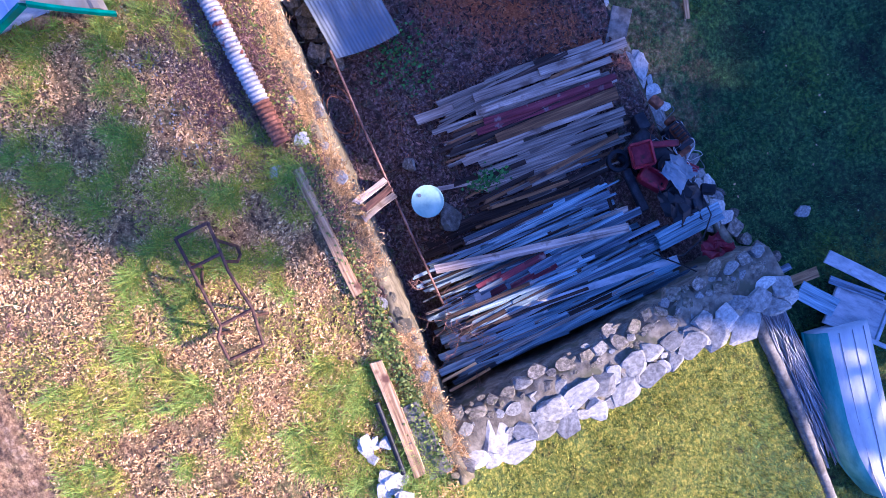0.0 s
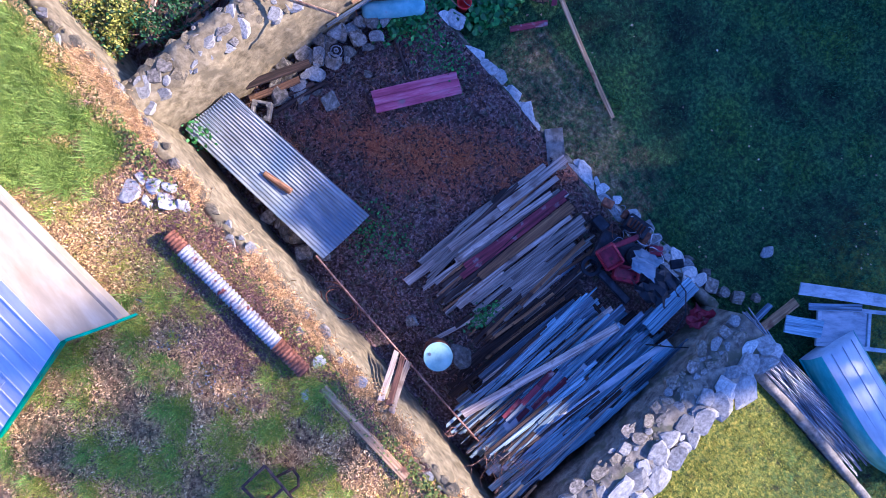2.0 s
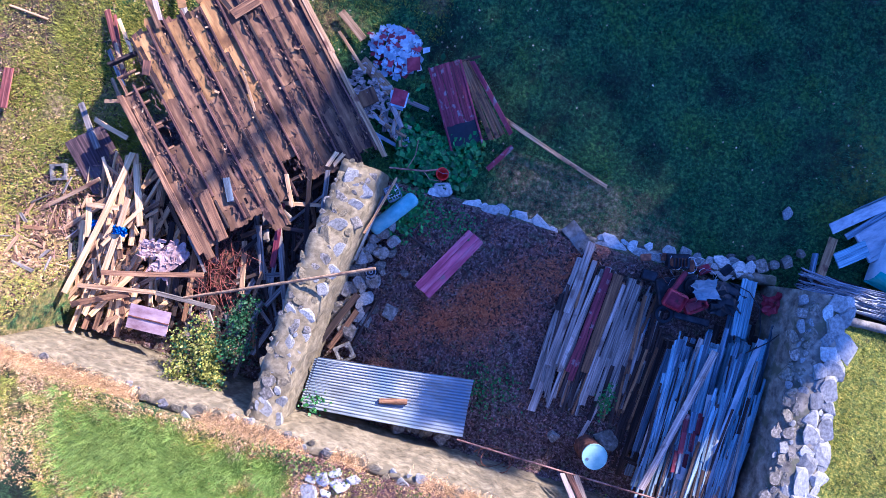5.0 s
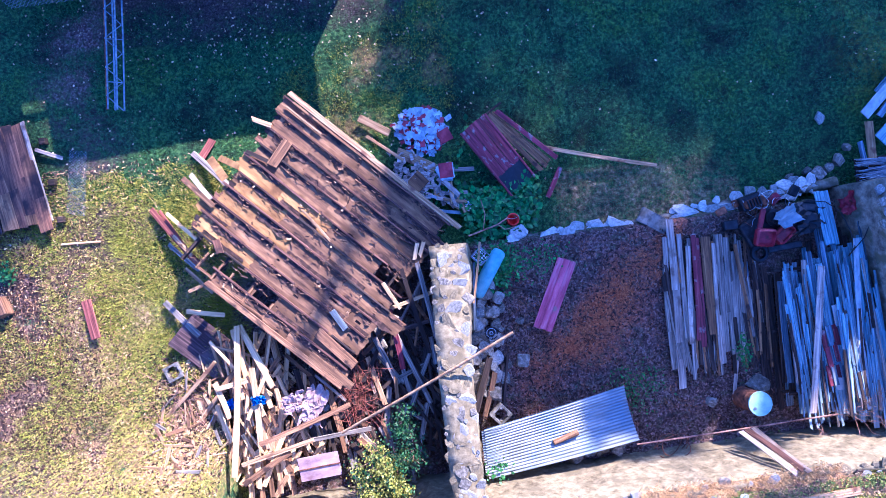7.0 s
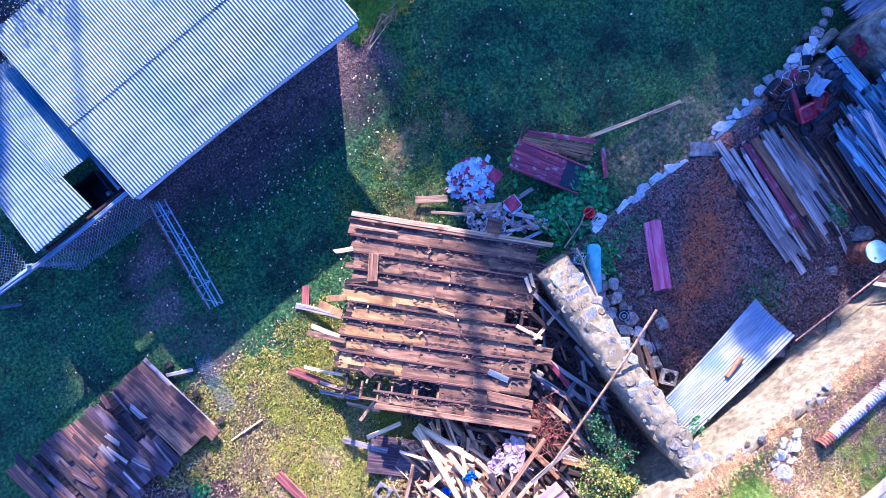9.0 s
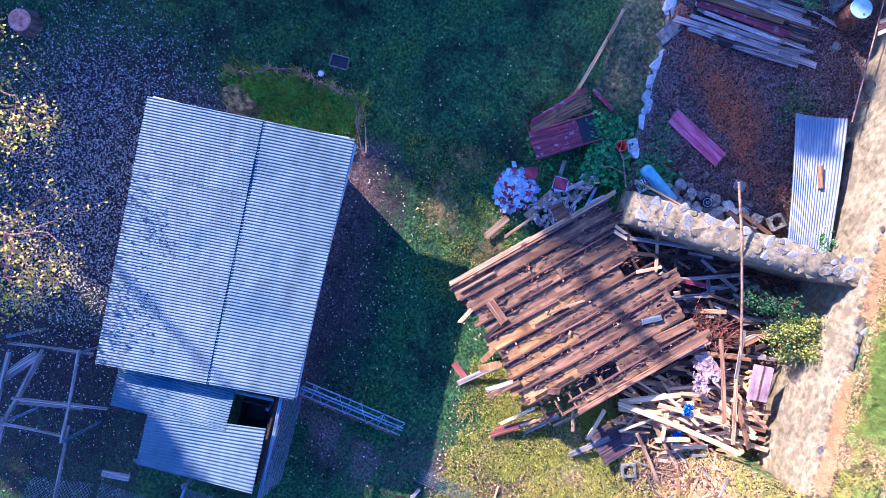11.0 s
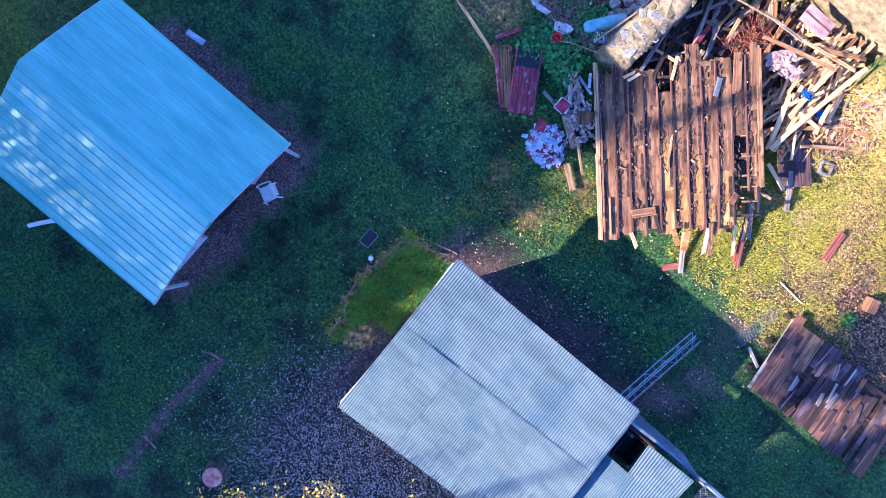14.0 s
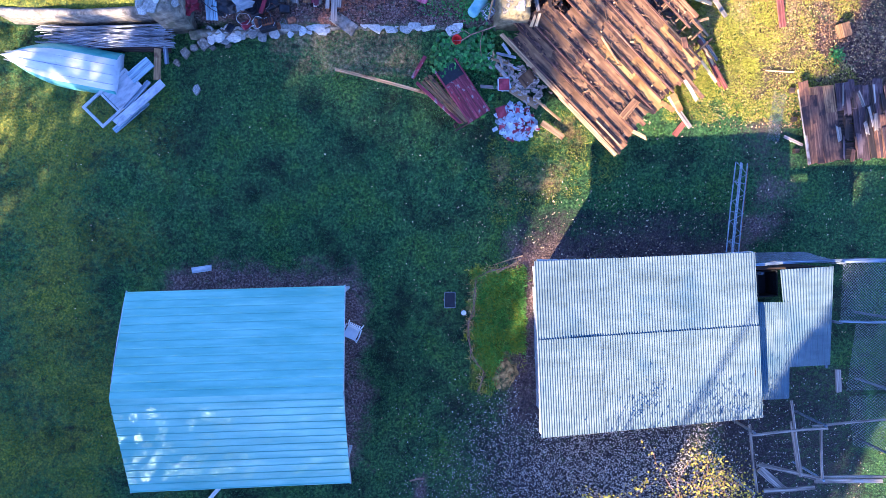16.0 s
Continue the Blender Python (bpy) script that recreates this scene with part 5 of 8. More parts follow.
    lab = {"wood_fresh": "blond straight-edged board on the lumber stack", "wood_tan": "tan board on the lumber stack", "wood_grey": "weathered grey board of the lumber stack", "wood_blue": "long pale grey board of the lumber stack", "wood_dark": "board low in the lumber stack, darkened for the shade there", "wood_brown": "brown board of the lumber stack", "wood_red": "board with old red paint in the lumber stack", "white_paint": "white painted board on the lumber stack"}[mat]
    return board((x0, y0, z0), (x1, y1, z0 if z1 is None else z1), w, t, ({"wood_tan": "wood_drift", "wood_grey": "wood_ash", "wood_blue": "wood_drift"} if x0 > -4.4 else {"wood_tan": "wood_drift"}).get(mat, mat), lab, "board", "boards of the lumber stack")


for row in (
    (-2.56, 11.42, -2.64, 9.5, 0.2, "wood_tan", 0.4), (-2.6, 10.2, -2.7, 8.6, 0.2, "wood_tan", 0.44), (-2.66, 8.8, -2.74, 6.95, 0.2, "wood_tan", 0.48, 0.42), (-2.42, 10.9, -2.5, 8.2, 0.14, "wood_grey", 0.35), (-2.5, 8.3, -2.55, 7.4, 0.12, "wood_tan", 0.42),
    (-2.85, 10.1, -2.95, 7.35, 0.13, "wood_blue", 0.42), (-2.9, 10.26, -3.12, 7.7, 0.12, "wood_tan", 0.5), (-3.03, 10.15, -3.2, 7.5, 0.1, "wood_grey", 0.42), (-3.12, 10.2, -3.3, 7.4, 0.14, "wood_red", 0.48), (-3.25, 10.4, -3.4, 7.5, 0.15, "wood_red", 0.42), (-3.32, 10.0, -3.35, 7.4, 0.12, "wood_tan", 0.4),
    (-3.55, 10.1, -3.62, 7.5, 0.24, "wood_brown", 0.46), (-3.63, 10.8, -3.8, 7.7, 0.1, "wood_tan", 0.5), (-3.7, 10.9, -3.72, 9.6, 0.17, "wood_blue", 0.44), (-3.85, 10.6, -4.0, 7.5, 0.18, "wood_grey", 0.42), (-4.05, 10.7, -4.2, 7.6, 0.16, "wood_grey", 0.4),
    (-4.2, 10.9, -4.35, 8.0, 0.15, "wood_grey", 0.38), (-4.38, 10.3, -4.45, 8.1, 0.16, "wood_blue", 0.36), (-4.55, 10.8, -4.65, 8.3, 0.15, "wood_grey", 0.35), (-3.9, 11.9, -4.5, 9.0, 0.09, "wood_tan", 0.34),
    # Boards in the shaded gap, darkened in their colour.
    (-4.75, 12.0, -4.8, 8.3, 0.1, "wood_dark", 0.34), (-4.95, 12.2, -4.9, 8.4, 0.16, "wood_dark", 0.34), (-5.12, 12.3, -5.1, 8.5, 0.15, "wood_dark", 0.4),
):
    stack_board(*row)
r = random.Random(52)
# Lower layers take darker wood, painting the shade between boards.
for layer in range(3):
    x = -5.15
    while x > -6.3:
        w = r.uniform(0.1, 0.19)
        y1, y0 = r.uniform(11.7, 12.4) - 0.3 * layer, r.uniform(8.3, 8.9) + 0.1 * layer
        z = 0.36 + 0.03 * (abs(x) - 5.15) + layer * 0.26 + r.uniform(0, 0.05)
        stack_board(x, y1, x - 0.1 + r.uniform(-0.06, 0.06), y0, w, r.choice(("wood_grey", "wood_grey", "wood_blue", "wood_dark" if layer < 2 else "wood_grey")), z, None, r.uniform(0.025, 0.05))
        x -= w + r.uniform(0.005, 0.04)
for layer in range(4):
    x = -6.3
    while x > -7.45:
        w = r.uniform(0.09, 0.17)
        y1, y0 = r.uniform(12.3, 12.85), r.uniform(7.6, 8.6)
        z = 0.4 + layer * 0.24 + r.uniform(0, 0.06) - (0.12 if x < -7.2 else 0)
        stack_board(x, y1, x + r.uniform(-0.02, 0.22), y0, w, r.choice(("wood_blue", "wood_blue", "wood_grey", "wood_dark" if layer < 2 else "wood_blue")), z, z + r.uniform(-0.04, 0.04), r.uniform(0.025, 0.05))
        x -= w + r.uniform(0.005, 0.03)
for y in (8.6, 10.2, 11.8):
    for x0, x1, z in ((-5.05, -6.3, 0.57), (-6.25, -7.45, 0.55), (-6.25, -7.45, 0.8), (-5.1, -6.2, 0.84)):
        stack_board(x0, y, x1, y + 0.05, 0.07, "wood_dark", z, None, 0.05)
for row in (
    (-5.4, 12.22, -6.09, 8.58, 0.17, "wood_tan", 1.27), (-6.78, 12.3, -6.88, 10.6, 0.12, "white_paint", 1.34), (-6.74, 10.9, -6.97, 8.0, 0.13, "white_paint", 1.38), (-7.2, 12.9, -7.05, 8.0, 0.14, "wood_blue", 1.36), (-6.95, 12.8, -6.9, 8.3, 0.13, "wood_blue", 1.3),
    (-5.75, 9.6, -5.8, 8.4, 0.16, "wood_tan", 1.06), (-5.95, 9.4, -5.9, 8.2, 0.15, "wood_grey", 1.1), (-6.1, 10.2, -6.05, 8.7, 0.13, "wood_grey", 1.12), (-5.6, 11.2, -5.55, 9.2, 0.17, "wood_grey", 1.02), (-5.35, 12.3, -5.4, 9.4, 0.2, "wood_blue", 0.96), (-7.55, 12.75, -7.35, 7.6, 0.1, "wood_grey", 1.05),
    (-7.35, 12.9, -7.28, 12.2, 0.05, "wood_fresh", 1.4), (-7.6, 12.85, -7.5, 12.0, 0.05, "wood_fresh", 1.3),
):
    stack_board(*row)
for i in range(13):
    x, y = -6.02 - 0.13 * (i % 5) + r.uniform(-0.03, 0.03), 10.4 + 0.45 * (i // 5) + r.uniform(-0.08, 0.08)
    stack_board(x, y + 0.26, x + 0.05, y - 0.24, 0.125, r.choice(("wood_red", "wood_red", "wood_grey", "wood_grey")), 1.18 + 0.02 * (i % 3))
stack_board(-6.35, 10.15, -6.3, 9.6, 0.16, "white_paint", 1.26)
stack_board(-6.2, 11.75, -6.25, 11.45, 0.2, "white_paint", 1.2)

slats = Bits()
r = random.Random(58)
for _ in range(190):
    x = r.uniform(-7.4, -5.2)
    l = r.uniform(0.6, 2.6)
    y = r.uniform(8.4 + l / 2, 12.7 - l / 2)
    z = 1.22 + (0.14 if x < -6.3 else -0.12) + r.uniform(-0.03, 0.04)
    a = r.uniform(-0.09, 0.05)
    slats.add((x - a * l / 2, y - l / 2, z), (x + a * l / 2, y + l / 2, z), r.uniform(0.03, 0.08), 0.022, r.choice(("wood_ash", "wood_dark", "wood_blue", "wood_blue", "wood_grey", "wood_blue")))
for _ in range(130):
    x = r.uniform(-5.1, -2.4)
    l = r.uniform(0.6, 2.6)
    y = r.uniform(7.4 + l / 2, 11.2 - l / 2)
    z = 0.33 + r.uniform(0, 0.1)
    a = r.uniform(-0.09, 0.09)
    slats.add((x - a * l / 2, y - l / 2, z), (x + a * l / 2, y + l / 2, z), r.uniform(0.04, 0.11), 0.022, r.choice(("wood_ash", "wood_dark", "wood_dark", "wood_brown", "wood_ash")))
slats.done("loose_slats", "narrow splintered slats strewn over the lumber stack")

# rose board on the soil
pb = thing("rose_board", Matrix.Translation((0.49, 8.5, 0.4)), "faded rose-painted plank panel lying on bare soil", "board")
c0, c1 = Vector((0.95, 9.37, 0)), Vector((0.07, 7.65, 0))
side = Vector((0.25, -0.11, 0)).normalized()
for k in (-1, 0, 1):
    board(c0 + side * k * 0.17 + Vector((0, 0, 0.4)), c1 + side * k * 0.17 + Vector((0, 0, 0.38)), 0.165, 0.03, "wood_pink", parent=pb, name="plank", bow=0.003)
for f in (0.12, 0.88):
    p = c0.lerp(c1, f)
    board(p - side * 0.25 + Vector((0, 0, 0.34)), p + side * 0.25 + Vector((0, 0, 0.34)), 0.07, 0.05, "wood_dark", parent=pb, name="ledge")
board((1.85, 8.06, 0.38), (0.93, 8.43, 0.36), 0.06, 0.05, "wood_dark", "dark stick on the soil beside the rose board", "stick")

# bowed tin sheets over rubble
tin = thing("tin_sheet", Matrix.Translation((1, 11.9, 0.9)), "bowed galvanised corrugated sheets laid over rubble by the wall", "sheet")


def bowed(name, c00, c10, c11, c01, drop, mat, waves, rows=14):
    c00, c10, c11, c01 = map(Vector, (c00, c10, c11, c01))
    n = waves * 4
    vs, fs = [], []
    for lay in (0, 1):
        for j in range(rows + 1):
            g = j / rows
            for i in range(n + 1):
                f = i / n
                p = (c00 * (1 - f) + c10 * f) * (1 - g) + (c01 * (1 - f) + c11 * f) * g
                p.z += 0.018 * math.sin(2 * math.pi * i / 4) - drop * math.sin(math.pi * f) * (0.4 + 0.6 * g) + 0.05 * math.sin(math.pi * g) - lay * 0.004
                vs.append(p)
    w = n + 1
    h = w * (rows + 1)
    for j in range(rows):
        for i in range(n):
            a = j * w + i
            fs.append((a, a + 1, a + w + 1, a + w))
            fs.append((h + a, h + a + w, h + a + w + 1, h + a + 1))
    o = len(vs)
    vs = vs + [v.copy() for v in vs]
    for i in range(n):
        fs.append((o + i, o + h + i, o + h + i + 1, o + i + 1))
        a = o + rows * w + i
        fs.append((a, a + 1, h + a + 1, h + a))
    for j in range(rows):
        for a in (o + j * w, o + j * w + n):
            fs.append((a, a + w, h + a + w, h + a))
    me = mesh_from(name, vs, fs, mat, True)
    me.polygons.foreach_set("use_smooth", [i < 2 * rows * n for i in range(len(fs))])
    ob = new(name, me)
    ob.parent = tin
    ob.matrix_parent_inverse = tin.matrix_world.inverted()


bowed("sheet", (2.88, 12.8, 1.15), (2.85, 11.55, 1.12), (-0.92, 11.05, 0.68), (-1.03, 12.38, 1.05), 0.16, M["zinc"], 18)
bowed("sheet", (2.95, 12.72, 1.12), (2.92, 11.6, 1.08), (1.9, 11.45, 1.0), (1.9, 12.62, 1.05), 0.12, M["zinc"], 18)
log = thing("log", pose(0.82, 12.06, 1.02, 0, 0, 15), "short barkless log on the tin sheet", "log")
bm = bmesh.new()
add_rod(bm, (-0.34, 0, 0), (0.34, 0, 0.02), 0.075, 14, 0.065)
bmesh.ops.bevel(bm, geom=[e for e in bm.edges if len(e.link_faces) == 2 and e.calc_face_angle() > 1], offset=0.012, segments=2, affect="EDGES")
part("trunk", bm, M["wood_brown"], log, smooth=False)
r = random.Random(61)
for i in range(26):
    x = r.uniform(-0.9, 2.8)
    stone((x, 12.55 + r.uniform(-0.1, 0.25) , 0.38 + r.uniform(0, 0.12)), (r.uniform(0.15, 0.4), r.uniform(0.15, 0.3), r.uniform(0.12, 0.3)), "stone", None, label="grey stone fallen from the wall into the yard", group="fallen stones", r=r)
for i in range(60):
    x, y = r.gauss(2.5, 0.3), r.uniform(7.9, 11.0)
    k = r.uniform(0.12, 0.36)
    stone((min(x, 2.85), y, 0.36 + r.uniform(0, 0.15)), (k * 1.2, k, k * 0.6), r.choice(("stone", "stone", "stone_pale")), None, label="grey stone fallen from the wall into the yard", group="fallen stones", r=r)
for x, y in ((1.4, 6.95), (1.2, 6.75), (-0.05, 6.95)):
    stone((x, y, 0.22), (0.42, 0.34, 0.14), "stone_lime", None, label="flat pale slab at the yard edge", group="pale slabs", r=r, tilt=0.08)
slab("footing_slab", (-2.45, 6.95, 0.24), (0.95, 0.4, 0.12), -35, "concrete", "broken pale concrete slab at the yard edge", "slab")
for row in ((3.0, 11.3, 2.45, 9.9, 0.17, "wood_dark", 0.55), (2.75, 11.4, 2.35, 10.3, 0.14, "wood_brown", 0.45), (2.6, 11.6, 2.1, 10.1, 0.1, "wood_dark", 0.38), (2.2, 11.2, 1.95, 9.9, 0.07, "wood_dark", 0.36), (2.55, 7.4, 2.75, 9.1, 0.06, "wood_grey", 0.7), (2.35, 6.9, 2.7, 8.4, 0.05, "wood_tan", 0.9)):
    board((row[0], row[1], row[6]), (row[2], row[3], row[6] + 0.05), row[4], 0.08, row[5], "dark rotten timber along the foot of the wall", "timber", "timbers by the wall")

# gas tank
tank = thing("gas_tank", along((2.6, 8.3, 0.52), (1.8, 7.15, 0.52)), "pale blue steel gas cylinder lying on its side", "gas tank")
bm = bmesh.new()
prof = [(-0.7, 0.03), (-0.69, 0.1), (-0.65, 0.16), (-0.58, 0.19), (0.58, 0.19), (0.65, 0.16), (0.69, 0.1), (0.7, 0.03)]
ring = [[bm.verts.new((x, q * math.cos(a * math.pi / 12), q * math.sin(a * math.pi / 12))) for a in range(24)] for x, q in prof]
for p, q in zip(ring, ring[1:]):
    for i in range(24):
        bm.faces.new((p[i], p[(i + 1) % 24], q[(i + 1) % 24], q[i]))
bm.faces.new(ring[0])
bm.faces.new(list(reversed(ring[-1])))
part("cylinder", bm, M["tank"], tank, smooth=True)
bm = bmesh.new()
add_rod(bm, (-0.7, 0, 0), (-0.8, 0, 0), 0.05, 12)
vlv = part("valve", bm, M["dark_metal"], tank, "dark valve")
bm = bmesh.new()
add_rod(bm, (-0.8, 0, 0), (-0.83, 0, 0), 0.075, 10)
part("valve_wheel", bm, M["rust"], vlv)
bm = bmesh.new()
for x in (-0.35, 0.35):
    add_box(bm, (x, 0, -0.19), (0.08, 0.3, 0.06))
part("foot", bm, M["dark_metal"], tank)
milk = thing("crate", pose(2.35, 7.25, 0.5, 0, 0, 40), "grey lattice crate behind the gas cylinder", "crate")
for z in (0.02, 0.26):
    for s, c in (((0.36, 0.02, 0.04), (0, 0.17, z)), ((0.36, 0.02, 0.04), (0, -0.17, z)), ((0.02, 0.34, 0.04), (0.17, 0, z)), ((0.02, 0.34, 0.04), (-0.17, 0, z))):
        bm = bmesh.new()
        add_box(bm, c, s)
        part("crate_rail", bm, M["steel"], milk)
for i in range(5):
    for rot in (0, 1):
        bm = bmesh.new()
        o = -0.14 + 0.07 * i
        add_box(bm, (o, 0, 0.02 + 0.004 * rot) if rot else (0, o, 0.02), (0.015, 0.33, 0.02) if rot else (0.33, 0.015, 0.02))
        part("crate_bar", bm, M["white_plastic"], milk)

# red bucket
bucket = thing("bucket", pose(1.37, 6.44, 0.06, 6, -4, 0), "open red plastic bucket among green weeds", "bucket")
bm = bmesh.new()
rows = []
for q, z in ((0.11, 0.0), (0.15, 0.32), (0.165, 0.325), (0.165, 0.34), (0.14, 0.34), (0.1, 0.02)):
    rows.append([bm.verts.new((q * math.cos(a * math.pi / 14), q * math.sin(a * math.pi / 14), z)) for a in range(28)])
for p, q in zip(rows, rows[1:]):
    for i in range(28):
        bm.faces.new((p[i], p[(i + 1) % 28], q[(i + 1) % 28], q[i]))
bm.faces.new(rows[0])
bm.faces.new(rows[-1])
part("pail", bm, M["red_plastic"], bucket, smooth=True)
hd = tube("handle", [(0.165 * math.cos(t), 0.165 * math.sin(t) * 0.5 - 0.1, 0.33 - 0.02 * math.sin(t)) for t in np.linspace(0, math.pi, 9)], 0.005, M["steel"])
hd.parent = bucket

# oil drum
drum = thing("oil_drum", pose(-4.14, 11.88, 0.3, 2, -2, 0), "rusty steel drum with a pale lid standing in the yard", "drum")
bm = bmesh.new()
rows = []
for q, z in ((0.27, 0), (0.285, 0.015), (0.28, 0.03), (0.28, 0.27), (0.292, 0.29), (0.28, 0.31), (0.28, 0.55), (0.292, 0.57), (0.28, 0.59), (0.28, 0.8), (0.29, 0.82)):
    rows.append([bm.verts.new((q * math.cos(a * math.pi / 16), q * math.sin(a * math.pi / 16), z)) for a in range(32)])
for p, q in zip(rows, rows[1:]):
    for i in range(32):
        bm.faces.new((p[i], p[(i + 1) % 32], q[(i + 1) % 32], q[i]))
bm.faces.new(rows[0])
bm.faces.new(list(reversed(rows[-1])))
part("shell", bm, M["rust"], drum, smooth=True)
bm = bmesh.new()
bmesh.ops.create_cone(bm, cap_ends=True, segments=40, radius1=0.305, radius2=0.3, depth=0.02, matrix=Matrix.Translation((0, 0, 0.836)))
add_ring(bm, (0, 0, 0), 0.292, 0.307, 0.82, 0.862, 40)
lid = part("lid", bm, M["drum_lid"], drum, "pale painted lid with a raised rim")
bm = bmesh.new()
add_rod(bm, (0.16, 0.1, 0.846), (0.16, 0.1, 0.866), 0.035, 12)
part("bung", bm, M["steel"], lid)
stone((-4.6, 11.55, 0.34), (0.5, 0.45, 0.2), "stone", None, label="flat grey stone beside the drum", category="stone")
stone((-3.3, 11.9, 0.36), (0.25, 0.2, 0.15), "stone", None, label="grey stone on the yard soil", category="stone")

# boards propped on the wall, and the thin rail along it
for i, (x0, x1) in enumerate(((-3.52, -3.85), (-3.68, -4.0), (-3.84, -4.14))):
    board((x0, 12.44 - 0.03 * i, 1.3), (x1, 12.93 - 0.06 * (i % 2), 2.9), 0.12, 0.035, "batten" if i % 2 else "wood_drift", "sun-bleached board propped against the retaining wall", "board", "propped boards", ragged=0.05)
rail = tube("iron_rod", [(-0.9, 12.42, 1.2), (-2.2, 12.42, 1.18), (-3.5, 12.4, 1.2), (-4.8, 12.37, 1.22), (-6.05, 12.34, 1.25)], 0.022, M["twig"])
tagged(rail, "thin pale rusty rod resting along the foot of the wall", "rod")
for k in range(4):
    r2 = random.Random(70 + k)
    a0, q = r2.uniform(0, 6), 0.28 + 0.06 * k
    hoop = tube("wire_hoop", [(-1.95 + q * 1.2 * math.cos(a0 + t), 12.75 + q * 0.7 * math.sin(a0 + t), 0.75 + 0.25 * math.sin(t * 1.3 + k)) for t in np.linspace(0, 4.4, 14)], 0.012, M["rust"])
    tagged(hoop, "bent rusty wire hoop by the wall", "wire", "wire hoops")

# machine parts and sheets at the end of the stack
mach = thing("red_machine", pose(-5.1, 7.7, 0.75, 0, 0, 20), "dismantled red painted farm machine with rusty panels", "machine")
for c, s, rz, tl, mt, nm in (((-0.35, 0.1, 0.15), (0.55, 0.35, 0.3), 0.3, 0.2, "red_metal", "hopper"), ((0.15, -0.05, 0.2), (0.5, 0.45, 0.22), -0.5, -0.25, "red_metal", "cover"), ((0.05, -0.45, 0.18), (0.7, 0.12, 0.1), 0.9, 0.1, "red_metal", "arm"), ((-0.05, -0.2, -0.15), (1.0, 0.8, 0.2), 0.1, 0.0, "dark_metal", "frame"), ((-0.3, 0.45, 0.0), (0.9, 0.18, 0.12), -0.3, 0.1, "dark_metal", "beam")):
    bm = bmesh.new()
    add_box(bm, (0, 0, 0), s, bevel=min(s) * 0.2)
    if nm in ("hopper", "cover"):
        top = [f for f in bm.faces if f.normal.z > 0.9]
        bmesh.ops.inset_region(bm, faces=top, thickness=0.03, depth=-0.1)
    ob = part(nm, bm, M[mt], mach)
    ob.matrix_basis = Matrix.Translation(c) @ Matrix.Rotation(rz, 4, "Z") @ Matrix.Rotation(tl, 4, "X")
for cx, cy in ((-0.4, -0.35), (0.35, 0.3)):
    bm = bmesh.new()
    add_ring(bm, (cx, cy, 0), 0.15, 0.22, -0.1, 0.02, 20)
    part("wheel_rim", bm, M["dark_metal"], mach)
plate = crumpled("metal_plate", (0.55, 0.5), (-5.5, 7.25, 1.05), "zinc", "bent pale sheet-metal plate on the machine", "plate", 2.2, 8, 0.06, 25)
crumpled("dark_tarp", (0.9, 0.7), (-6.0, 7.35, 0.85), "black_plastic", "dark rubber sheet draped over the junk", "sheet", 4.4, 10, 0.15, 10)
crumpled("red_plate", (0.5, 0.45), (-7.15, 7.1, 1.02), "red_metal", "dented red metal plate by the wall", "plate", 6.4, 8, 0.06, 20)
for i in range(3):
    board((-6.6 - 0.12 * i + 0.1, 8.1, 1.0), (-6.5 - 0.12 * i + 0.1, 6.72, 0.95), 0.11, 0.05, "wood_blue", "grey-blue board of a short bundle", "board", "short bundle")
hose = tube("black_hose", [(-6.2, 6.9, 0.9), (-6.5, 7.0, 1.15), (-6.85, 7.3, 1.15), (-7.0, 7.8, 1.2), (-6.9, 8.2, 1.42), (-6.7, 8.4, 1.44), (-7.1, 8.0, 1.5), (-7.5, 7.6, 1.3), (-7.6, 7.2, 1.9)], 0.014, M["black_plastic"])
tagged(hose, "thin black hose trailing over the boards", "hose")
r = random.Random(81)
for i in range(16):
    x, y = r.uniform(-6.4, -4.2), r.uniform(6.6, 7.5)
    q = r.uniform(0.08, 0.22)
    w = tube("wire_coil", [(x + q * math.cos(t) * (1 + 0.2 * math.sin(3 * t + i)), y + q * math.sin(t), 0.55 + 0.12 * math.sin(t * 1.7 + i) + 0.02 * t) for t in np.linspace(0, 6 + i % 3, 18)], 0.006, M[r.choice(("steel", "rust", "white_plastic"))])
    tagged(w, "tangled loop of thin wire on the junk heap", "wire", "wire loops")
eng = thing("scrap_engine", pose(-4.9, 6.75, 0.35, 0, 0, 15), "dark rusted engine block on the scrap heap", "engine")
for c, s, nm in (((0, 0, 0.15), (0.55, 0.38, 0.3), "block"), ((0.05, 0.02, 0.36), (0.4, 0.2, 0.14), "cylinder_head"), ((-0.3, 0.1, 0.2), (0.14, 0.3, 0.2), "housing"), ((0.34, -0.1, 0.1), (0.12, 0.2, 0.16), "pump")):
    bm = bmesh.new()
    add_box(bm, c, s, bevel=0.03)
    ob = part(nm, bm, M["rust" if nm != "block" else "dark_metal"], eng)
    if nm == "cylinder_head":
        head = ob
for i in range(5):
    bm = bmesh.new()
    add_box(bm, (-0.12 + 0.08 * i, 0.02, 0.46), (0.02, 0.22, 0.06))
    part("fin", bm, M["dark_metal"], head)
for i, (x, y, k) in enumerate(((-4.35, 7.3, 0.25), (-4.1, 6.9, 0.18), (-5.6, 6.75, 0.22), (-6.1, 6.6, 0.2), (-5.3, 6.9, 0.16))):
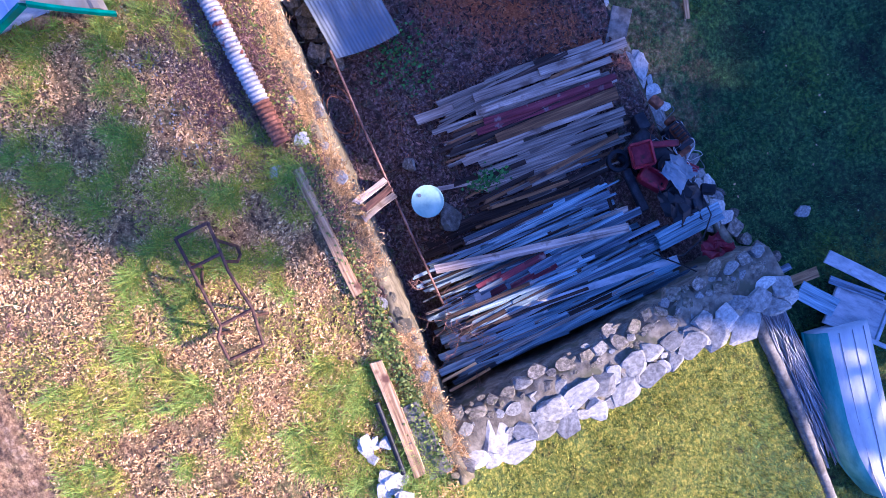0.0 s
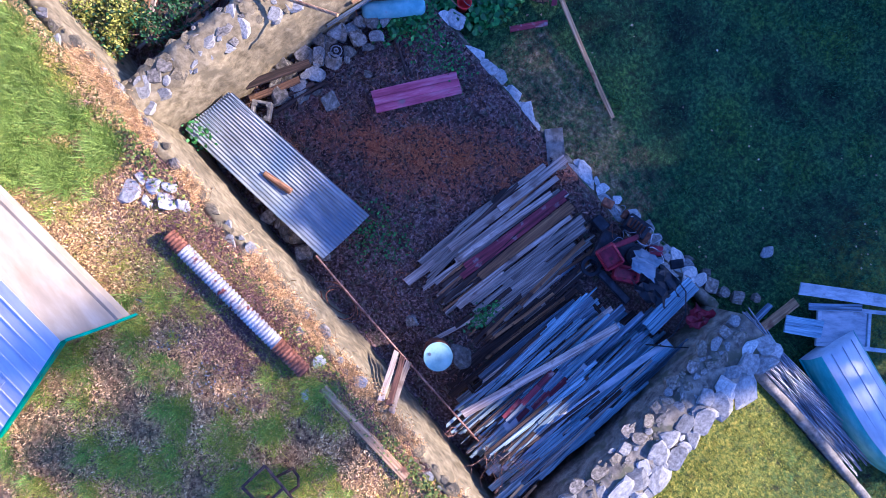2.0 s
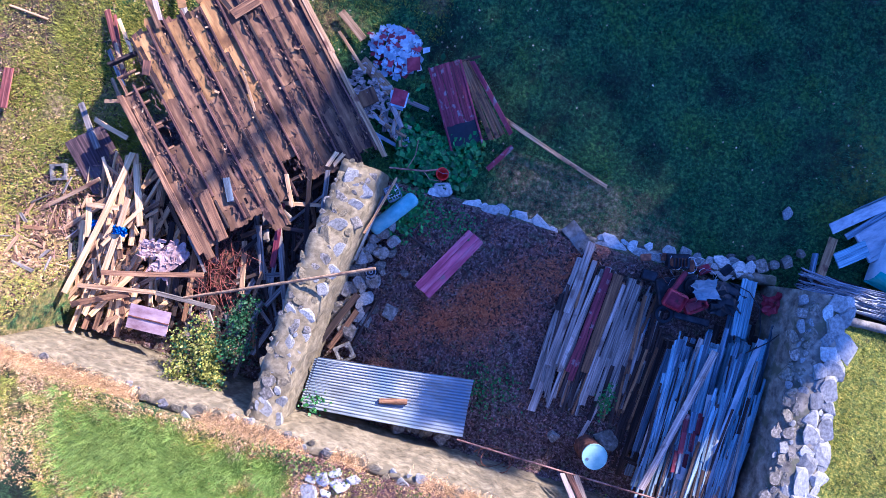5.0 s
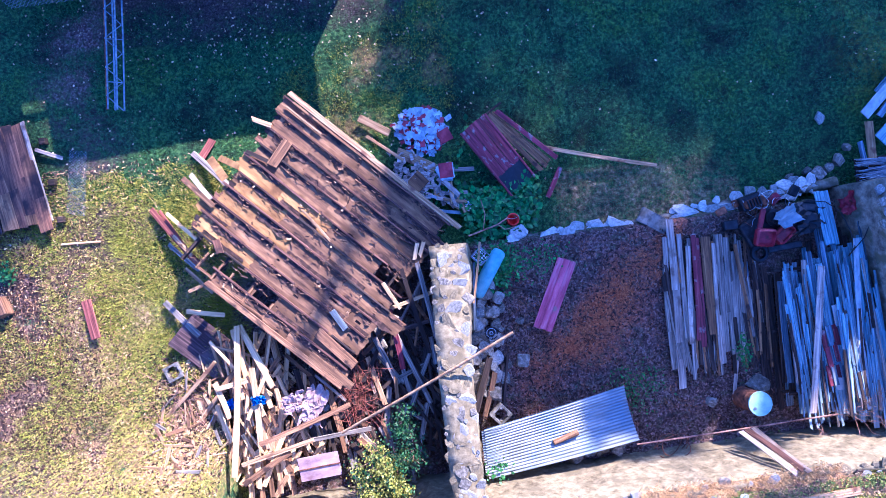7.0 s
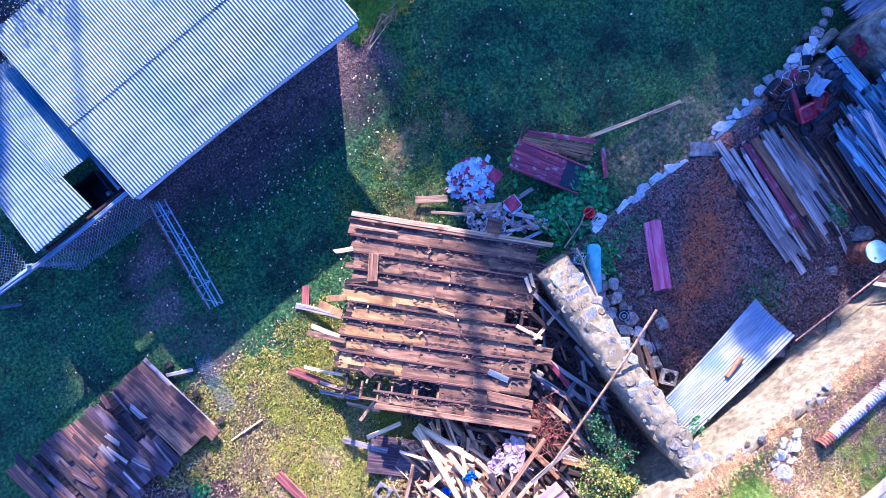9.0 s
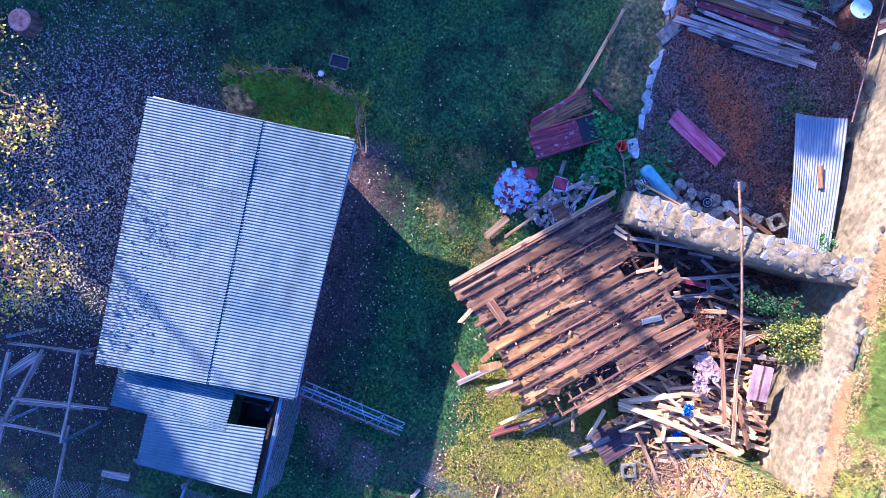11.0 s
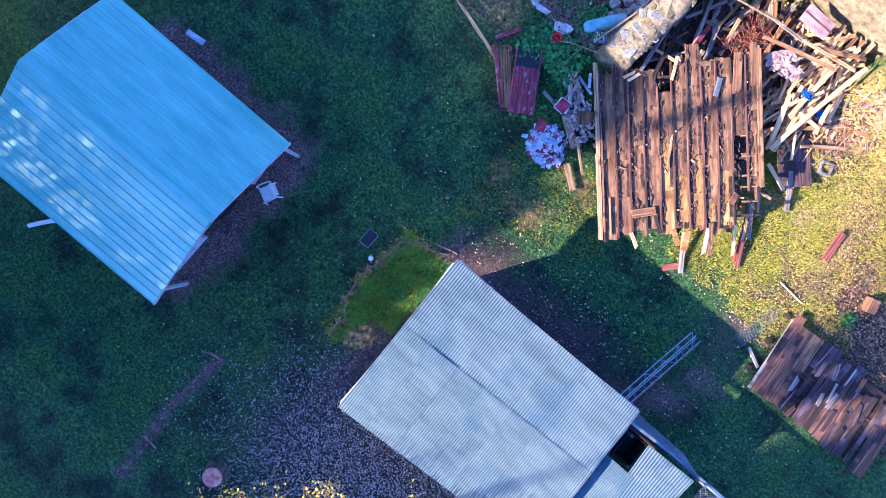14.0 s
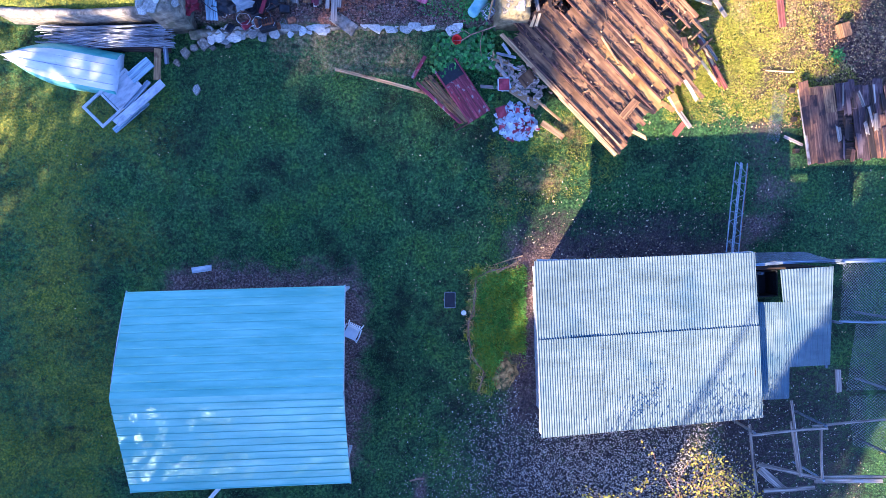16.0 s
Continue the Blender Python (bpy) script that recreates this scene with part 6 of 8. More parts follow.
    slab("scrap_box", (x, y, 0.45 + 0.1 * (i % 2)), (k * 1.4, k, k * 0.8), 20 * i, ("dark_metal", "rust", "red_metal", "dark_metal", "zinc")[i], ("dark metal box on the scrap heap", "rusty metal box on the scrap heap", "red metal box on the scrap heap", "dark metal casing on the scrap heap", "dull zinc can on the scrap heap")[i], "scrap", (8, 12), 0.02)
fan = thing("wheel_hub", pose(2.31, 9.28, 0.52, 8, 5, 0), "rusted round hub with concentric rings on the stones", "hub")
for i, q in enumerate((0.17, 0.13, 0.09, 0.05)):
    bm = bmesh.new()
    add_ring(bm, (0, 0, 0), q - 0.018, q, -0.03, 0.02 + 0.012 * i, 24)
    part("ring", bm, M["steel" if i % 2 else "dark_metal"], fan)
bm = bmesh.new()
bmesh.ops.create_cone(bm, cap_ends=True, segments=20, radius1=0.16, radius2=0.15, depth=0.03, matrix=Matrix.Translation((0, 0, -0.02)))
part("disc", bm, M["dark_metal"], fan)

# ---- lawn beside the yard ----
board((0.33, 4.61, 0.35), (-2.75, 5.44, 0.07), 0.1, 0.05, "wood_tan", "long slim pole of tan timber on the lawn", "pole")
board((-0.14, 5.18, 0.06), (0.3, 5.93, 0.06), 0.13, 0.04, "wood_red", "short red-painted board on the lawn", "board")
wagon = thing("red_wagon_box", pose(1.33, 4.55, 0.42, 0, 6, 123), "broken wagon box of red and grey boards on the grass", "wagon box")
for i in range(6):
    ob = part_me("floor_board", plank_mesh("floor_board", 1.5, 0.125, 0.03, M["wood_red"], 900 + i, 0.004, 0.02), wagon)
    ob.matrix_basis = Matrix.Translation((-0.3, -0.58 + 0.13 * i, 0.0))
for i, (y, z, mt) in enumerate(((0.28, 0.02, "wood_brown"), (0.4, 0.05, "wood_brown"), (0.52, 0.02, "wood_brown"), (0.66, 0.1, "wood_red"))):
    ob = part_me("side_board", plank_mesh("side_board", 2.0, 0.12, 0.03, M[mt], 920 + i, 0.006, 0.05), wagon)
    ob.matrix_basis = Matrix.Translation((0.05, y, z)) @ Matrix.Rotation(0.12 + 0.04 * i, 4, "Z") @ Matrix.Rotation(0.35, 4, "X")
for x in (-1.0, 0.45, 1.0):
    ob = part_me("cross_bar", plank_mesh("cross_bar", 1.35, 0.06, 0.06, M["wood_dark"], 930 + int(x * 9), 0.004, 0.02), wagon)
    ob.matrix_basis = Matrix.Translation((x, 0, -0.08)) @ Matrix.Rotation(math.pi / 2, 4, "Z")
for y in (-0.64, 0.16):
    ob = part_me("rail", plank_mesh("rail", 2.1, 0.05, 0.16, M["wood_red"], 940 + int(y * 9), 0.004, 0.03), wagon)
    ob.matrix_basis = Matrix.Translation((0.0, y, -0.1))
# Black plate at deck level paints the shaded inside of the box.
bm = bmesh.new()
add_box(bm, (0.72, -0.25, 0.01), (0.56, 0.76, 0.02))
part("inner_floor", bm, M["black_plastic"], wagon)
for x in (-0.8, 0.8):
    for y in (-0.55, 0.55):
        bm = bmesh.new()
        add_box(bm, (x, y, -0.25), (0.1, 0.1, 0.34), bevel=0.008)
        part("support", bm, M["wood_dark"], wagon)


def mound(cx, cy, q, h, r):
    a, d = r.uniform(0, 6.28), q * math.sqrt(r.random())
    return (cx + d * math.cos(a), cy + d * math.sin(a), gz(cx, cy) + h * (1 - (d / q) ** 2) + r.uniform(0, 0.05))


def shingle_heap(name, n, cx, cy, q, h, seed, label):
    """Broken flat shingles thrown on a heap: thin slabs of uneven outline, joined."""
    w = random.Random(seed)
    vs, fs, mi = [], [], []
    for i in range(n):
        x, y, z = mound(cx, cy, q * (0.75 + 0.35 * noise.noise(Vector((i * 0.7, 2, 1)))), h, w)
        l, b = w.uniform(0.1, 0.26), w.uniform(0.08, 0.18)
        m = pose(x + w.uniform(-0.1, 0.1), y, z, w.gauss(0, 9), w.gauss(0, 9), w.uniform(0, 360))
        ring = [(-l / 2 * w.uniform(0.7, 1.05), -b / 2), (l / 2 * w.uniform(0.7, 1.05), -b / 2 * w.uniform(0.6, 1)), (l / 2, b / 2 * w.uniform(0.7, 1)), (-l / 2 * w.uniform(0.5, 1), b / 2)]
        o = len(vs)
        vs += [m @ Vector((u, v, zz)) for zz in (0.0, 0.012) for u, v in ring]
        fs += [(o + 3, o + 2, o + 1, o), (o + 4, o + 5, o + 6, o + 7)] + [(o + k, o + (k + 1) % 4, o + 4 + (k + 1) % 4, o + 4 + k) for k in range(4)]
        mi += [1 if w.random() < 0.2 else 0] * 6
    me = mesh_from(name, vs, fs, [M["shingle_pale"], M["shingle_red"]])
    me.polygons.foreach_set("material_index", mi)
    return tagged(new(name, me), label, "rubble", kind="stuff")


shingle_heap("broken_shingles", 260, 3.42, 3.72, 0.85, 0.2, 91, "heap of broken pale and red shingles on the grass")
slab("red_tile", (2.85, 4.0, 0.4), (0.34, 0.36, 0.02), 20, "shingle_red", "square red sheet leaning on the shingle heap", "sheet", (12, 8))
r = random.Random(95)
for i in range(7):
    slab("shingle", (2.95 + r.uniform(-0.05, 0.05), 4.95 + r.uniform(-0.05, 0.05), 0.3 + 0.025 * i), (0.36, 0.4, 0.02), 10 + r.uniform(-14, 14), "shingle_pale" if i != 6 else "shingle_red", "flat shingle of a small neat stack", "shingle")
board((4.15, 4.25, 0.2), (3.21, 4.82, 0.24), 0.27, 0.03, "wood_tan", "wide tan plank beside the collapsed roof", "plank")
board((5.05, 3.2, 0.12), (4.3, 3.7, 0.12), 0.2, 0.03, "wood_tan", "tan plank lying beside the collapsed roof", "plank")
board((4.9, 3.75, 0.3), (4.0, 4.5, 0.25), 0.08, 0.04, "wood_tan", "thin tan lath beside the collapsed roof", "lath")
slab("bark_panel", (3.75, 5.15, 0.32), (0.55, 0.42, 0.03), 40, "tar", "scrap of brown roof boarding by the roof edge", "panel", (6, 4))
for i in range(22):
    x, y = 2.85 + r.gauss(0, 0.22), 5.65 + r.gauss(0, 0.3)
    an, l = r.gauss(2.3, 0.5), r.uniform(0.3, 0.8)
    d = Vector((math.cos(an), math.sin(an))) * l / 2
    z = 0.12 + 0.3 * max(0, 1 - abs(x - 2.85) * 2) * r.random()
    board((x - d.x, y - d.y, z), (x + d.x, y + d.y, z + r.uniform(-0.05, 0.08)), r.uniform(0.07, 0.13), 0.025, r.choice(("wood_drift", "shingle_pale", "wood_tan", "wood_drift")), "short pale board in the heap by the roof end", "board", "short boards by the roof end")
shards("roof_scraps", 150, lambda q: (3.75 + q.gauss(0, 0.3), 5.0 + q.gauss(0, 0.3), 0.2 + 0.1 * q.random()), 0.16, "wood_drift", 97, None, 0.2, "torn pale scraps of roof boarding on the ground")

# white chair
chair = thing("plastic_chair", pose(-2.2, -3.45, 0, 0, 0, -25), "white moulded plastic garden chair on worn grass", "chair")
bm = bmesh.new()
add_box(bm, (0, 0, 0.42), (0.44, 0.42, 0.025), bevel=0.01)
part("seat", bm, M["white_plastic"], chair)
for i in range(6):
    ob = part_me("back_slat", plank_mesh("back_slat", 0.42, 0.045, 0.015, M["white_plastic"], 960 + i, 0, 0), chair)
    ob.matrix_basis = Matrix.Translation((-0.165 + 0.066 * i, 0.26, 0.62)) @ Matrix.Rotation(radians(-78), 4, "X") @ Matrix.Rotation(math.pi / 2, 4, "Z")
for nm, pts in (("back_frame", [(-0.22, 0.2, 0.43), (-0.22, 0.29, 0.8), (-0.12, 0.31, 0.86), (0.12, 0.31, 0.86), (0.22, 0.29, 0.8), (0.22, 0.2, 0.43)]), ("arm", [(-0.27, 0.26, 0.66), (-0.29, 0, 0.66), (-0.28, -0.2, 0.62), (-0.26, -0.22, 0.4)]), ("arm", [(0.27, 0.26, 0.66), (0.29, 0, 0.66), (0.28, -0.2, 0.62), (0.26, -0.22, 0.4)]), ("leg", [(-0.24, -0.2, 0.42), (-0.28, -0.26, 0)]), ("leg", [(0.24, -0.2, 0.42), (0.28, -0.26, 0)]), ("leg", [(-0.22, 0.2, 0.42), (-0.26, 0.3, 0)]), ("leg", [(0.22, 0.2, 0.42), (0.26, 0.3, 0)])):
    o = tube(nm, pts, 0.022, M["white_plastic"])
    o.parent = chair

tray = thing("black_tray", pose(1.14, -2.4, 0, 0, 0, 0), "shallow black plastic tray with a pale rim on the lawn", "tray")
bm = bmesh.new()
add_box(bm, (0, 0, 0.06), (0.34, 0.52, 0.02))
part("base", bm, M["black_plastic"], tray)
for c, s in (((0, 0.265, 0.09), (0.38, 0.02, 0.1)), ((0, -0.265, 0.09), (0.38, 0.02, 0.1)), ((0.18, 0, 0.09), (0.02, 0.51, 0.1)), ((-0.18, 0, 0.09), (0.02, 0.51, 0.1))):
    bm = bmesh.new()
    add_box(bm, c, s, bevel=0.004)
    part("rim", bm, M["steel"], tray)
bm = bmesh.new()
bmesh.ops.create_uvsphere(bm, u_segments=20, v_segments=12, radius=0.09)
ball = new("ball", bm_mesh("ball", bm, M["white_plastic"], True))
ball.location = (1.62, -2.85, 0.07)
tagged(ball, "small white ball lying on the lawn", "ball")

# lattice mast beside the barn
mast = thing("lattice_mast", Matrix.Translation((11, 0.8, 0.4)), "rusty grey lattice mast resting against the barn", "mast")
e0, e1 = Vector((10.62, -0.75, 0.95)), Vector((11.2, 2.32, 0.4))
sd = Vector((0.21, -0.04, 0))
for k, (f, dz, mt) in enumerate(((-1, 0, "steel"), (-0.45, 0.12, "steel"), (0.1, 0.0, "steel"), (0.6, 0.14, "steel"), (1, 0.03, "rust"))):
    o = tube("rail", [e0 + sd * f + Vector((0, 0, dz)), e0.lerp(e1, 0.5) + sd * f * 1.02 + Vector((0, 0, dz - 0.02)), e1 + sd * f + Vector((0, 0, dz))], 0.022, M[mt], mast)
for k in range(9):
    p, q = e0.lerp(e1, k / 9), e0.lerp(e1, (k + 1) / 9)
    s = -1 if k % 2 else 1
    tube("brace", [p + sd * s + Vector((0, 0, 0.03)), q - sd * s + Vector((0, 0, 0.05))], 0.012, M["steel"], mast)
    if k % 3 == 1:
        tube("strut", [p - sd + Vector((0, 0, 0.02)), p + sd + Vector((0, 0, 0.02))], 0.016, M["steel"], mast)

# fallen plank floor at the edge of the lawn
floor2 = thing("fallen_planking", Matrix.Translation((15, 3.8, 0.2)), "rotting fallen plank platform with gaps and lifted boards", "planking")
r = random.Random(101)
x = 13.42
while x < 18.2:
    f = (x - 13.42) / 4.6
    w = r.uniform(0.26, 0.4) if f < 0.25 else r.uniform(0.14, 0.28)
    y0, y1 = 2.38 + 0.2 * f + r.uniform(-0.04, 0.1), 5.02 + 0.35 * f - (0.5 if f > 0.6 else 0) + r.uniform(-0.18, 0.12)
    yy = [y0]
    while yy[-1] < y1 - 1.1:
        yy.append(yy[-1] + r.uniform(0.7, 2.0))
    yy.append(y1)
    for a, b in zip(yy, yy[1:]):
        if b - a < 0.15 or (0.22 < f < 0.36 and a < 3.2) or (f > 0.2 and r.random() < 0.1):
            continue
        mt = r.choice(("wood_patchy", "wood_patchy", "wood_brown") if f < 0.25 else ("wood_rotten", "wood_rotten", "wood_dark", "wood_rotten", "wood_patchy"))
        xa, xb = x + 0.4 - 0.15 * (a - 2.3), x + 0.4 - 0.15 * (b - 2.3)
        lift = 0.015 if f < 0.25 else 0.035
        board((xa, a, 0.28 + r.uniform(-0.02, lift)), (xb + r.uniform(-0.015, 0.015), b - 0.01, 0.28 + r.uniform(-0.02, lift)), w, 0.03, mt, parent=floor2, name="plank", ragged=0.08)
    x += w * r.uniform(0.86, 0.98)
for k in range(34):
    x, y = r.uniform(14.6, 18.0), r.uniform(2.5, 4.9)
    an, l = r.gauss(1.72, 0.14), r.uniform(0.25, 0.9)
    board((x - math.cos(an) * l / 2, y - math.sin(an) * l / 2, 0.33), (x + math.cos(an) * l / 2, y + math.sin(an) * l / 2, 0.33 + r.uniform(0, 0.06)), r.uniform(0.05, 0.16), 0.02, r.choice(("wood_dark", "wood_rotten", "wood_ash", "wood_patchy")), parent=floor2, name="splinter", ragged=0.1)
# Dark sheet added below the planks to paint the shade in their gaps.
bm = bmesh.new()
for k in range(4):
    add_box(bm, (15.9 - 0.08 * k, 2.85 + 0.62 * k, 0.215), (3.7, 0.6, 0.02), 0.06)
ob = part("underfloor", bm, M["wood_dark"], floor2, "dark sheet added to blacken the gaps between planks")
ob.matrix_parent_inverse = floor2.matrix_world.inverted()
for y in (2.7, 3.8, 4.8):
    board((13.75 - 0.15 * (y - 2.4), y, 0.14), (17.9, y + 0.4, 0.14), 0.08, 0.12, "wood_dark", parent=floor2, name="joist")
    for xx in (13.6, 15.4, 17.2):
        bm = bmesh.new()
        add_box(bm, (xx - 0.1 * y, y + 0.1, 0.06), (0.16, 0.16, 0.2), bevel=0.01)
        ob = part("bearer", bm, M["wood_dark"], floor2)
        ob.matrix_parent_inverse = floor2.matrix_world.inverted()
board((13.66, 2.3, 0.3), (13.3, 4.9, 0.2), 0.1, 0.04, "wood_drift", "pale edge board beside the fallen planking", "board")
board((12.9, 3.3, 0.07), (13.55, 3.0, 0.1), 0.1, 0.03, "wood_drift", "short pale board on the lawn", "board")
board((12.2, 5.6, 0.05), (13.22, 5.55, 0.06), 0.05, 0.03, "wood_fresh", "thin blond stick on the worn track", "stick")
slab("rusty_panel", (12.66, 7.6, 0.14), (0.28, 1.05, 0.03), 10, "wood_rust", "faded reddish metal strip on dry grass", "strip", (4, 10))
slab("wooden_block", (14.9, 7.0, 0.16), (0.36, 0.5, 0.3), 20, "wood_brown", "sawn brown block of wood on dry grass", "block", (5, 4), 0.02)

# strip of wire mesh flattened on the worn grass
mesh_strip = thing("wire_mesh", Matrix.Translation((12.6, 4.3, 0)), "flattened strip of pale wire mesh on the worn grass", "wire mesh")
netting(((12.25, 3.2, 0.07), (12.7, 3.1, 0.07), (12.98, 4.75, 0.07), (12.5, 4.9, 0.08)), 0.07, mesh_strip, -0.02, 0.0025)

# boat, bars and frames by the concrete wall
boat = thing("rowing_boat", along((-9.75, 5.12, 0.08), (-13.3, 5.75, 0.08), -0.2), "upturned white and aqua rowing boat on the grass", "boat")
st = []
bm = bmesh.new()
for i in range(15):
    f = i / 14
    x = -1.8 + 3.6 * f
    hw = 0.68 * (1 - max(0, (f - 0.45) / 0.55) ** 2.2) + 0.01
    hh = 0.55 + 0.06 * f
    prof = [(-1.0, 0.02), (-1.02, 0.16), (-0.93, 0.34), (-0.72, 0.47), (-0.4, 0.53), (0, 0.55), (0.4, 0.53), (0.72, 0.47), (0.93, 0.34), (1.02, 0.16), (1.0, 0.02)]
    st.append([bm.verts.new((x + 0.12 * f * f * (0.6 - z), y * hw, z / 0.55 * hh)) for y, z in prof])
for p, q in zip(st, st[1:]):
    for j in range(10):
        fc = bm.faces.new((p[j], p[j + 1], q[j + 1], q[j]))
        fc.material_index = 1 if j in (0, 1, 2, 7, 8, 9) else 0
bm.faces.new(st[0])
me = bm_mesh("hull", bm, M["boat_white"], True)
me.materials.append(M["aqua_paint"])
hull = part_me("hull", me, boat)
for y in (-0.3, 0.0, 0.3):
    o = tube("keel_strip", [(-1.75, y, 0.535 if y else 0.56), (0, y, 0.545 if y else 0.585), (1.2, y * 0.75, 0.56 if y else 0.61), (1.7, y * 0.4, 0.57)], 0.009, M["steel"])
    o.parent = hull
for s in (-1, 1):
    o = tube("gunwale", [(-1.8 + 3.6 * k / 14, s * (0.68 * (1 - max(0, (k / 14 - 0.45) / 0.55) ** 2.2) + 0.02), 0.04) for k in range(15)], 0.028, M["aqua_paint"])
    o.parent = boat
r = random.Random(111)
bars = thing("steel_bars", Matrix.Translation((-10, 6.3, 0.3)), "loose heap of long thin grey steel bars", "steel bars")
for i in range(90):
    y0, y1 = r.uniform(5.95, 6.72), r.uniform(5.85, 6.7)
    x0, x1 = -7.9 - r.random() ** 2 * 0.8, -11.6 - r.uniform(0, 0.9)
    z = 0.3 + 0.35 * (max(y0, y1) - 5.9) * r.random() + 0.1 * r.random()
    tube("bar", [(x0, y0, z + 0.05), ((x0 + x1) / 2, (y0 + y1) / 2 + r.uniform(-0.06, 0.06), z), (x1, y1, z - 0.15)], 0.011, M["steel"], bars, 1)
bm = bmesh.new()
add_box(bm, (-9.9, 6.3, 0.12), (3.4, 0.7, 0.22))
ob = part("bearer", bm, M["wood_dark"], bars)
ob.matrix_parent_inverse = bars.matrix_world.inverted()
frame1 = thing("window_frame", pose(-9.95, 4.35, 0.32, 4, 3, 44), "weathered white wooden window frame on the junk pile", "window frame")
for c, s in (((0, 0.42, 0), (1.9, 0.09, 0.07)), ((0, -0.42, 0), (1.9, 0.09, 0.07)), ((-0.9, 0, 0), (0.09, 0.76, 0.07)), ((-0.2, 0, 0), (0.07, 0.76, 0.06)), ((0.9, 0, 0), (0.09, 0.76, 0.07))):
    bm = bmesh.new()
    add_box(bm, c, s, bevel=0.008)
    part("frame_bar", bm, M["white_paint"], frame1)
bm = bmesh.new()
add_box(bm, (0.35, 0, -0.01), (1.0, 0.74, 0.02))
part("panel", bm, M["white_paint"], frame1)
for p0, p1, w, mt, z in (((-9.85, 3.5), (-8.3, 4.85), 0.28, "white_paint", 0.42), ((-10.0, 3.3), (-8.9, 4.25), 0.2, "wood_blue", 0.2), ((-9.4, 5.0), (-8.75, 5.55), 0.4, "wood_blue", 0.3), ((-8.6, 5.0), (-8.55, 6.0), 0.22, "wood_tan", 0.2), ((-9.6, 4.0), (-8.8, 4.9), 0.16, "wood_grey", 0.3), ((-8.25, 5.5), (-8.3, 6.2), 0.14, "wood_grey", 0.25)):
    board((*p0, z), (*p1, z + 0.03), w, 0.04, mt, "pale salvaged board by the upturned boat", "board", "salvaged boards")
for x, y, k in ((-7.7, 5.9, 0.3), (-7.4, 6.1, 0.25), (-7.1, 6.2, 0.35), (-6.8, 6.1, 0.2), (-8.0, 5.6, 0.2), (-6.3, 6.2, 0.18)):
    stone((x, y, 0.1), (k, k * 0.9, k * 0.7), "stone", None, label="grey stone fallen outside the wall corner", group="fallen stones outside")
stone((-7.35, 4.7, 0.08), (0.22, 0.26, 0.12), "stone_pale", None, label="single pale stone on the lawn", category="stone")

# bits beside the sheds
board((-7.55, -1.35, 0.15), (-6.9, -1.25, 0.2), 0.2, 0.08, "white_paint", "white painted block of timber behind the shed", "timber")
pipe = tube("downpipe", [(-6.6, -8.6, 0.5), (-6.9, -8.95, 0.35), (-7.25, -9.4, 0.2)], 0.07, M["white_plastic"])
tagged(pipe, "white plastic downpipe end beyond the shed", "pipe")
stump = thing("tree_stump", pose(2.56, -11.6, 0), "freshly cut pinkish tree stump in leaf litter", "stump")
bm = bmesh.new()
bmesh.ops.create_cone(bm, cap_ends=True, segments=18, radius1=0.42, radius2=0.34, depth=0.4, matrix=Matrix.Translation((0, 0, 0.15)))
for v in bm.verts:
    v.co.x *= 1 + 0.12 * math.sin(5 * math.atan2(v.co.y, v.co.x))
part("trunk", bm, M["bark"], stump)
bm = bmesh.new()
bmesh.ops.create_cone(bm, cap_ends=True, segments=18, radius1=0.33, radius2=0.32, depth=0.02, matrix=Matrix.Translation((0, 0, 0.362)))
part("cut_face", bm, M["cut_wood"], stump, "pale pink cut face")

# ---- terrace ----
board((-3.0, 13.56, 2.9), (-5.2, 13.46, 2.92), 0.17, 0.05, "wood_tan", "long tan plank lying at the terrace edge", "plank")
board((-6.28, 13.63, 2.92), (-8.24, 13.69, 2.92), 0.2, 0.07, "wood_tan", "thick tan plank lying at the terrace edge", "plank")
slab("concrete_slab", (-7.75, 13.42, 2.9), (1.25, 0.38, 0.08), 3, "concrete", "smooth pale slab at the terrace corner", "slab")
pp = tube("steel_pipe", [(-6.88, 13.86, 2.98), (-8.1, 13.92, 2.96)], 0.045, M["dark_metal"])
tagged(pp, "dark steel pipe beside the plank", "pipe")
r = random.Random(121)
for i in range(16):
    x, y = -7.4 - r.random() * 1.1, 14.1 + r.uniform(-0.2, 0.25)
    k = r.uniform(0.1, 0.36)
    stone((x, y, gz(x, y) + k * 0.2), (k * 0.8, k * 0.7, k * 0.5), "stone_lime", None, label="white lime-washed stone in a small heap", group="white stones", r=r)
for x, y, k in ((1.9, 13.95, 0.42), (1.75, 13.5, 0.3), (1.35, 13.5, 0.32), (1.1, 13.35, 0.26), (1.6, 13.8, 0.2), (1.5, 13.3, 0.22), (2.0, 13.6, 0.18), (-2.6, 13.3, 0.25), (-2.9, 13.9, 0.2)):
    stone((x, y, gz(x, y) + 0.03), (k, k * 0.8, 0.07), "stone_lime", None, label="flat pale stone on the dry terrace", group="flat stones", r=r)
cul = thing("corrugated_pipe", along((0.85, 13.86, 3.0), (-2.56, 13.6, 3.0)), "galvanised corrugated pipe with rusty red ends", "pipe")
for x0, x1, mt in ((-1.72, -1.35, "rust"), (-1.35, 1.0, "pipe_zinc"), (1.0, 1.72, "rust")):
    bm = bmesh.new()
    n = int((x1 - x0) / 0.018)
    prev = None
    for i in range(n + 1):
        x = x0 + (x1 - x0) * i / n
        q = 0.135 + 0.014 * math.sin(x * 2 * math.pi / 0.075)
        cur = [bm.verts.new((x + 0.02 * math.sin(a * math.pi / 7), q * math.cos(a * math.pi / 7), q * math.sin(a * math.pi / 7))) for a in range(14)]
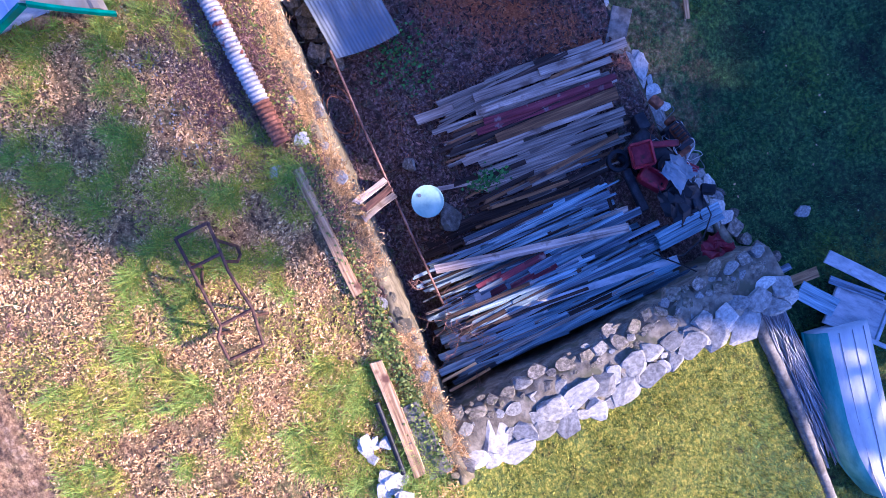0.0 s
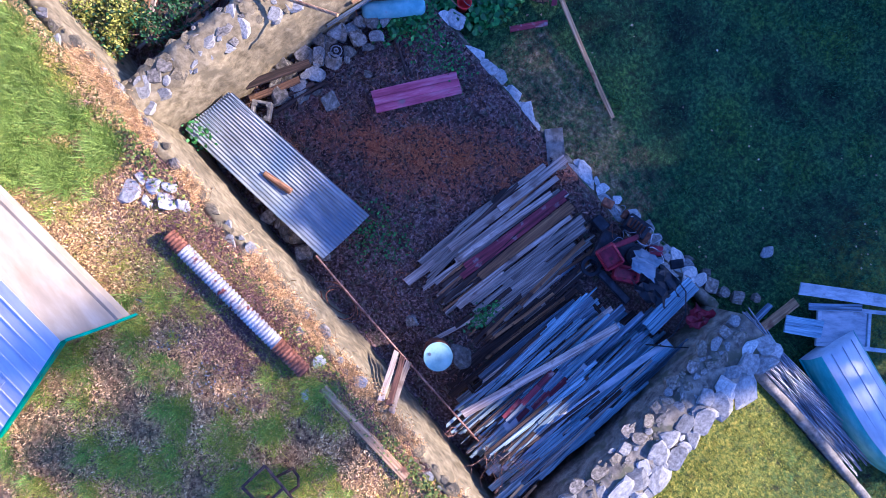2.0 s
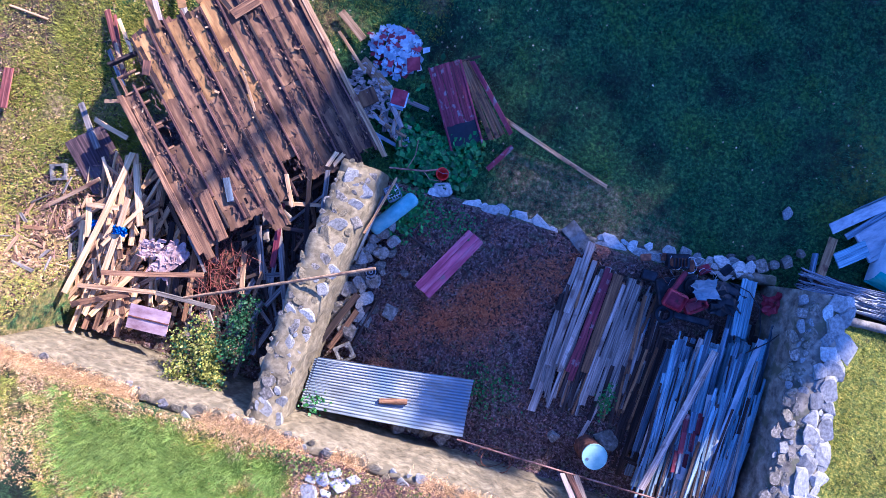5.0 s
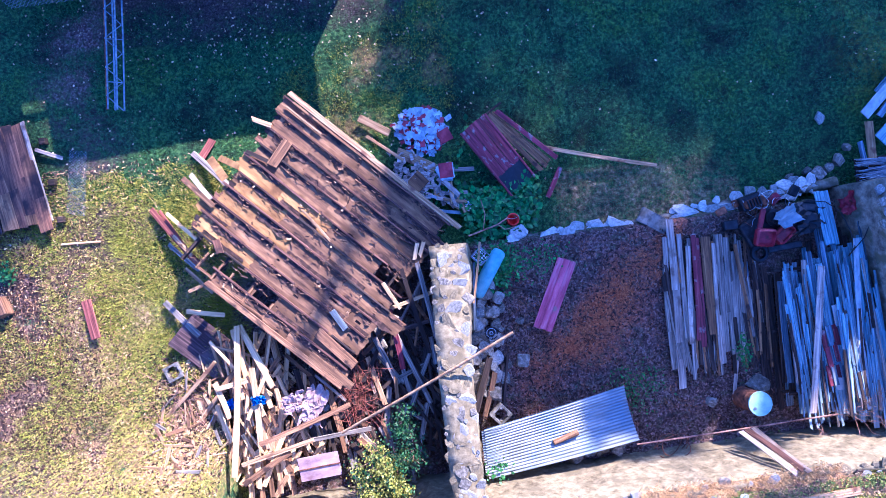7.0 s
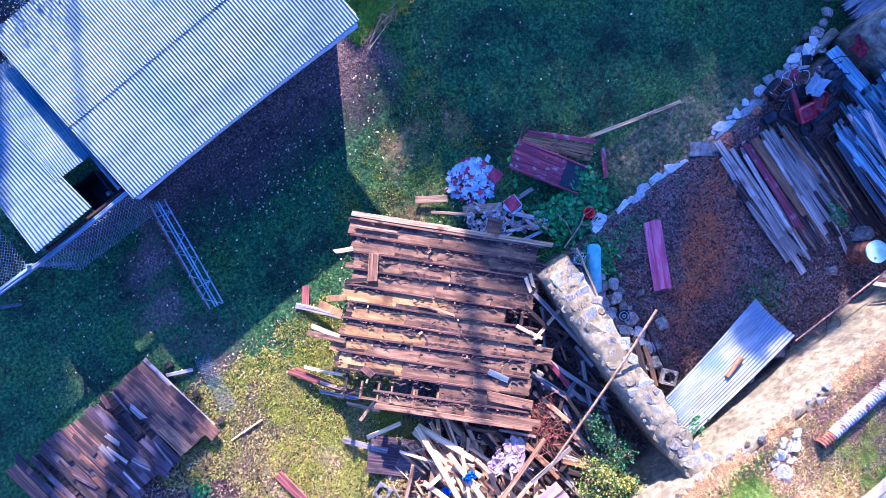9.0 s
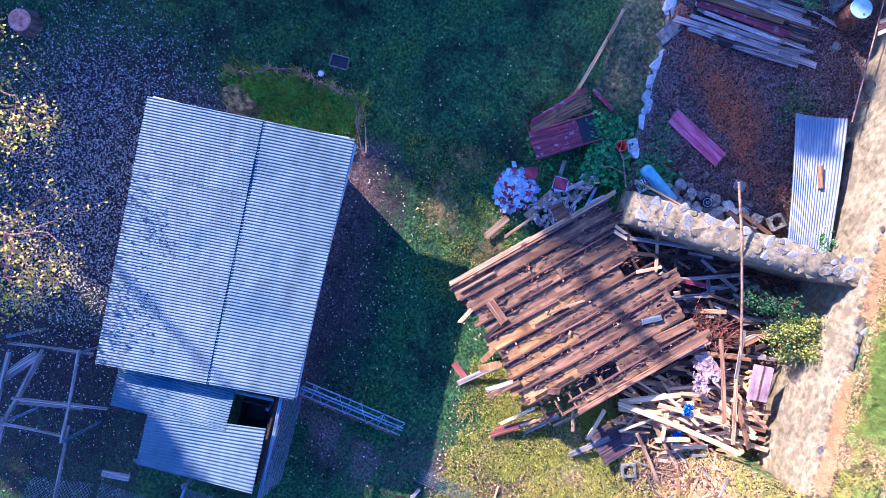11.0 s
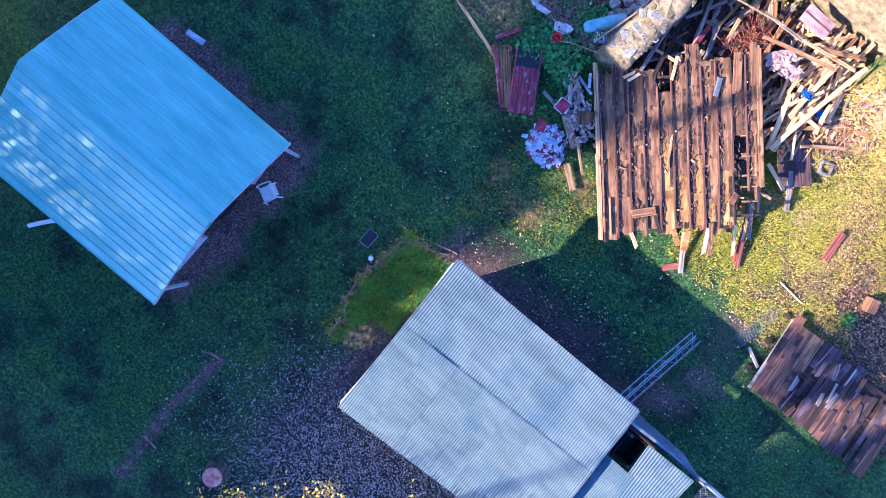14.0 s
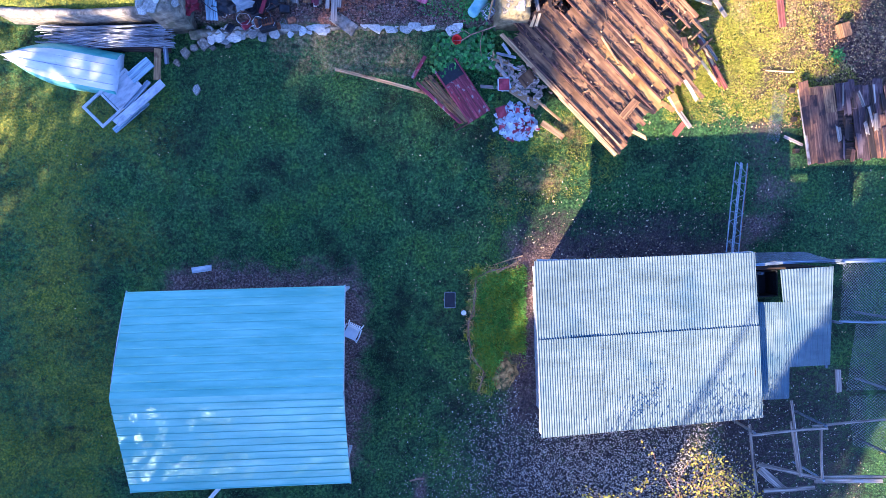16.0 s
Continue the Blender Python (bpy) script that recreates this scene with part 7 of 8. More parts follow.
        if prev:
            for k in range(14):
                bm.faces.new((prev[k], prev[(k + 1) % 14], cur[(k + 1) % 14], cur[k]))
        prev = cur
    part("pipe_length", bm, M[mt], cul, "rusty red pipe end" if mt == "rust" else "", True)
trol = thing("bed_frame", Matrix.Translation((-4.3, 15.2, 3.0)), "rusty tubular metal frame standing on the dry grass", "frame")
zt = 3.55
for nm, pts in (
    ("side_rail", [(-3.36, 15.5, zt), (-4.1, 15.45, zt), (-4.79, 15.4, zt), (-4.95, 15.52, zt - 0.02), (-5.31, 15.51, zt - 0.05)]), ("side_rail", [(-3.33, 14.97, zt), (-4.1, 14.98, zt), (-4.75, 14.88, zt), (-5.3, 14.96, zt - 0.05)]),
    ("cross_bar", [(-3.36, 15.5, zt), (-3.33, 14.97, zt)]), ("cross_bar", [(-5.31, 15.51, zt - 0.05), (-5.3, 14.96, zt - 0.05)]), ("cross_bar", [(-4.79, 15.4, zt), (-4.75, 14.88, zt)]), ("cross_bar", [(-3.85, 15.46, zt), (-3.82, 14.98, zt)]),
    ("leg", [(-3.75, 15.47, zt), (-3.85, 15.52, 2.95)]), ("leg", [(-3.6, 14.98, zt), (-3.75, 14.9, 2.95)]), ("leg", [(-4.9, 15.45, zt), (-4.95, 15.5, 2.95)]), ("leg", [(-4.85, 14.9, zt), (-4.9, 14.88, 2.95)]),
    ("foot_loop", [(-3.85, 15.52, 2.98), (-4.0, 15.55, 3.1), (-4.15, 15.52, 3.3), (-4.1, 15.48, zt)]), ("foot_loop", [(-3.75, 14.9, 2.98), (-3.9, 14.86, 3.1), (-4.0, 14.88, 3.3), (-3.95, 14.97, zt)]),
):
    tube(nm, pts, 0.026, M["rust_pale"], trol)


# ---- plants ----
def quads_mesh(name, P, size, seed, mat, flat=0.0, long=1.4):
    """Small leaf-shaped faces at the places P, turned at random; flat: how level they lie."""
    g = np.random.RandomState(seed)
    n = len(P)
    a = g.uniform(0, 2 * np.pi, n)
    tilt = g.normal(0, 1, (n, 2)) * (1 - flat)
    u = np.stack([np.cos(a), np.sin(a), tilt[:, 0]], 1)
    v = np.stack([-np.sin(a), np.cos(a), tilt[:, 1]], 1)
    u /= np.linalg.norm(u, axis=1, keepdims=True)
    v /= np.linalg.norm(v, axis=1, keepdims=True)
    s = size * g.uniform(0.6, 1.35, (n, 1))
    vs = np.stack([P - u * s * long / 2, P - v * s / 2 + u * s * 0.1, P + u * s * long / 2, P + v * s / 2 + u * s * 0.1], 1).reshape(-1, 3)
    return fast_mesh(name, vs, 4, mat)


def fast_mesh(name, vs, k, mat):
    me = bpy.data.meshes.new(name)
    n = len(vs) // k
    me.vertices.add(len(vs))
    me.vertices.foreach_set("co", vs.astype(np.float32).ravel())
    me.loops.add(len(vs))
    me.loops.foreach_set("vertex_index", np.arange(len(vs), dtype=np.int32))
    me.polygons.add(n)
    me.polygons.foreach_set("loop_start", np.arange(0, len(vs), k, dtype=np.int32))
    me.materials.append(mat)
    me.update()
    me.validate()
    return me


def blades_mesh(name, P, height, width, per, spread, seed, mat, lean=0.5):
    """Tufts of pointed blades at the places P."""
    g = np.random.RandomState(seed)
    n = len(P) * per
    B = np.repeat(P, per, 0) + np.concatenate([g.normal(0, spread, (n, 2)), np.zeros((n, 1))], 1)
    a = g.uniform(0, 2 * np.pi, n)
    h = np.repeat(height if np.ndim(height) else np.full(len(P), height), per) * g.uniform(0.5, 1.2, n)
    d = np.stack([np.cos(a), np.sin(a), np.zeros(n)], 1)
    s = np.stack([-np.sin(a), np.cos(a), np.zeros(n)], 1) * (width * g.uniform(0.6, 1.3, (n, 1)))
    k = (lean * g.uniform(0.3, 1.6, n) * h)[:, None]
    tip = B + d * k + np.stack([np.zeros(n), np.zeros(n), h], 1)
    vs = np.stack([B - s, B + s, tip], 1).reshape(-1, 3)
    return fast_mesh(name, vs, 3, mat)


g = np.random.RandomState(5)


def scatter(n, x0, x1, y0, y1, keep):
    """Random ground places in a box, kept where keep(x, y, patch noise) says so."""
    x, y = g.uniform(x0, x1, n), g.uniform(y0, y1, n)
    n1 = soft_noise(x, y, 0.45, 3.1)
    n2 = soft_noise(x, y, 1.6, 9.7)
    m = keep(x, y, n1, n2)
    x, y = x[m], y[m]
    return np.stack([x, y, ground_z(x, y) - 0.01], 1)


def stuff(name, me, label, category):
    return tagged(new(name, me), label, category, kind="stuff")


def in_yard(x, y):
    return (x > -8.9) & (x < 3.7) & (y > 6.6) & (y < 13.35)


def built(x, y):
    barn_ = (x > 3.6) & (x < 11) & (y > -6.4) & (y < -1.0)
    shed_ = (x > -8.4) & (x < -2.9) & (y > -7.5) & (y < -2.1)
    coop_ = (x > 0.4) & (y > 15.5)
    return barn_ | shed_ | coop_


def lawn_keep(x, y, n1, n2):
    d, b, l, _, so, _ = zones(x, y, n1, n2)
    low = (y < 7.2) | ((x > 9) & (y < 11)) | (x < -8.6)
    return low & ~in_yard(x, y) & ~built(x, y) & (d < 0.5) & (b < 0.5) & (so < 0.5) & (g.uniform(0, 1, len(x)) > l * 1.2) & ~((x < -8.4) & (y > 6.9))


P = scatter(70000, -17, 19, -13, 11, lawn_keep)
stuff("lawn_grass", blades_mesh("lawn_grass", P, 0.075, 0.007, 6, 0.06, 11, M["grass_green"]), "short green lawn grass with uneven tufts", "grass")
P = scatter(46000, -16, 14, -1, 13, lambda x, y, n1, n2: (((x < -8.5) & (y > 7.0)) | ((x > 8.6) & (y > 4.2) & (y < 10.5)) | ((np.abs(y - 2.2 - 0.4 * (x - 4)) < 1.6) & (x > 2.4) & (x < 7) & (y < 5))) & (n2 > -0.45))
stuff("sunlit_grass", blades_mesh("sunlit_grass", P, 0.08, 0.007, 7, 0.06, 12, M["grass_lit"]), "grass toned yellow-green where sun falls on lawn and bank", "grass")
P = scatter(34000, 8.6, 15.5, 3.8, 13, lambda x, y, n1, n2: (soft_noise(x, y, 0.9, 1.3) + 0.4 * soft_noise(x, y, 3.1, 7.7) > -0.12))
B = scatter(52000, 8.8, 19, 3.6, 13, lambda x, y, n1, n2: (soft_noise(x, y, 1.3, 2.9) > -0.25 - 0.4 * smooth01((x - 11) / 3)) & ~((x < 9.4) & (y > 7)) & ((g.uniform(0, 1, len(x)) < 0.22 + 0.78 * smooth01((x - 11.2) / 2.4)) | (y > 9)))
B[:, 2] += g.uniform(0.01, 0.06, len(B))
pick = g.uniform(0, 1, len(B)) + 0.25 * smooth01((B[:, 0] - 11.5) / 3)
stuff("bank_straw", quads_mesh("bank_straw", B[pick < 0.55], 0.024, 61, M["grass_dry"], 0.65, 3.0), "straw and pale dead leaves on the sunny bank", "grass")
stuff("bank_litter", quads_mesh("bank_litter", B[(pick >= 0.55) & (pick < 0.78)], 0.028, 62, M["heather"], 0.6, 2.6), "brown withered leaves on the sunny bank", "leaves")
stuff("dark_litter", quads_mesh("dark_litter", B[pick >= 0.78], 0.034, 63, M["leaf_brown"], 0.6, 2.4), "dark rotting leaves on the sunny bank", "leaves")
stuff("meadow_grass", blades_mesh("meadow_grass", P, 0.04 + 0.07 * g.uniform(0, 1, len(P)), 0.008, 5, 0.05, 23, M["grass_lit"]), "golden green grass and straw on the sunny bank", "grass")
P = scatter(90000, -9, 14, 6, 19, lambda x, y, n1, n2: ((y > 13.08) | ((x > 9) & (y > 6))) & ~built(x, y) & (n1 > -0.45))
stuff("dry_grass", blades_mesh("dry_grass", P, 0.02 + 0.035 * g.uniform(0, 1, len(P)) ** 2, 0.009, 3, 0.03, 13, M["grass_dry"], 0.6), "straw-coloured dry grass on the terrace", "grass")
P = scatter(30000, -9, 14, 5, 19, lambda x, y, n1, n2: ((y > 13.1) | ((x > 9) & (y > 5))) & ~built(x, y) & (n1 + 0.5 * n2 > 0.22 - 0.45 * smooth01((x - 2.2) / 1.5)))
stuff("terrace_grass", blades_mesh("terrace_grass", P, 0.1, 0.005, 8, 0.05, 14, M["grass_lit"]), "patches of yellow-green grass in the dry terrace", "grass")
tufts = [(3.8, 13.8), (3.9, 14.7), (2.75, 13.9), (5.3, 13.9), (4.6, 14.4), (6.2, 14.0), (3.2, 14.3), (5.8, 14.8), (-2.2, 15.2), (-2.6, 15.6), (-1.9, 15.9), (-2.9, 15.0), (-3.2, 14.6), (-2.4, 14.9), (-0.6, 15.0), (-4.6, 15.9), (-5.5, 16.4), (-3.6, 16.6), (-7.2, 16.2), (-5.9, 14.4), (-5.0, 14.5), (-8.3, 15.5), (1.0, 14.9), (0.2, 14.9), (-6.4, 13.3), (-6.9, 13.3), (-5.6, 13.25), (-5.3, 13.35), (-7.6, 13.2), (-2.6, 13.25), (7.0, 14.2), (7.9, 13.7)]
for x, y in zip(g.uniform(-8.6, 0.5, 2400), g.uniform(13.4, 18.8, 2400)):
    if noise.noise(Vector((x * 0.45, y * 0.45, 3.1))) + 0.7 * noise.noise(Vector((x * 1.6, y * 1.6, 9.7))) > 0.06 + 0.12 * (13.6 + 1.3 - min(y, 14.9)):
        tufts.append((x, y))
tufts += [(x, y) for x, y in zip(g.uniform(2.3, 9.2, 330), 13.45 + 2.2 * g.uniform(0, 1, 330) ** 1.3) if noise.noise(Vector((x * 0.8, y * 0.8, 6.1))) > -0.1]
LUSH = ((5.6, 14.1, 0.9), (3.8, 15.0, 0.8), (3.7, 13.85, 0.35), (2.85, 13.75, 0.3), (4.6, 14.3, 0.8), (6.6, 14.3, 0.9), (3.0, 14.6, 0.4))
L = np.concatenate([np.stack([g.normal(x, q * 0.5, int(260 * q)), g.normal(y, q * 0.4, int(260 * q))], 1) for x, y, q in LUSH])
L = L[(L[:, 1] > 13.4) & ~built(L[:, 0], L[:, 1])]
L = np.concatenate([L, ground_z(L[:, 0], L[:, 1])[:, None]], 1)
stuff("lush_grass", blades_mesh("lush_grass", L, g.uniform(0.1, 0.26, len(L)), 0.008, 26, 0.05, 25, M["grass_bright"], 1.1), "lush tall green grass on the terrace", "grass")
T = np.array([(x, y, gz(x, y)) for x, y in tufts])
big = g.uniform(0, 1, len(T)) < 0.22
stuff("dark_tufts", blades_mesh("dark_tufts", T[big], g.uniform(0.1, 0.2, big.sum()), 0.007, 70, 0.05, 19, M["grass_bright"], 1.5), "arching dark green tufts in the dry grass", "grass")
stuff("green_tufts", blades_mesh("green_tufts", T[~big], g.uniform(0.05, 0.14, (~big).sum()), 0.007, 40, 0.055, 15, M["grass_lit"], 1.4), "yellow-green grass tufts on the dry terrace", "grass")
P = scatter(170000, -9, 10, 13.2, 19, lambda x, y, n1, n2: ~built(x, y) & (n2 + 0.5 * n1 > -0.3))
P[:, 2] += g.uniform(0.0, 0.05, len(P))
stuff("dry_flakes", quads_mesh("dry_flakes", P, 0.021, 22, M["grass_dry"], 0.5, 2.8), "crumbled dry grass and leaves matted on the terrace", "grass")
P = scatter(24000, -9, 10, 13.2, 19, lambda x, y, n1, n2: ~built(x, y) & (n2 - 0.6 * n1 > -0.05))
P[:, 2] += g.uniform(0.0, 0.05, len(P))
stuff("brown_flakes", quads_mesh("brown_flakes", P, 0.018, 26, M["heather"], 0.6, 3.2), "brown withered leaves in the dry grass", "grass")
P = scatter(42000, -9, 1.5, 13.2, 19, lambda x, y, n1, n2: ~built(x, y) & (soft_noise(x, y, 1.1, 5.5) + 0.4 * soft_noise(x, y, 4.0, 1.5) > 0.05))
P[:, 2] += g.uniform(0.0, 0.06, len(P))
stuff("green_flakes", quads_mesh("green_flakes", P, 0.017, 27, M["grass_lit"], 0.5, 3.6), "small yellow-green blades among the dry grass", "grass")
P = scatter(12000, -7.0, 2.8, 13.1, 15.6, lambda x, y, n1, n2: g.uniform(0, 1, len(x)) < 1.1 * np.exp(-(((x + 0.5) / 2.2) ** 2 + ((y - 14.0) / 0.75) ** 2)) + 0.7 * np.exp(-((y - 13.35) / 0.18) ** 2) + 0.2 * n2 - 0.08)
stuff("brown_weeds", blades_mesh("brown_weeds", P, g.uniform(0.04, 0.13, len(P)), 0.007, 8, 0.05, 24, M["heather"], 1.3), "dead purple-brown weeds round the corrugated pipe", "grass")
P = scatter(9000, -3.2, 1.6, 7.2, 12.0, lambda x, y, n1, n2: g.uniform(0, 1, len(x)) < 1.1 * np.exp(-(((x + 0.95 - 0.95 * (y - 8.9)) / 0.8) ** 2 + ((y - 9.1) / 1.5) ** 2)) + 0.5 * n2)
stuff("russet_grass", blades_mesh("russet_grass", P, 0.07, 0.006, 6, 0.05, 18, M["grass_rust"], 1.0), "matted russet dead grass on the yard soil", "grass")
qx = g.uniform(-8.4, 9.3, 9000)
qy = 13.1 + g.normal(0, 0.1, 9000)
keep = (soft_noise(qx, qy, 1.1, 4.4) > -0.12)
Q = np.stack([qx, qy, 2.78 + 0 * qx], 1)[keep]
stuff("wall_top_grass", blades_mesh("wall_top_grass", Q, 0.1, 0.006, 6, 0.05, 20, M["grass_dry"], 0.9), "dead grass growing along the wall top", "grass")
# garden patch beside the barn, and its rim of dead grass
def patch(x, y, cut):
    edge = np.minimum(np.minimum(x - 1.75 - 0.35 * smooth01((-4.0 - y) / 1.2), -1.25 - y), np.minimum(y + 5.6 - 1.1 * smooth01((x - 2.6) / 0.5), 1.0))
    return edge + 0.45 * soft_noise(x, y, 1.7, 2.2) + 0.3 * soft_noise(x, y, 4.5, 5.1) > cut


P = scatter(6000, 1.6, 3.75, -5.7, -1.2, lambda x, y, n1, n2: patch(x, y, 0.22))
stuff("garden_grass", blades_mesh("garden_grass", P, 0.06 + 0.2 * g.uniform(0, 1, len(P)) ** 2, 0.014, 7, 0.05, 16, M["grass_garden"]), "lush green patch beside the barn", "grass")
P = scatter(3200, 1.6, 3.75, -5.7, -1.2, lambda x, y, n1, n2: patch(x, y, 0.05) & (soft_noise(x, y, 2.6, 8.3) > -0.1))
stuff("garden_straw", blades_mesh("garden_straw", P, 0.1 + 0.13 * g.uniform(0, 1, len(P)), 0.01, 5, 0.05, 21, M["grass_lit"]), "yellowing blades in the green patch", "grass")
vine = [(3.45, -1.2), (2.9, -1.28), (2.5, -1.38), (2.05, -1.7), (1.98, -2.3), (1.94, -2.82), (1.78, -3.3), (1.75, -3.64), (1.93, -4.31), (2.3, -5.0), (2.17, -5.64)]
rim = [(p[0] + (q[0] - p[0]) * k / 12, p[1] + (q[1] - p[1]) * k / 12) for p, q in zip(vine, vine[1:]) for k in range(12)]
Q = np.array([[x + g.normal(0, 0.09), y + g.normal(0, 0.08), 0.0] for x, y in rim if noise.noise(Vector((x * 2.5, y * 2.5, 1))) > -0.15])
for k in range(2):
    o = tube("dead_vine", [(x + 0.08 * math.sin(3 * i + k), y + 0.07 * math.cos(2 * i + k), 0.14 + 0.06 * math.sin(i * 1.7 + k)) for i, (x, y) in enumerate(vine)], 0.014, M["twig"])
    tagged(o, "dry brown vine lying round the green patch", "vine")
bm = bmesh.new()
bmesh.ops.create_icosphere(bm, subdivisions=4, radius=1.0)
for v in bm.verts:
    w = 1 + 0.7 * noise.noise(v.co * 1.3) + 0.3 * noise.noise(v.co * 4)
    v.co = Vector((v.co.x * 0.5 * w, v.co.y * 0.34 * w, v.co.z * 0.12 * w))
mound = bpy.data.meshes.new("soil_mound")
bm.to_mesh(mound)
bm.free()
mound.materials.append(M["soil_pale"])
o = new("soil_mound", mound)
o.location = (3.15, -5.0, 0.02)
o.rotation_euler = (0, 0, 0.9)
tagged(o, "small mound of bare pale-brown soil by the barn", "soil heap")
for a, b, c in (((-0.25, -8.7), (0.25, -8.62), 0.03), ((0.0, -12.2), (0.55, -12.25), 0.03)):
    o = tube("stick", [(a[0], a[1], 0.1), ((a[0] + b[0]) / 2, (a[1] + b[1]) / 2 + 0.03, 0.12), (b[0], b[1], 0.1)], c, M["twig"])
    tagged(o, "pale broken stick lying on the grass", "stick")
stuff("dead_grass_rim", blades_mesh("dead_grass_rim", Q, 0.16, 0.008, 5, 0.04, 17, M["grass_dry"], 1.2), "rim of dead straw round the green patch", "grass")
gate = tube("wire_gate", [(3.6, -1.0, 0.1), (2.75, -1.42, 0.5), (2.6, -1.15, 0.55), (3.6, -0.85, 0.5)], 0.02, M["wood_tan"])
tagged(gate, "bent pale rail at the corner of the barn", "rail")

# broad-leaved weeds round the bucket, climbers by the cross wall, shoots between the boards
def leafy(name, n, cx, cy, sx, sy, h0, h1, size, mat, seed, label, keep=None):
    q = np.random.RandomState(seed)
    x, y = q.normal(cx, sx, n), q.normal(cy, sy, n)
    z = ground_z(x, y) + q.uniform(h0, h1, n)
    P = np.stack([x, y, z], 1)
    if keep is not None:
        P = P[keep(P[:, 0], P[:, 1])]
    return stuff(name, quads_mesh(name, P, size, seed, M[mat], 0.55), label, "weeds")


leafy("weeds", 2200, 1.7, 5.75, 0.55, 0.6, 0.05, 0.35, 0.13, "leaf_weed", 21, "broad-leaved green weeds beside the bucket", lambda x, y: (x > 0.5) & (x < 2.7) & (y < 6.85) & (((x - 1.33) * 0.84 - (y - 4.55) * 0.54) ** 2 + (y - 4.55) ** 2 > 0.9) & (((x - 1.37) ** 2 + (y - 6.44) ** 2) > 0.035))
leafy("weeds", 700, 2.0, 7.6, 0.25, 0.3, 0.05, 0.25, 0.08, "leaf_weed", 22, "low green weeds around the gas cylinder")
leafy("weeds", 300, 1.0, 7.5, 0.5, 0.25, 0.03, 0.12, 0.05, "leaf_weed", 41, "low grey-green weeds at the yard edge", lambda x, y: (y > 7.0) & (x < 1.9))
leafy("weeds", 260, -1.3, 11.2, 0.4, 0.35, 0.03, 0.12, 0.05, "leaf_weed", 42, "low green weeds on the yard soil")
leafy("weeds", 120, -4.2, 10.6, 0.1, 0.22, 0.2, 0.45, 0.06, "leaf_weed", 23, "green shoots growing between the boards")
leafy("weeds", 220, 2.65, 12.7, 0.2, 0.2, 0.4, 1.0, 0.06, "leaf_weed", 24, "green shoots at the wall corner", lambda x, y: (y < 12.9) & (x < 2.95))
leafy("weeds", 900, 4.6, 5.6, 1.2, 0.3, 0.02, 0.12, 0.07, "leaf_weed", 25, "low weeds beside the collapsed roof", lambda x, y: x < 3.6)
leafy("weeds", 110, 14.7, 6.15, 0.14, 0.14, 0.05, 0.22, 0.07, "leaf_weed", 26, "bright weeds beside the fallen planking")
leafy("wall_weeds", 700, -2.5, 13.25, 2.6, 0.16, 0.02, 0.12, 0.035, "leaf_olive", 28, "sparse green weeds along the wall top", lambda x, y: (x < 2.5) & (x > -8.2))
leafy("wall_weeds", 500, 2.4, 13.2, 0.5, 0.18, 0.02, 0.2, 0.045, "leaf_olive", 29, "green shoots at the corner of the walls", lambda x, y: y > 13.05)
leafy("wall_weeds", 1500, -6.5, 13.3, 1.2, 0.12, 0.02, 0.16, 0.04, "leaf_olive", 27, "sunlit green weeds along the terrace edge")


def branchy(name, base, height, spread, n_limbs, mat, seed, parent, r0=0.05, tips=None, level=3):
    """A tapered stem with forking limbs; returns the tips of its twigs."""
    r = random.Random(seed)
    bm = bmesh.new()
    ends = []

    def grow(p, d, ln, q, lev):
        n = 3
        for i in range(n):
            d2 = (d + Vector((r.gauss(0, 0.12), r.gauss(0, 0.12), r.gauss(0, 0.08)))).normalized()
            e = p + d2 * ln / n
            add_rod(bm, p, e, q * (1 - 0.22 * i / n), 5 if lev < 2 else 4, q * (1 - 0.22 * (i + 1) / n))
            if lev >= 2:
                ends.append(e.copy())
            p, d = e, d2
        if lev < level:
            for k in range(r.choice((2, 3, 3)) if lev else n_limbs):
                az = r.uniform(0, 6.28)
                s = Vector((math.cos(az), math.sin(az), 0)) * spread
                grow(p, (d + s * r.uniform(0.5, 1.2) + Vector((0, 0, 0.15))).normalized(), ln * r.uniform(0.55, 0.8), q * 0.56, lev + 1)

    grow(Vector(base), Vector((0.05, 0.02, 1)), height * 0.42, r0, 0)
    ob = part(name, bm, M[mat], parent)
    if parent:
        ob.matrix_parent_inverse = parent.matrix_world.inverted()
    return [tuple(e) for e in ends]


def crown(name, ends, per, spread, size, mat, seed, parent, label=""):
    q = np.random.RandomState(seed)
    E_ = np.repeat(np.array(ends), per, 0)
    P = E_ + q.normal(0, spread, E_.shape)
    ob = new(name, quads_mesh(name, P, size, seed, M[mat], 0.2))
    ob.parent = parent
    if parent:
        ob.matrix_parent_inverse = parent.matrix_world.inverted()
    return tagged(ob, label)


bush = thing("shrub", Matrix.Translation((5.2, 12.0, 0)), "leafy green and yellow shrub growing against the terrace wall", "shrub")
ends = []
for k, (x, y) in enumerate(((5.1, 12.2), (5.7, 11.9), (4.6, 11.7), (5.4, 12.6))):
    ends += branchy("stem", (x, y, 0.1), 1.7, 0.9, 4, "twig", 200 + k, bush, 0.025)
ends = [e for e in ends if e[1] < 12.9 and 4.0 < e[0] < 6.3]
tuft = [e for e in ends if noise.noise(Vector(e) * 1.7) > -0.12]
# Dark green low down, yellow-green on the lit top: sunlight put into leaf colour.
crown("leaves", [e for e in tuft if e[2] < 1.5], 10, 0.14, 0.055, "leaf_green", 31, bush)
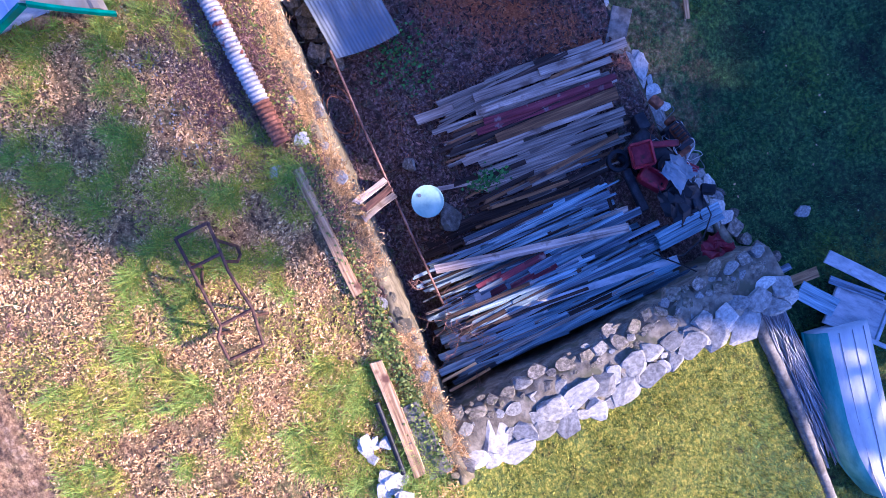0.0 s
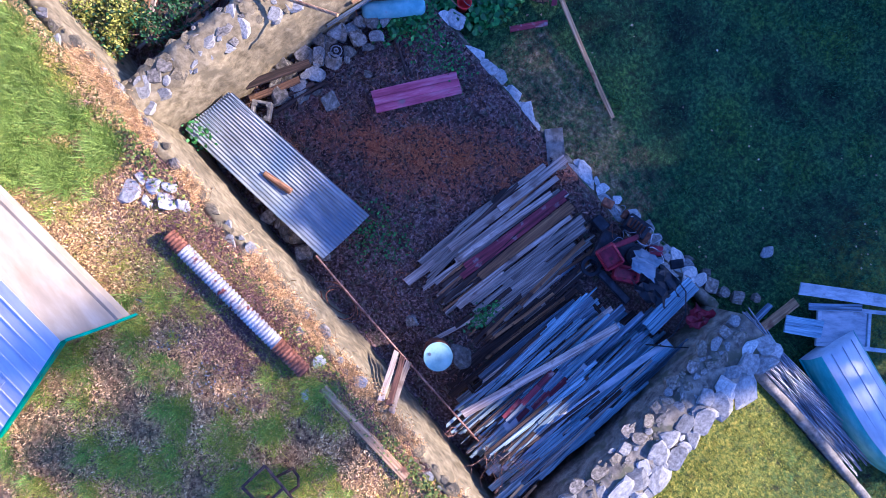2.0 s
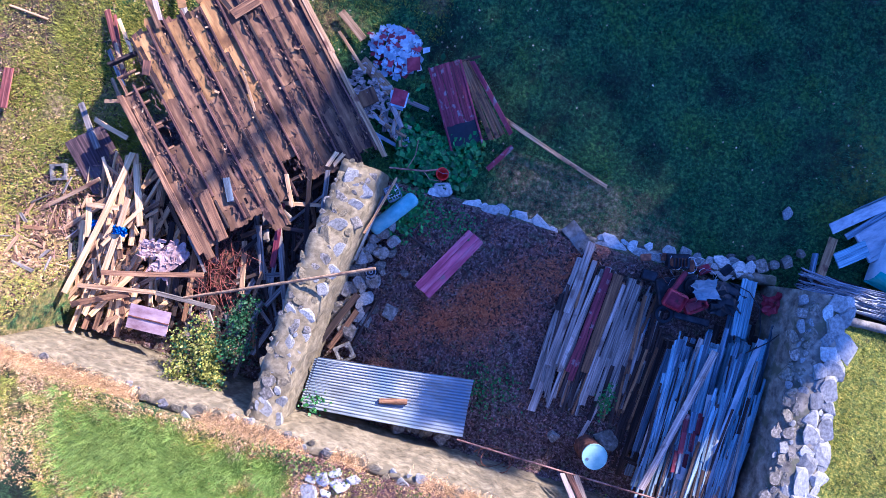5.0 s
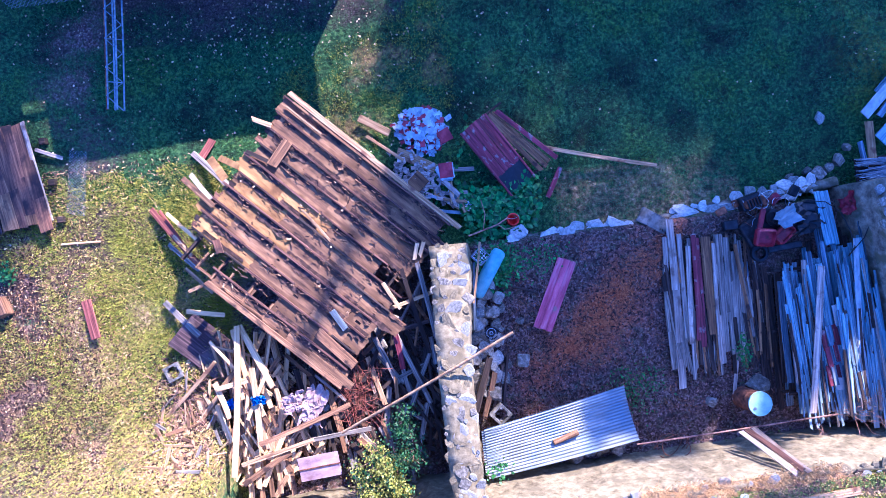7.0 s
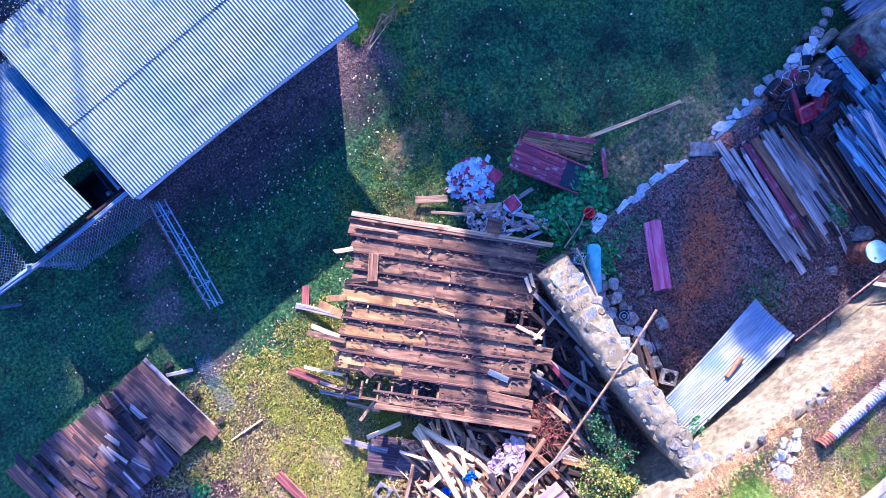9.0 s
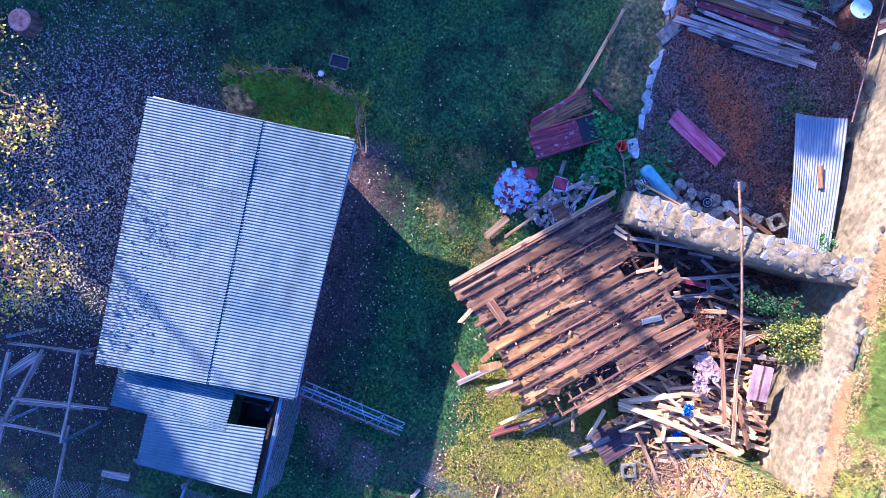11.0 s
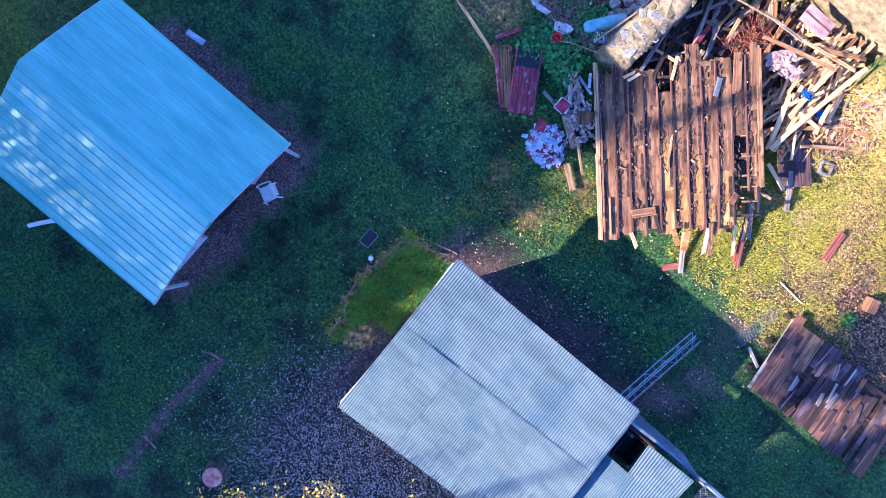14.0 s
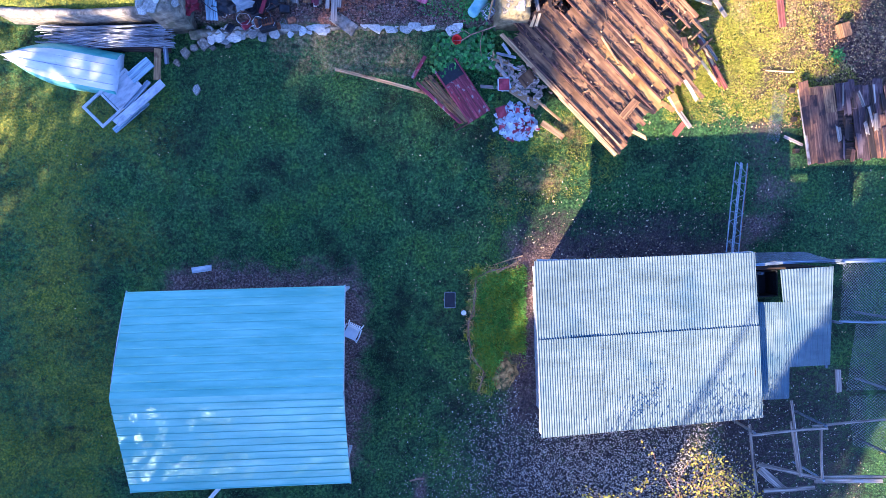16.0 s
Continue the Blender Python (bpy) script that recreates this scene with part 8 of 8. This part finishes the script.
crown("yellow_leaves", [e for e in tuft if e[2] > 0.95 and e[0] + e[1] > 16.9 + 0.5 * noise.noise(Vector(e) * 3)], 16, 0.12, 0.043, "leaf_gold", 32, bush, "leaves toned yellow-green for the sunlit side")
crown("young_leaves", [e for e in tuft if e[2] > 1.1 and e[0] + e[1] < 17.2], 6, 0.13, 0.045, "leaf_green", 33, bush, "fresh green leaves")

dead = thing("dead_shrub", Matrix.Translation((-6.2, 12.4, 0.4)), "bare pale twiggy shrub at the edge of the stack", "shrub")
for k, (x, y, h) in enumerate(((-6.3, 12.4, 1.6), (-6.7, 12.3, 1.5), (-5.7, 12.5, 1.2), (-7.2, 12.5, 1.4))):
    branchy("stem", (x, y, 0.5), h, 1.1, 4, "twig", 220 + k, dead, 0.012)
dead2 = thing("dead_shrub", Matrix.Translation((-0.6, 13.45, 2.85)), "bare twiggy brush on the terrace edge", "shrub")
for k, (x, y) in enumerate(((-0.2, 13.45), (-0.9, 13.5), (-1.4, 13.4), (0.3, 13.5), (3.6, 13.4))):
    branchy("stem", (x, y, 2.85), 0.55, 1.2, 4, "twig", 230 + k, dead2, 0.008)
branch = thing("dead_branch", Matrix.Translation((2.0, 6.5, 0.4)), "pale dead branch lying over the weeds", "branch")
tube("limb", [(2.6, 6.7, 0.9), (2.2, 6.6, 0.75), (1.8, 6.5, 0.6), (1.5, 6.35, 0.45)], 0.02, M["twig"], branch)
tube("twig", [(2.2, 6.6, 0.75), (2.1, 6.2, 0.7), (2.15, 5.8, 0.6)], 0.012, M["twig"], branch)
tube("twig", [(1.8, 6.5, 0.6), (1.6, 6.65, 0.55), (1.3, 6.6, 0.5)], 0.01, M["twig"], branch)

# yellow-leaved trees beyond the barn
def yellow_tree(x, y, h, limbs, seed, share):
    t = thing("yellow_tree", Matrix.Translation((x, y, 0)), "thin autumn tree with sparse yellow leaves and bare twigs", "tree", "yellow trees")
    ends = branchy("trunk", (x, y, -0.1), h, 1.5, limbs, "twig", seed, t, 0.055, level=4)
    ends = [e for e in ends if e[2] > 1.2]
    random.Random(seed).shuffle(ends)
    crown("leaves", ends[: int(len(ends) * share)], 7, 0.19, 0.058, "leaf_yellow", seed, t)


yellow_tree(7.4, -9.7, 5.0, 11, 303, 0.42)
yellow_tree(5.3, -10.5, 4.6, 10, 311, 0.45)
yellow_tree(9.6, -9.9, 4.6, 8, 317, 0.42)


# unseen tall trees added behind the sheds to cast shade on lawn and yard
def shade_tree(u, s, h, w, seed, dense=5200, low=2.0, leaf=0.42):
    x, y = 0.853 * u + 0.526 * s, -0.526 * u + 0.853 * s
    q = np.random.RandomState(seed)
    t = thing("shade_tree", Matrix.Translation((x, y, 0)), "unseen tall leafy tree added to shade lawn and yard", "tree", "trees behind the sheds")
    bm = bmesh.new()
    add_rod(bm, (x, y, -0.2), (x + 0.1, y, h * 0.45), 0.24, 9, 0.15)
    add_rod(bm, (x + 0.1, y, h * 0.45), (x, y + 0.1, h * 0.9), 0.15, 8, 0.03)
    for k in range(9):
        a, z0 = k * 2.4 + seed, h * (0.25 + 0.06 * k) if low < 5 else low + (h - low) * k / 10
        add_rod(bm, (x + 0.05, y, z0), (x + math.cos(a) * w * 0.7, y + math.sin(a) * w * 0.7, z0 + h * 0.12), 0.07, 6, 0.015)
    o = part("trunk", bm, M["bark"], t)
    o.matrix_parent_inverse = t.matrix_world.inverted()
    z = q.uniform(0, 1, dense)
    prof = np.sqrt(np.clip(1 - (np.abs(z - 0.4) / 0.6) ** 2.2, 0, 1)) * w
    a = q.uniform(0, 6.28, dense)
    lump = 1 + 0.22 * np.sin(3 * a + 7 * z + seed) + 0.12 * np.sin(7 * a - 11 * z)
    d = prof * lump * np.sqrt(q.uniform(0.05, 1, dense))
    P = np.stack([x + d * np.cos(a), y + d * np.sin(a), low + z * (h - low)], 1) + q.normal(0, 0.12, (dense, 3))
    # foliage thinned and made finer to let sun onto the blue shed and lawn
    lu, ls = 0.853 * P[:, 0] - 0.526 * P[:, 1], 0.526 * P[:, 0] + 0.853 * P[:, 1]
    rise = P[:, 2] + 0.488 * (ls + 28)
    thin = (lu > -5.2) & (lu < 2.6) & (np.abs(rise - 12.8 - 0.32 * lu) < 1.2)
    gap = thin & (lu < -3.4) & (rise > 11.4)
    fine = P[thin & (q.uniform(0, 1, len(P)) < np.where(gap, 0.4, 0.36))]
    fine = np.repeat(fine, 12, 0) + q.normal(0, 0.9, (len(fine) * 12, 3))
    pale = ~thin & (lu > -6.5) & (lu < 0.3) & (rise > 14.3) & (rise < 16.4)
    fine = np.concatenate([fine, np.repeat(P[pale & (q.uniform(0, 1, len(P)) < 0.13)], 12, 0)])
    fine = fine + q.normal(0, 0.3, fine.shape)
    P = P[~thin & ~pale]
    if len(fine):
        o = new("thin_crown", quads_mesh("thin_crown", fine, 0.12, seed, M["leaf_tree"], 0.1, 1.2))
        o.parent = t
        o.matrix_parent_inverse = t.matrix_world.inverted()
    o = new("crown", quads_mesh("crown", P, leaf, seed, M["leaf_tree"], 0.1, 1.2))
    o.parent = t
    o.matrix_parent_inverse = t.matrix_world.inverted()


SHADE_TREES = (
    (0.5, -28, 18.0, 1.7), (-1.6, -27, 17.8, 2.1), (-4.0, -28.5, 19.4, 2.1), (-6.4, -27, 18.9, 2.2), (-8.5, -28.5, 19.5, 1.5), (-9.5, -27, 17.2, 1.1), (-10.3, -28, 19.2, 1.15),
    (-2.8, -31, 20.2, 2.2), (-7.6, -31, 20.8, 2.2), (-0.2, -31.5, 20.0, 2.0), (-5.2, -32, 21.0, 2.2), (-9.4, -31, 18.8, 1.1),
    (2.4, -28, 15.4, 1.3), (3.9, -28, 13.6, 1.3), (5.4, -28.5, 13.8, 1.4), (6.2, -27.5, 13.2, 1.2), (7.0, -28.5, 13.2, 1.5), (9.0, -28, 13.2, 1.5), (10.1, -27.5, 13.2, 1.1), (11.2, -28.5, 13.8, 1.4), (10.4, -28.5, 22.6, 1.5, 450, 18.9), (14.2, -28, 22.4, 1.75), (16, -29, 22.5, 2.2), (-15.4, -27, 13.6, 2.0, 420), (-12.3, -27.2, 14.5, 1.9, 1100),
)
for k, (u, s, h, w, *more) in enumerate(SHADE_TREES):
    shade_tree(u, s, h, w, 400 + k, *(more or [7000]))

# unseen high crowns shaped to drop shade on the ruined roof and terrace
for k, row in enumerate(((1.3, -28, 19.4, 0.35, 90, 17.6), (-8.3, -30, 25.6, 1.2, 800, 23.2))):
    shade_tree(*row[:4], 460 + k, row[4], row[5], 0.15)
shade_tree(-10.3, -30, 24.8, 1.35, 441, 300, 22.3)

# fallen leaves and litter
P = scatter(24000, -12, 19, -13, 6, lambda x, y, n1, n2: (g.uniform(0, 1, len(x)) < 0.015 + 0.05 * smooth01((x + 3) / 5) + 0.12 * np.exp(-(((x - 9) / 6) ** 2 + ((y + 0.5) / 4) ** 2)) + 0.5 * np.exp(-(((x - 7.6) / 4.2) ** 2 + ((y - 0.1) / 1.1) ** 2)) + 0.06 * n1) & ~built(x, y))
P[:, 2] += 0.06
stuff("fallen_leaves", quads_mesh("fallen_leaves", P, 0.043, 51, M["leaf_fallen"], 0.75), "scattered pale fallen leaves on the lawn", "leaves")
P = scatter(85000, -1, 17, -13, -5.0, lambda x, y, n1, n2: (g.uniform(0, 1, len(x)) < np.exp(-(((x - 7) / 5.5) ** 2 + ((y + 8.8) / 2.8) ** 2)) * 0.9 * np.where(x > 10.8, 0.3, 1.0) * (0.3 + 0.7 * smooth01((x - 0.5) / 3))) & ~built(x, y))
P[:, 2] += 0.04
stuff("leaf_litter", quads_mesh("leaf_litter", P, 0.037, 52, M["leaf_pale"], 0.65), "thick carpet of pale fallen leaves under the trees", "leaves")
P = scatter(6500, -7.4, 2.9, 7.0, 12.9, lambda x, y, n1, n2: x > -5.0)
P[:, 2] += 0.03
stuff("yard_chips", quads_mesh("yard_chips", P[::5] + np.array([[0.05, 0.04, 0.02]]), 0.03, 55, M["twig"], 0.5, 3.5), "pale dry stalks and chips on the yard soil", "leaves")
stuff("yard_litter", quads_mesh("yard_litter", P, 0.045, 53, M["leaf_brown"], 0.6, 2.6), "brown twigs and dead leaves on the yard soil", "leaves")
P = scatter(14000, 3.7, 19, 4.5, 12.9, lambda x, y, n1, n2: ((x < 9) & (y > 7.5)) | (g.uniform(0, 1, len(x)) < 0.03 + 0.6 * smooth01((x - 13.0 + 0.4 * (y - 7)) / 2)) | ((np.abs(x - 10) < 1.4) & (y > 8.6)))
P[:, 2] += 0.03
stuff("ruin_litter", quads_mesh("ruin_litter", P, 0.055, 54, M["leaf_brown"], 0.6, 2.6), "brown splinters and dead leaves round the ruin", "leaves")

def sticks(name, n, place, length, mat, seed, label):
    """Thin three-sided twigs strewn about, joined."""
    w = np.random.RandomState(seed)
    P = place(w, n)
    a = w.uniform(0, np.pi, n)
    d = np.stack([np.cos(a), np.sin(a), w.normal(0, 0.08, n)], 1) * (length * w.uniform(0.3, 1.4, (n, 1))) / 2
    q = np.stack([-np.sin(a), np.cos(a), 0 * a], 1) * w.uniform(0.003, 0.008, (n, 1))
    up = np.array([[0, 0, 0.012]])
    A, B = P - d, P + d
    tri = np.stack([A - q, B - q, B + up, A - q, B + up, A + up, A + q, B + up, B + q, A + q, A + up, B + up], 1).reshape(-1, 3)
    return stuff(name, fast_mesh(name, tri, 3, M[mat]), label, "twigs")


def around(cx, cy, sx, sy, lift=0.04):
    def place(w, n):
        x, y = w.normal(cx, sx, n), w.normal(cy, sy, n)
        return np.stack([x, y, ground_z(x, y) + lift + w.uniform(0, 0.05, n)], 1)
    return place


sticks("twigs", 120, around(10.3, 10.1, 0.6, 0.6), 0.5, "twig", 81, "dry pale twigs strewn beside the rubble heap")
sticks("twigs", 170, around(14.2, 8.6, 1.6, 1.4), 0.55, "wood_brown", 82, "dry twigs on the littered ground by the planking")
sticks("twigs", 160, around(5.95, 10.4, 0.3, 0.5, 0.4), 0.4, "wood_rust", 83, "reddish brush lying on the fallen boards")
sticks("twigs", 110, around(-0.9, 11.2, 1.2, 0.8), 0.22, "wood_brown", 84, "thin pale twigs on the yard soil")
sticks("twigs", 120, around(1.6, 9.9, 0.5, 0.8), 0.22, "wood_brown", 85, "thin pale twigs near the fallen stones")

# pebbles on the terrace, chips and crumbs of stone in the yard
q = np.random.RandomState(77)


def pebbles(name, P, size, mat, seed, label):
    """Small chipped stones as four-sided lumps, joined."""
    w = np.random.RandomState(seed)
    n = len(P)
    s = size * w.uniform(0.4, 1.6, (n, 1))
    a = w.uniform(0, 6.28, n)
    u = np.stack([np.cos(a), np.sin(a), 0 * a], 1) * s
    v = np.stack([-np.sin(a), np.cos(a), 0 * a], 1) * s * w.uniform(0.5, 0.9, (n, 1))
    up = np.array([[0, 0, 1.0]]) * s * 0.7
    A, B, C, D, T = P - u, P - v, P + u, P + v, P + up
    tri = np.stack([A, B, T, B, C, T, C, D, T, D, A, T], 1).reshape(-1, 3)
    return stuff(name, fast_mesh(name, tri, 3, M[mat]), label, "gravel")


P = scatter(9000, -3, 3.5, 13.3, 15.4, lambda x, y, n1, n2: g.uniform(0, 1, len(x)) < np.exp(-(((x + 0.4) / 1.3) ** 2 + ((y - 14.6) / 0.6) ** 2)) * 0.6 + 0.08)
pebbles("pebbles", P, 0.022, "stone_pale", 61, "pale gravel scattered on the terrace")
P = scatter(2500, -7.4, 2.9, 7.0, 12.9, lambda x, y, n1, n2: x > -4.8)
pebbles("yard_crumbs", P, 0.025, "stone", 62, "stone crumbs scattered on the yard soil")
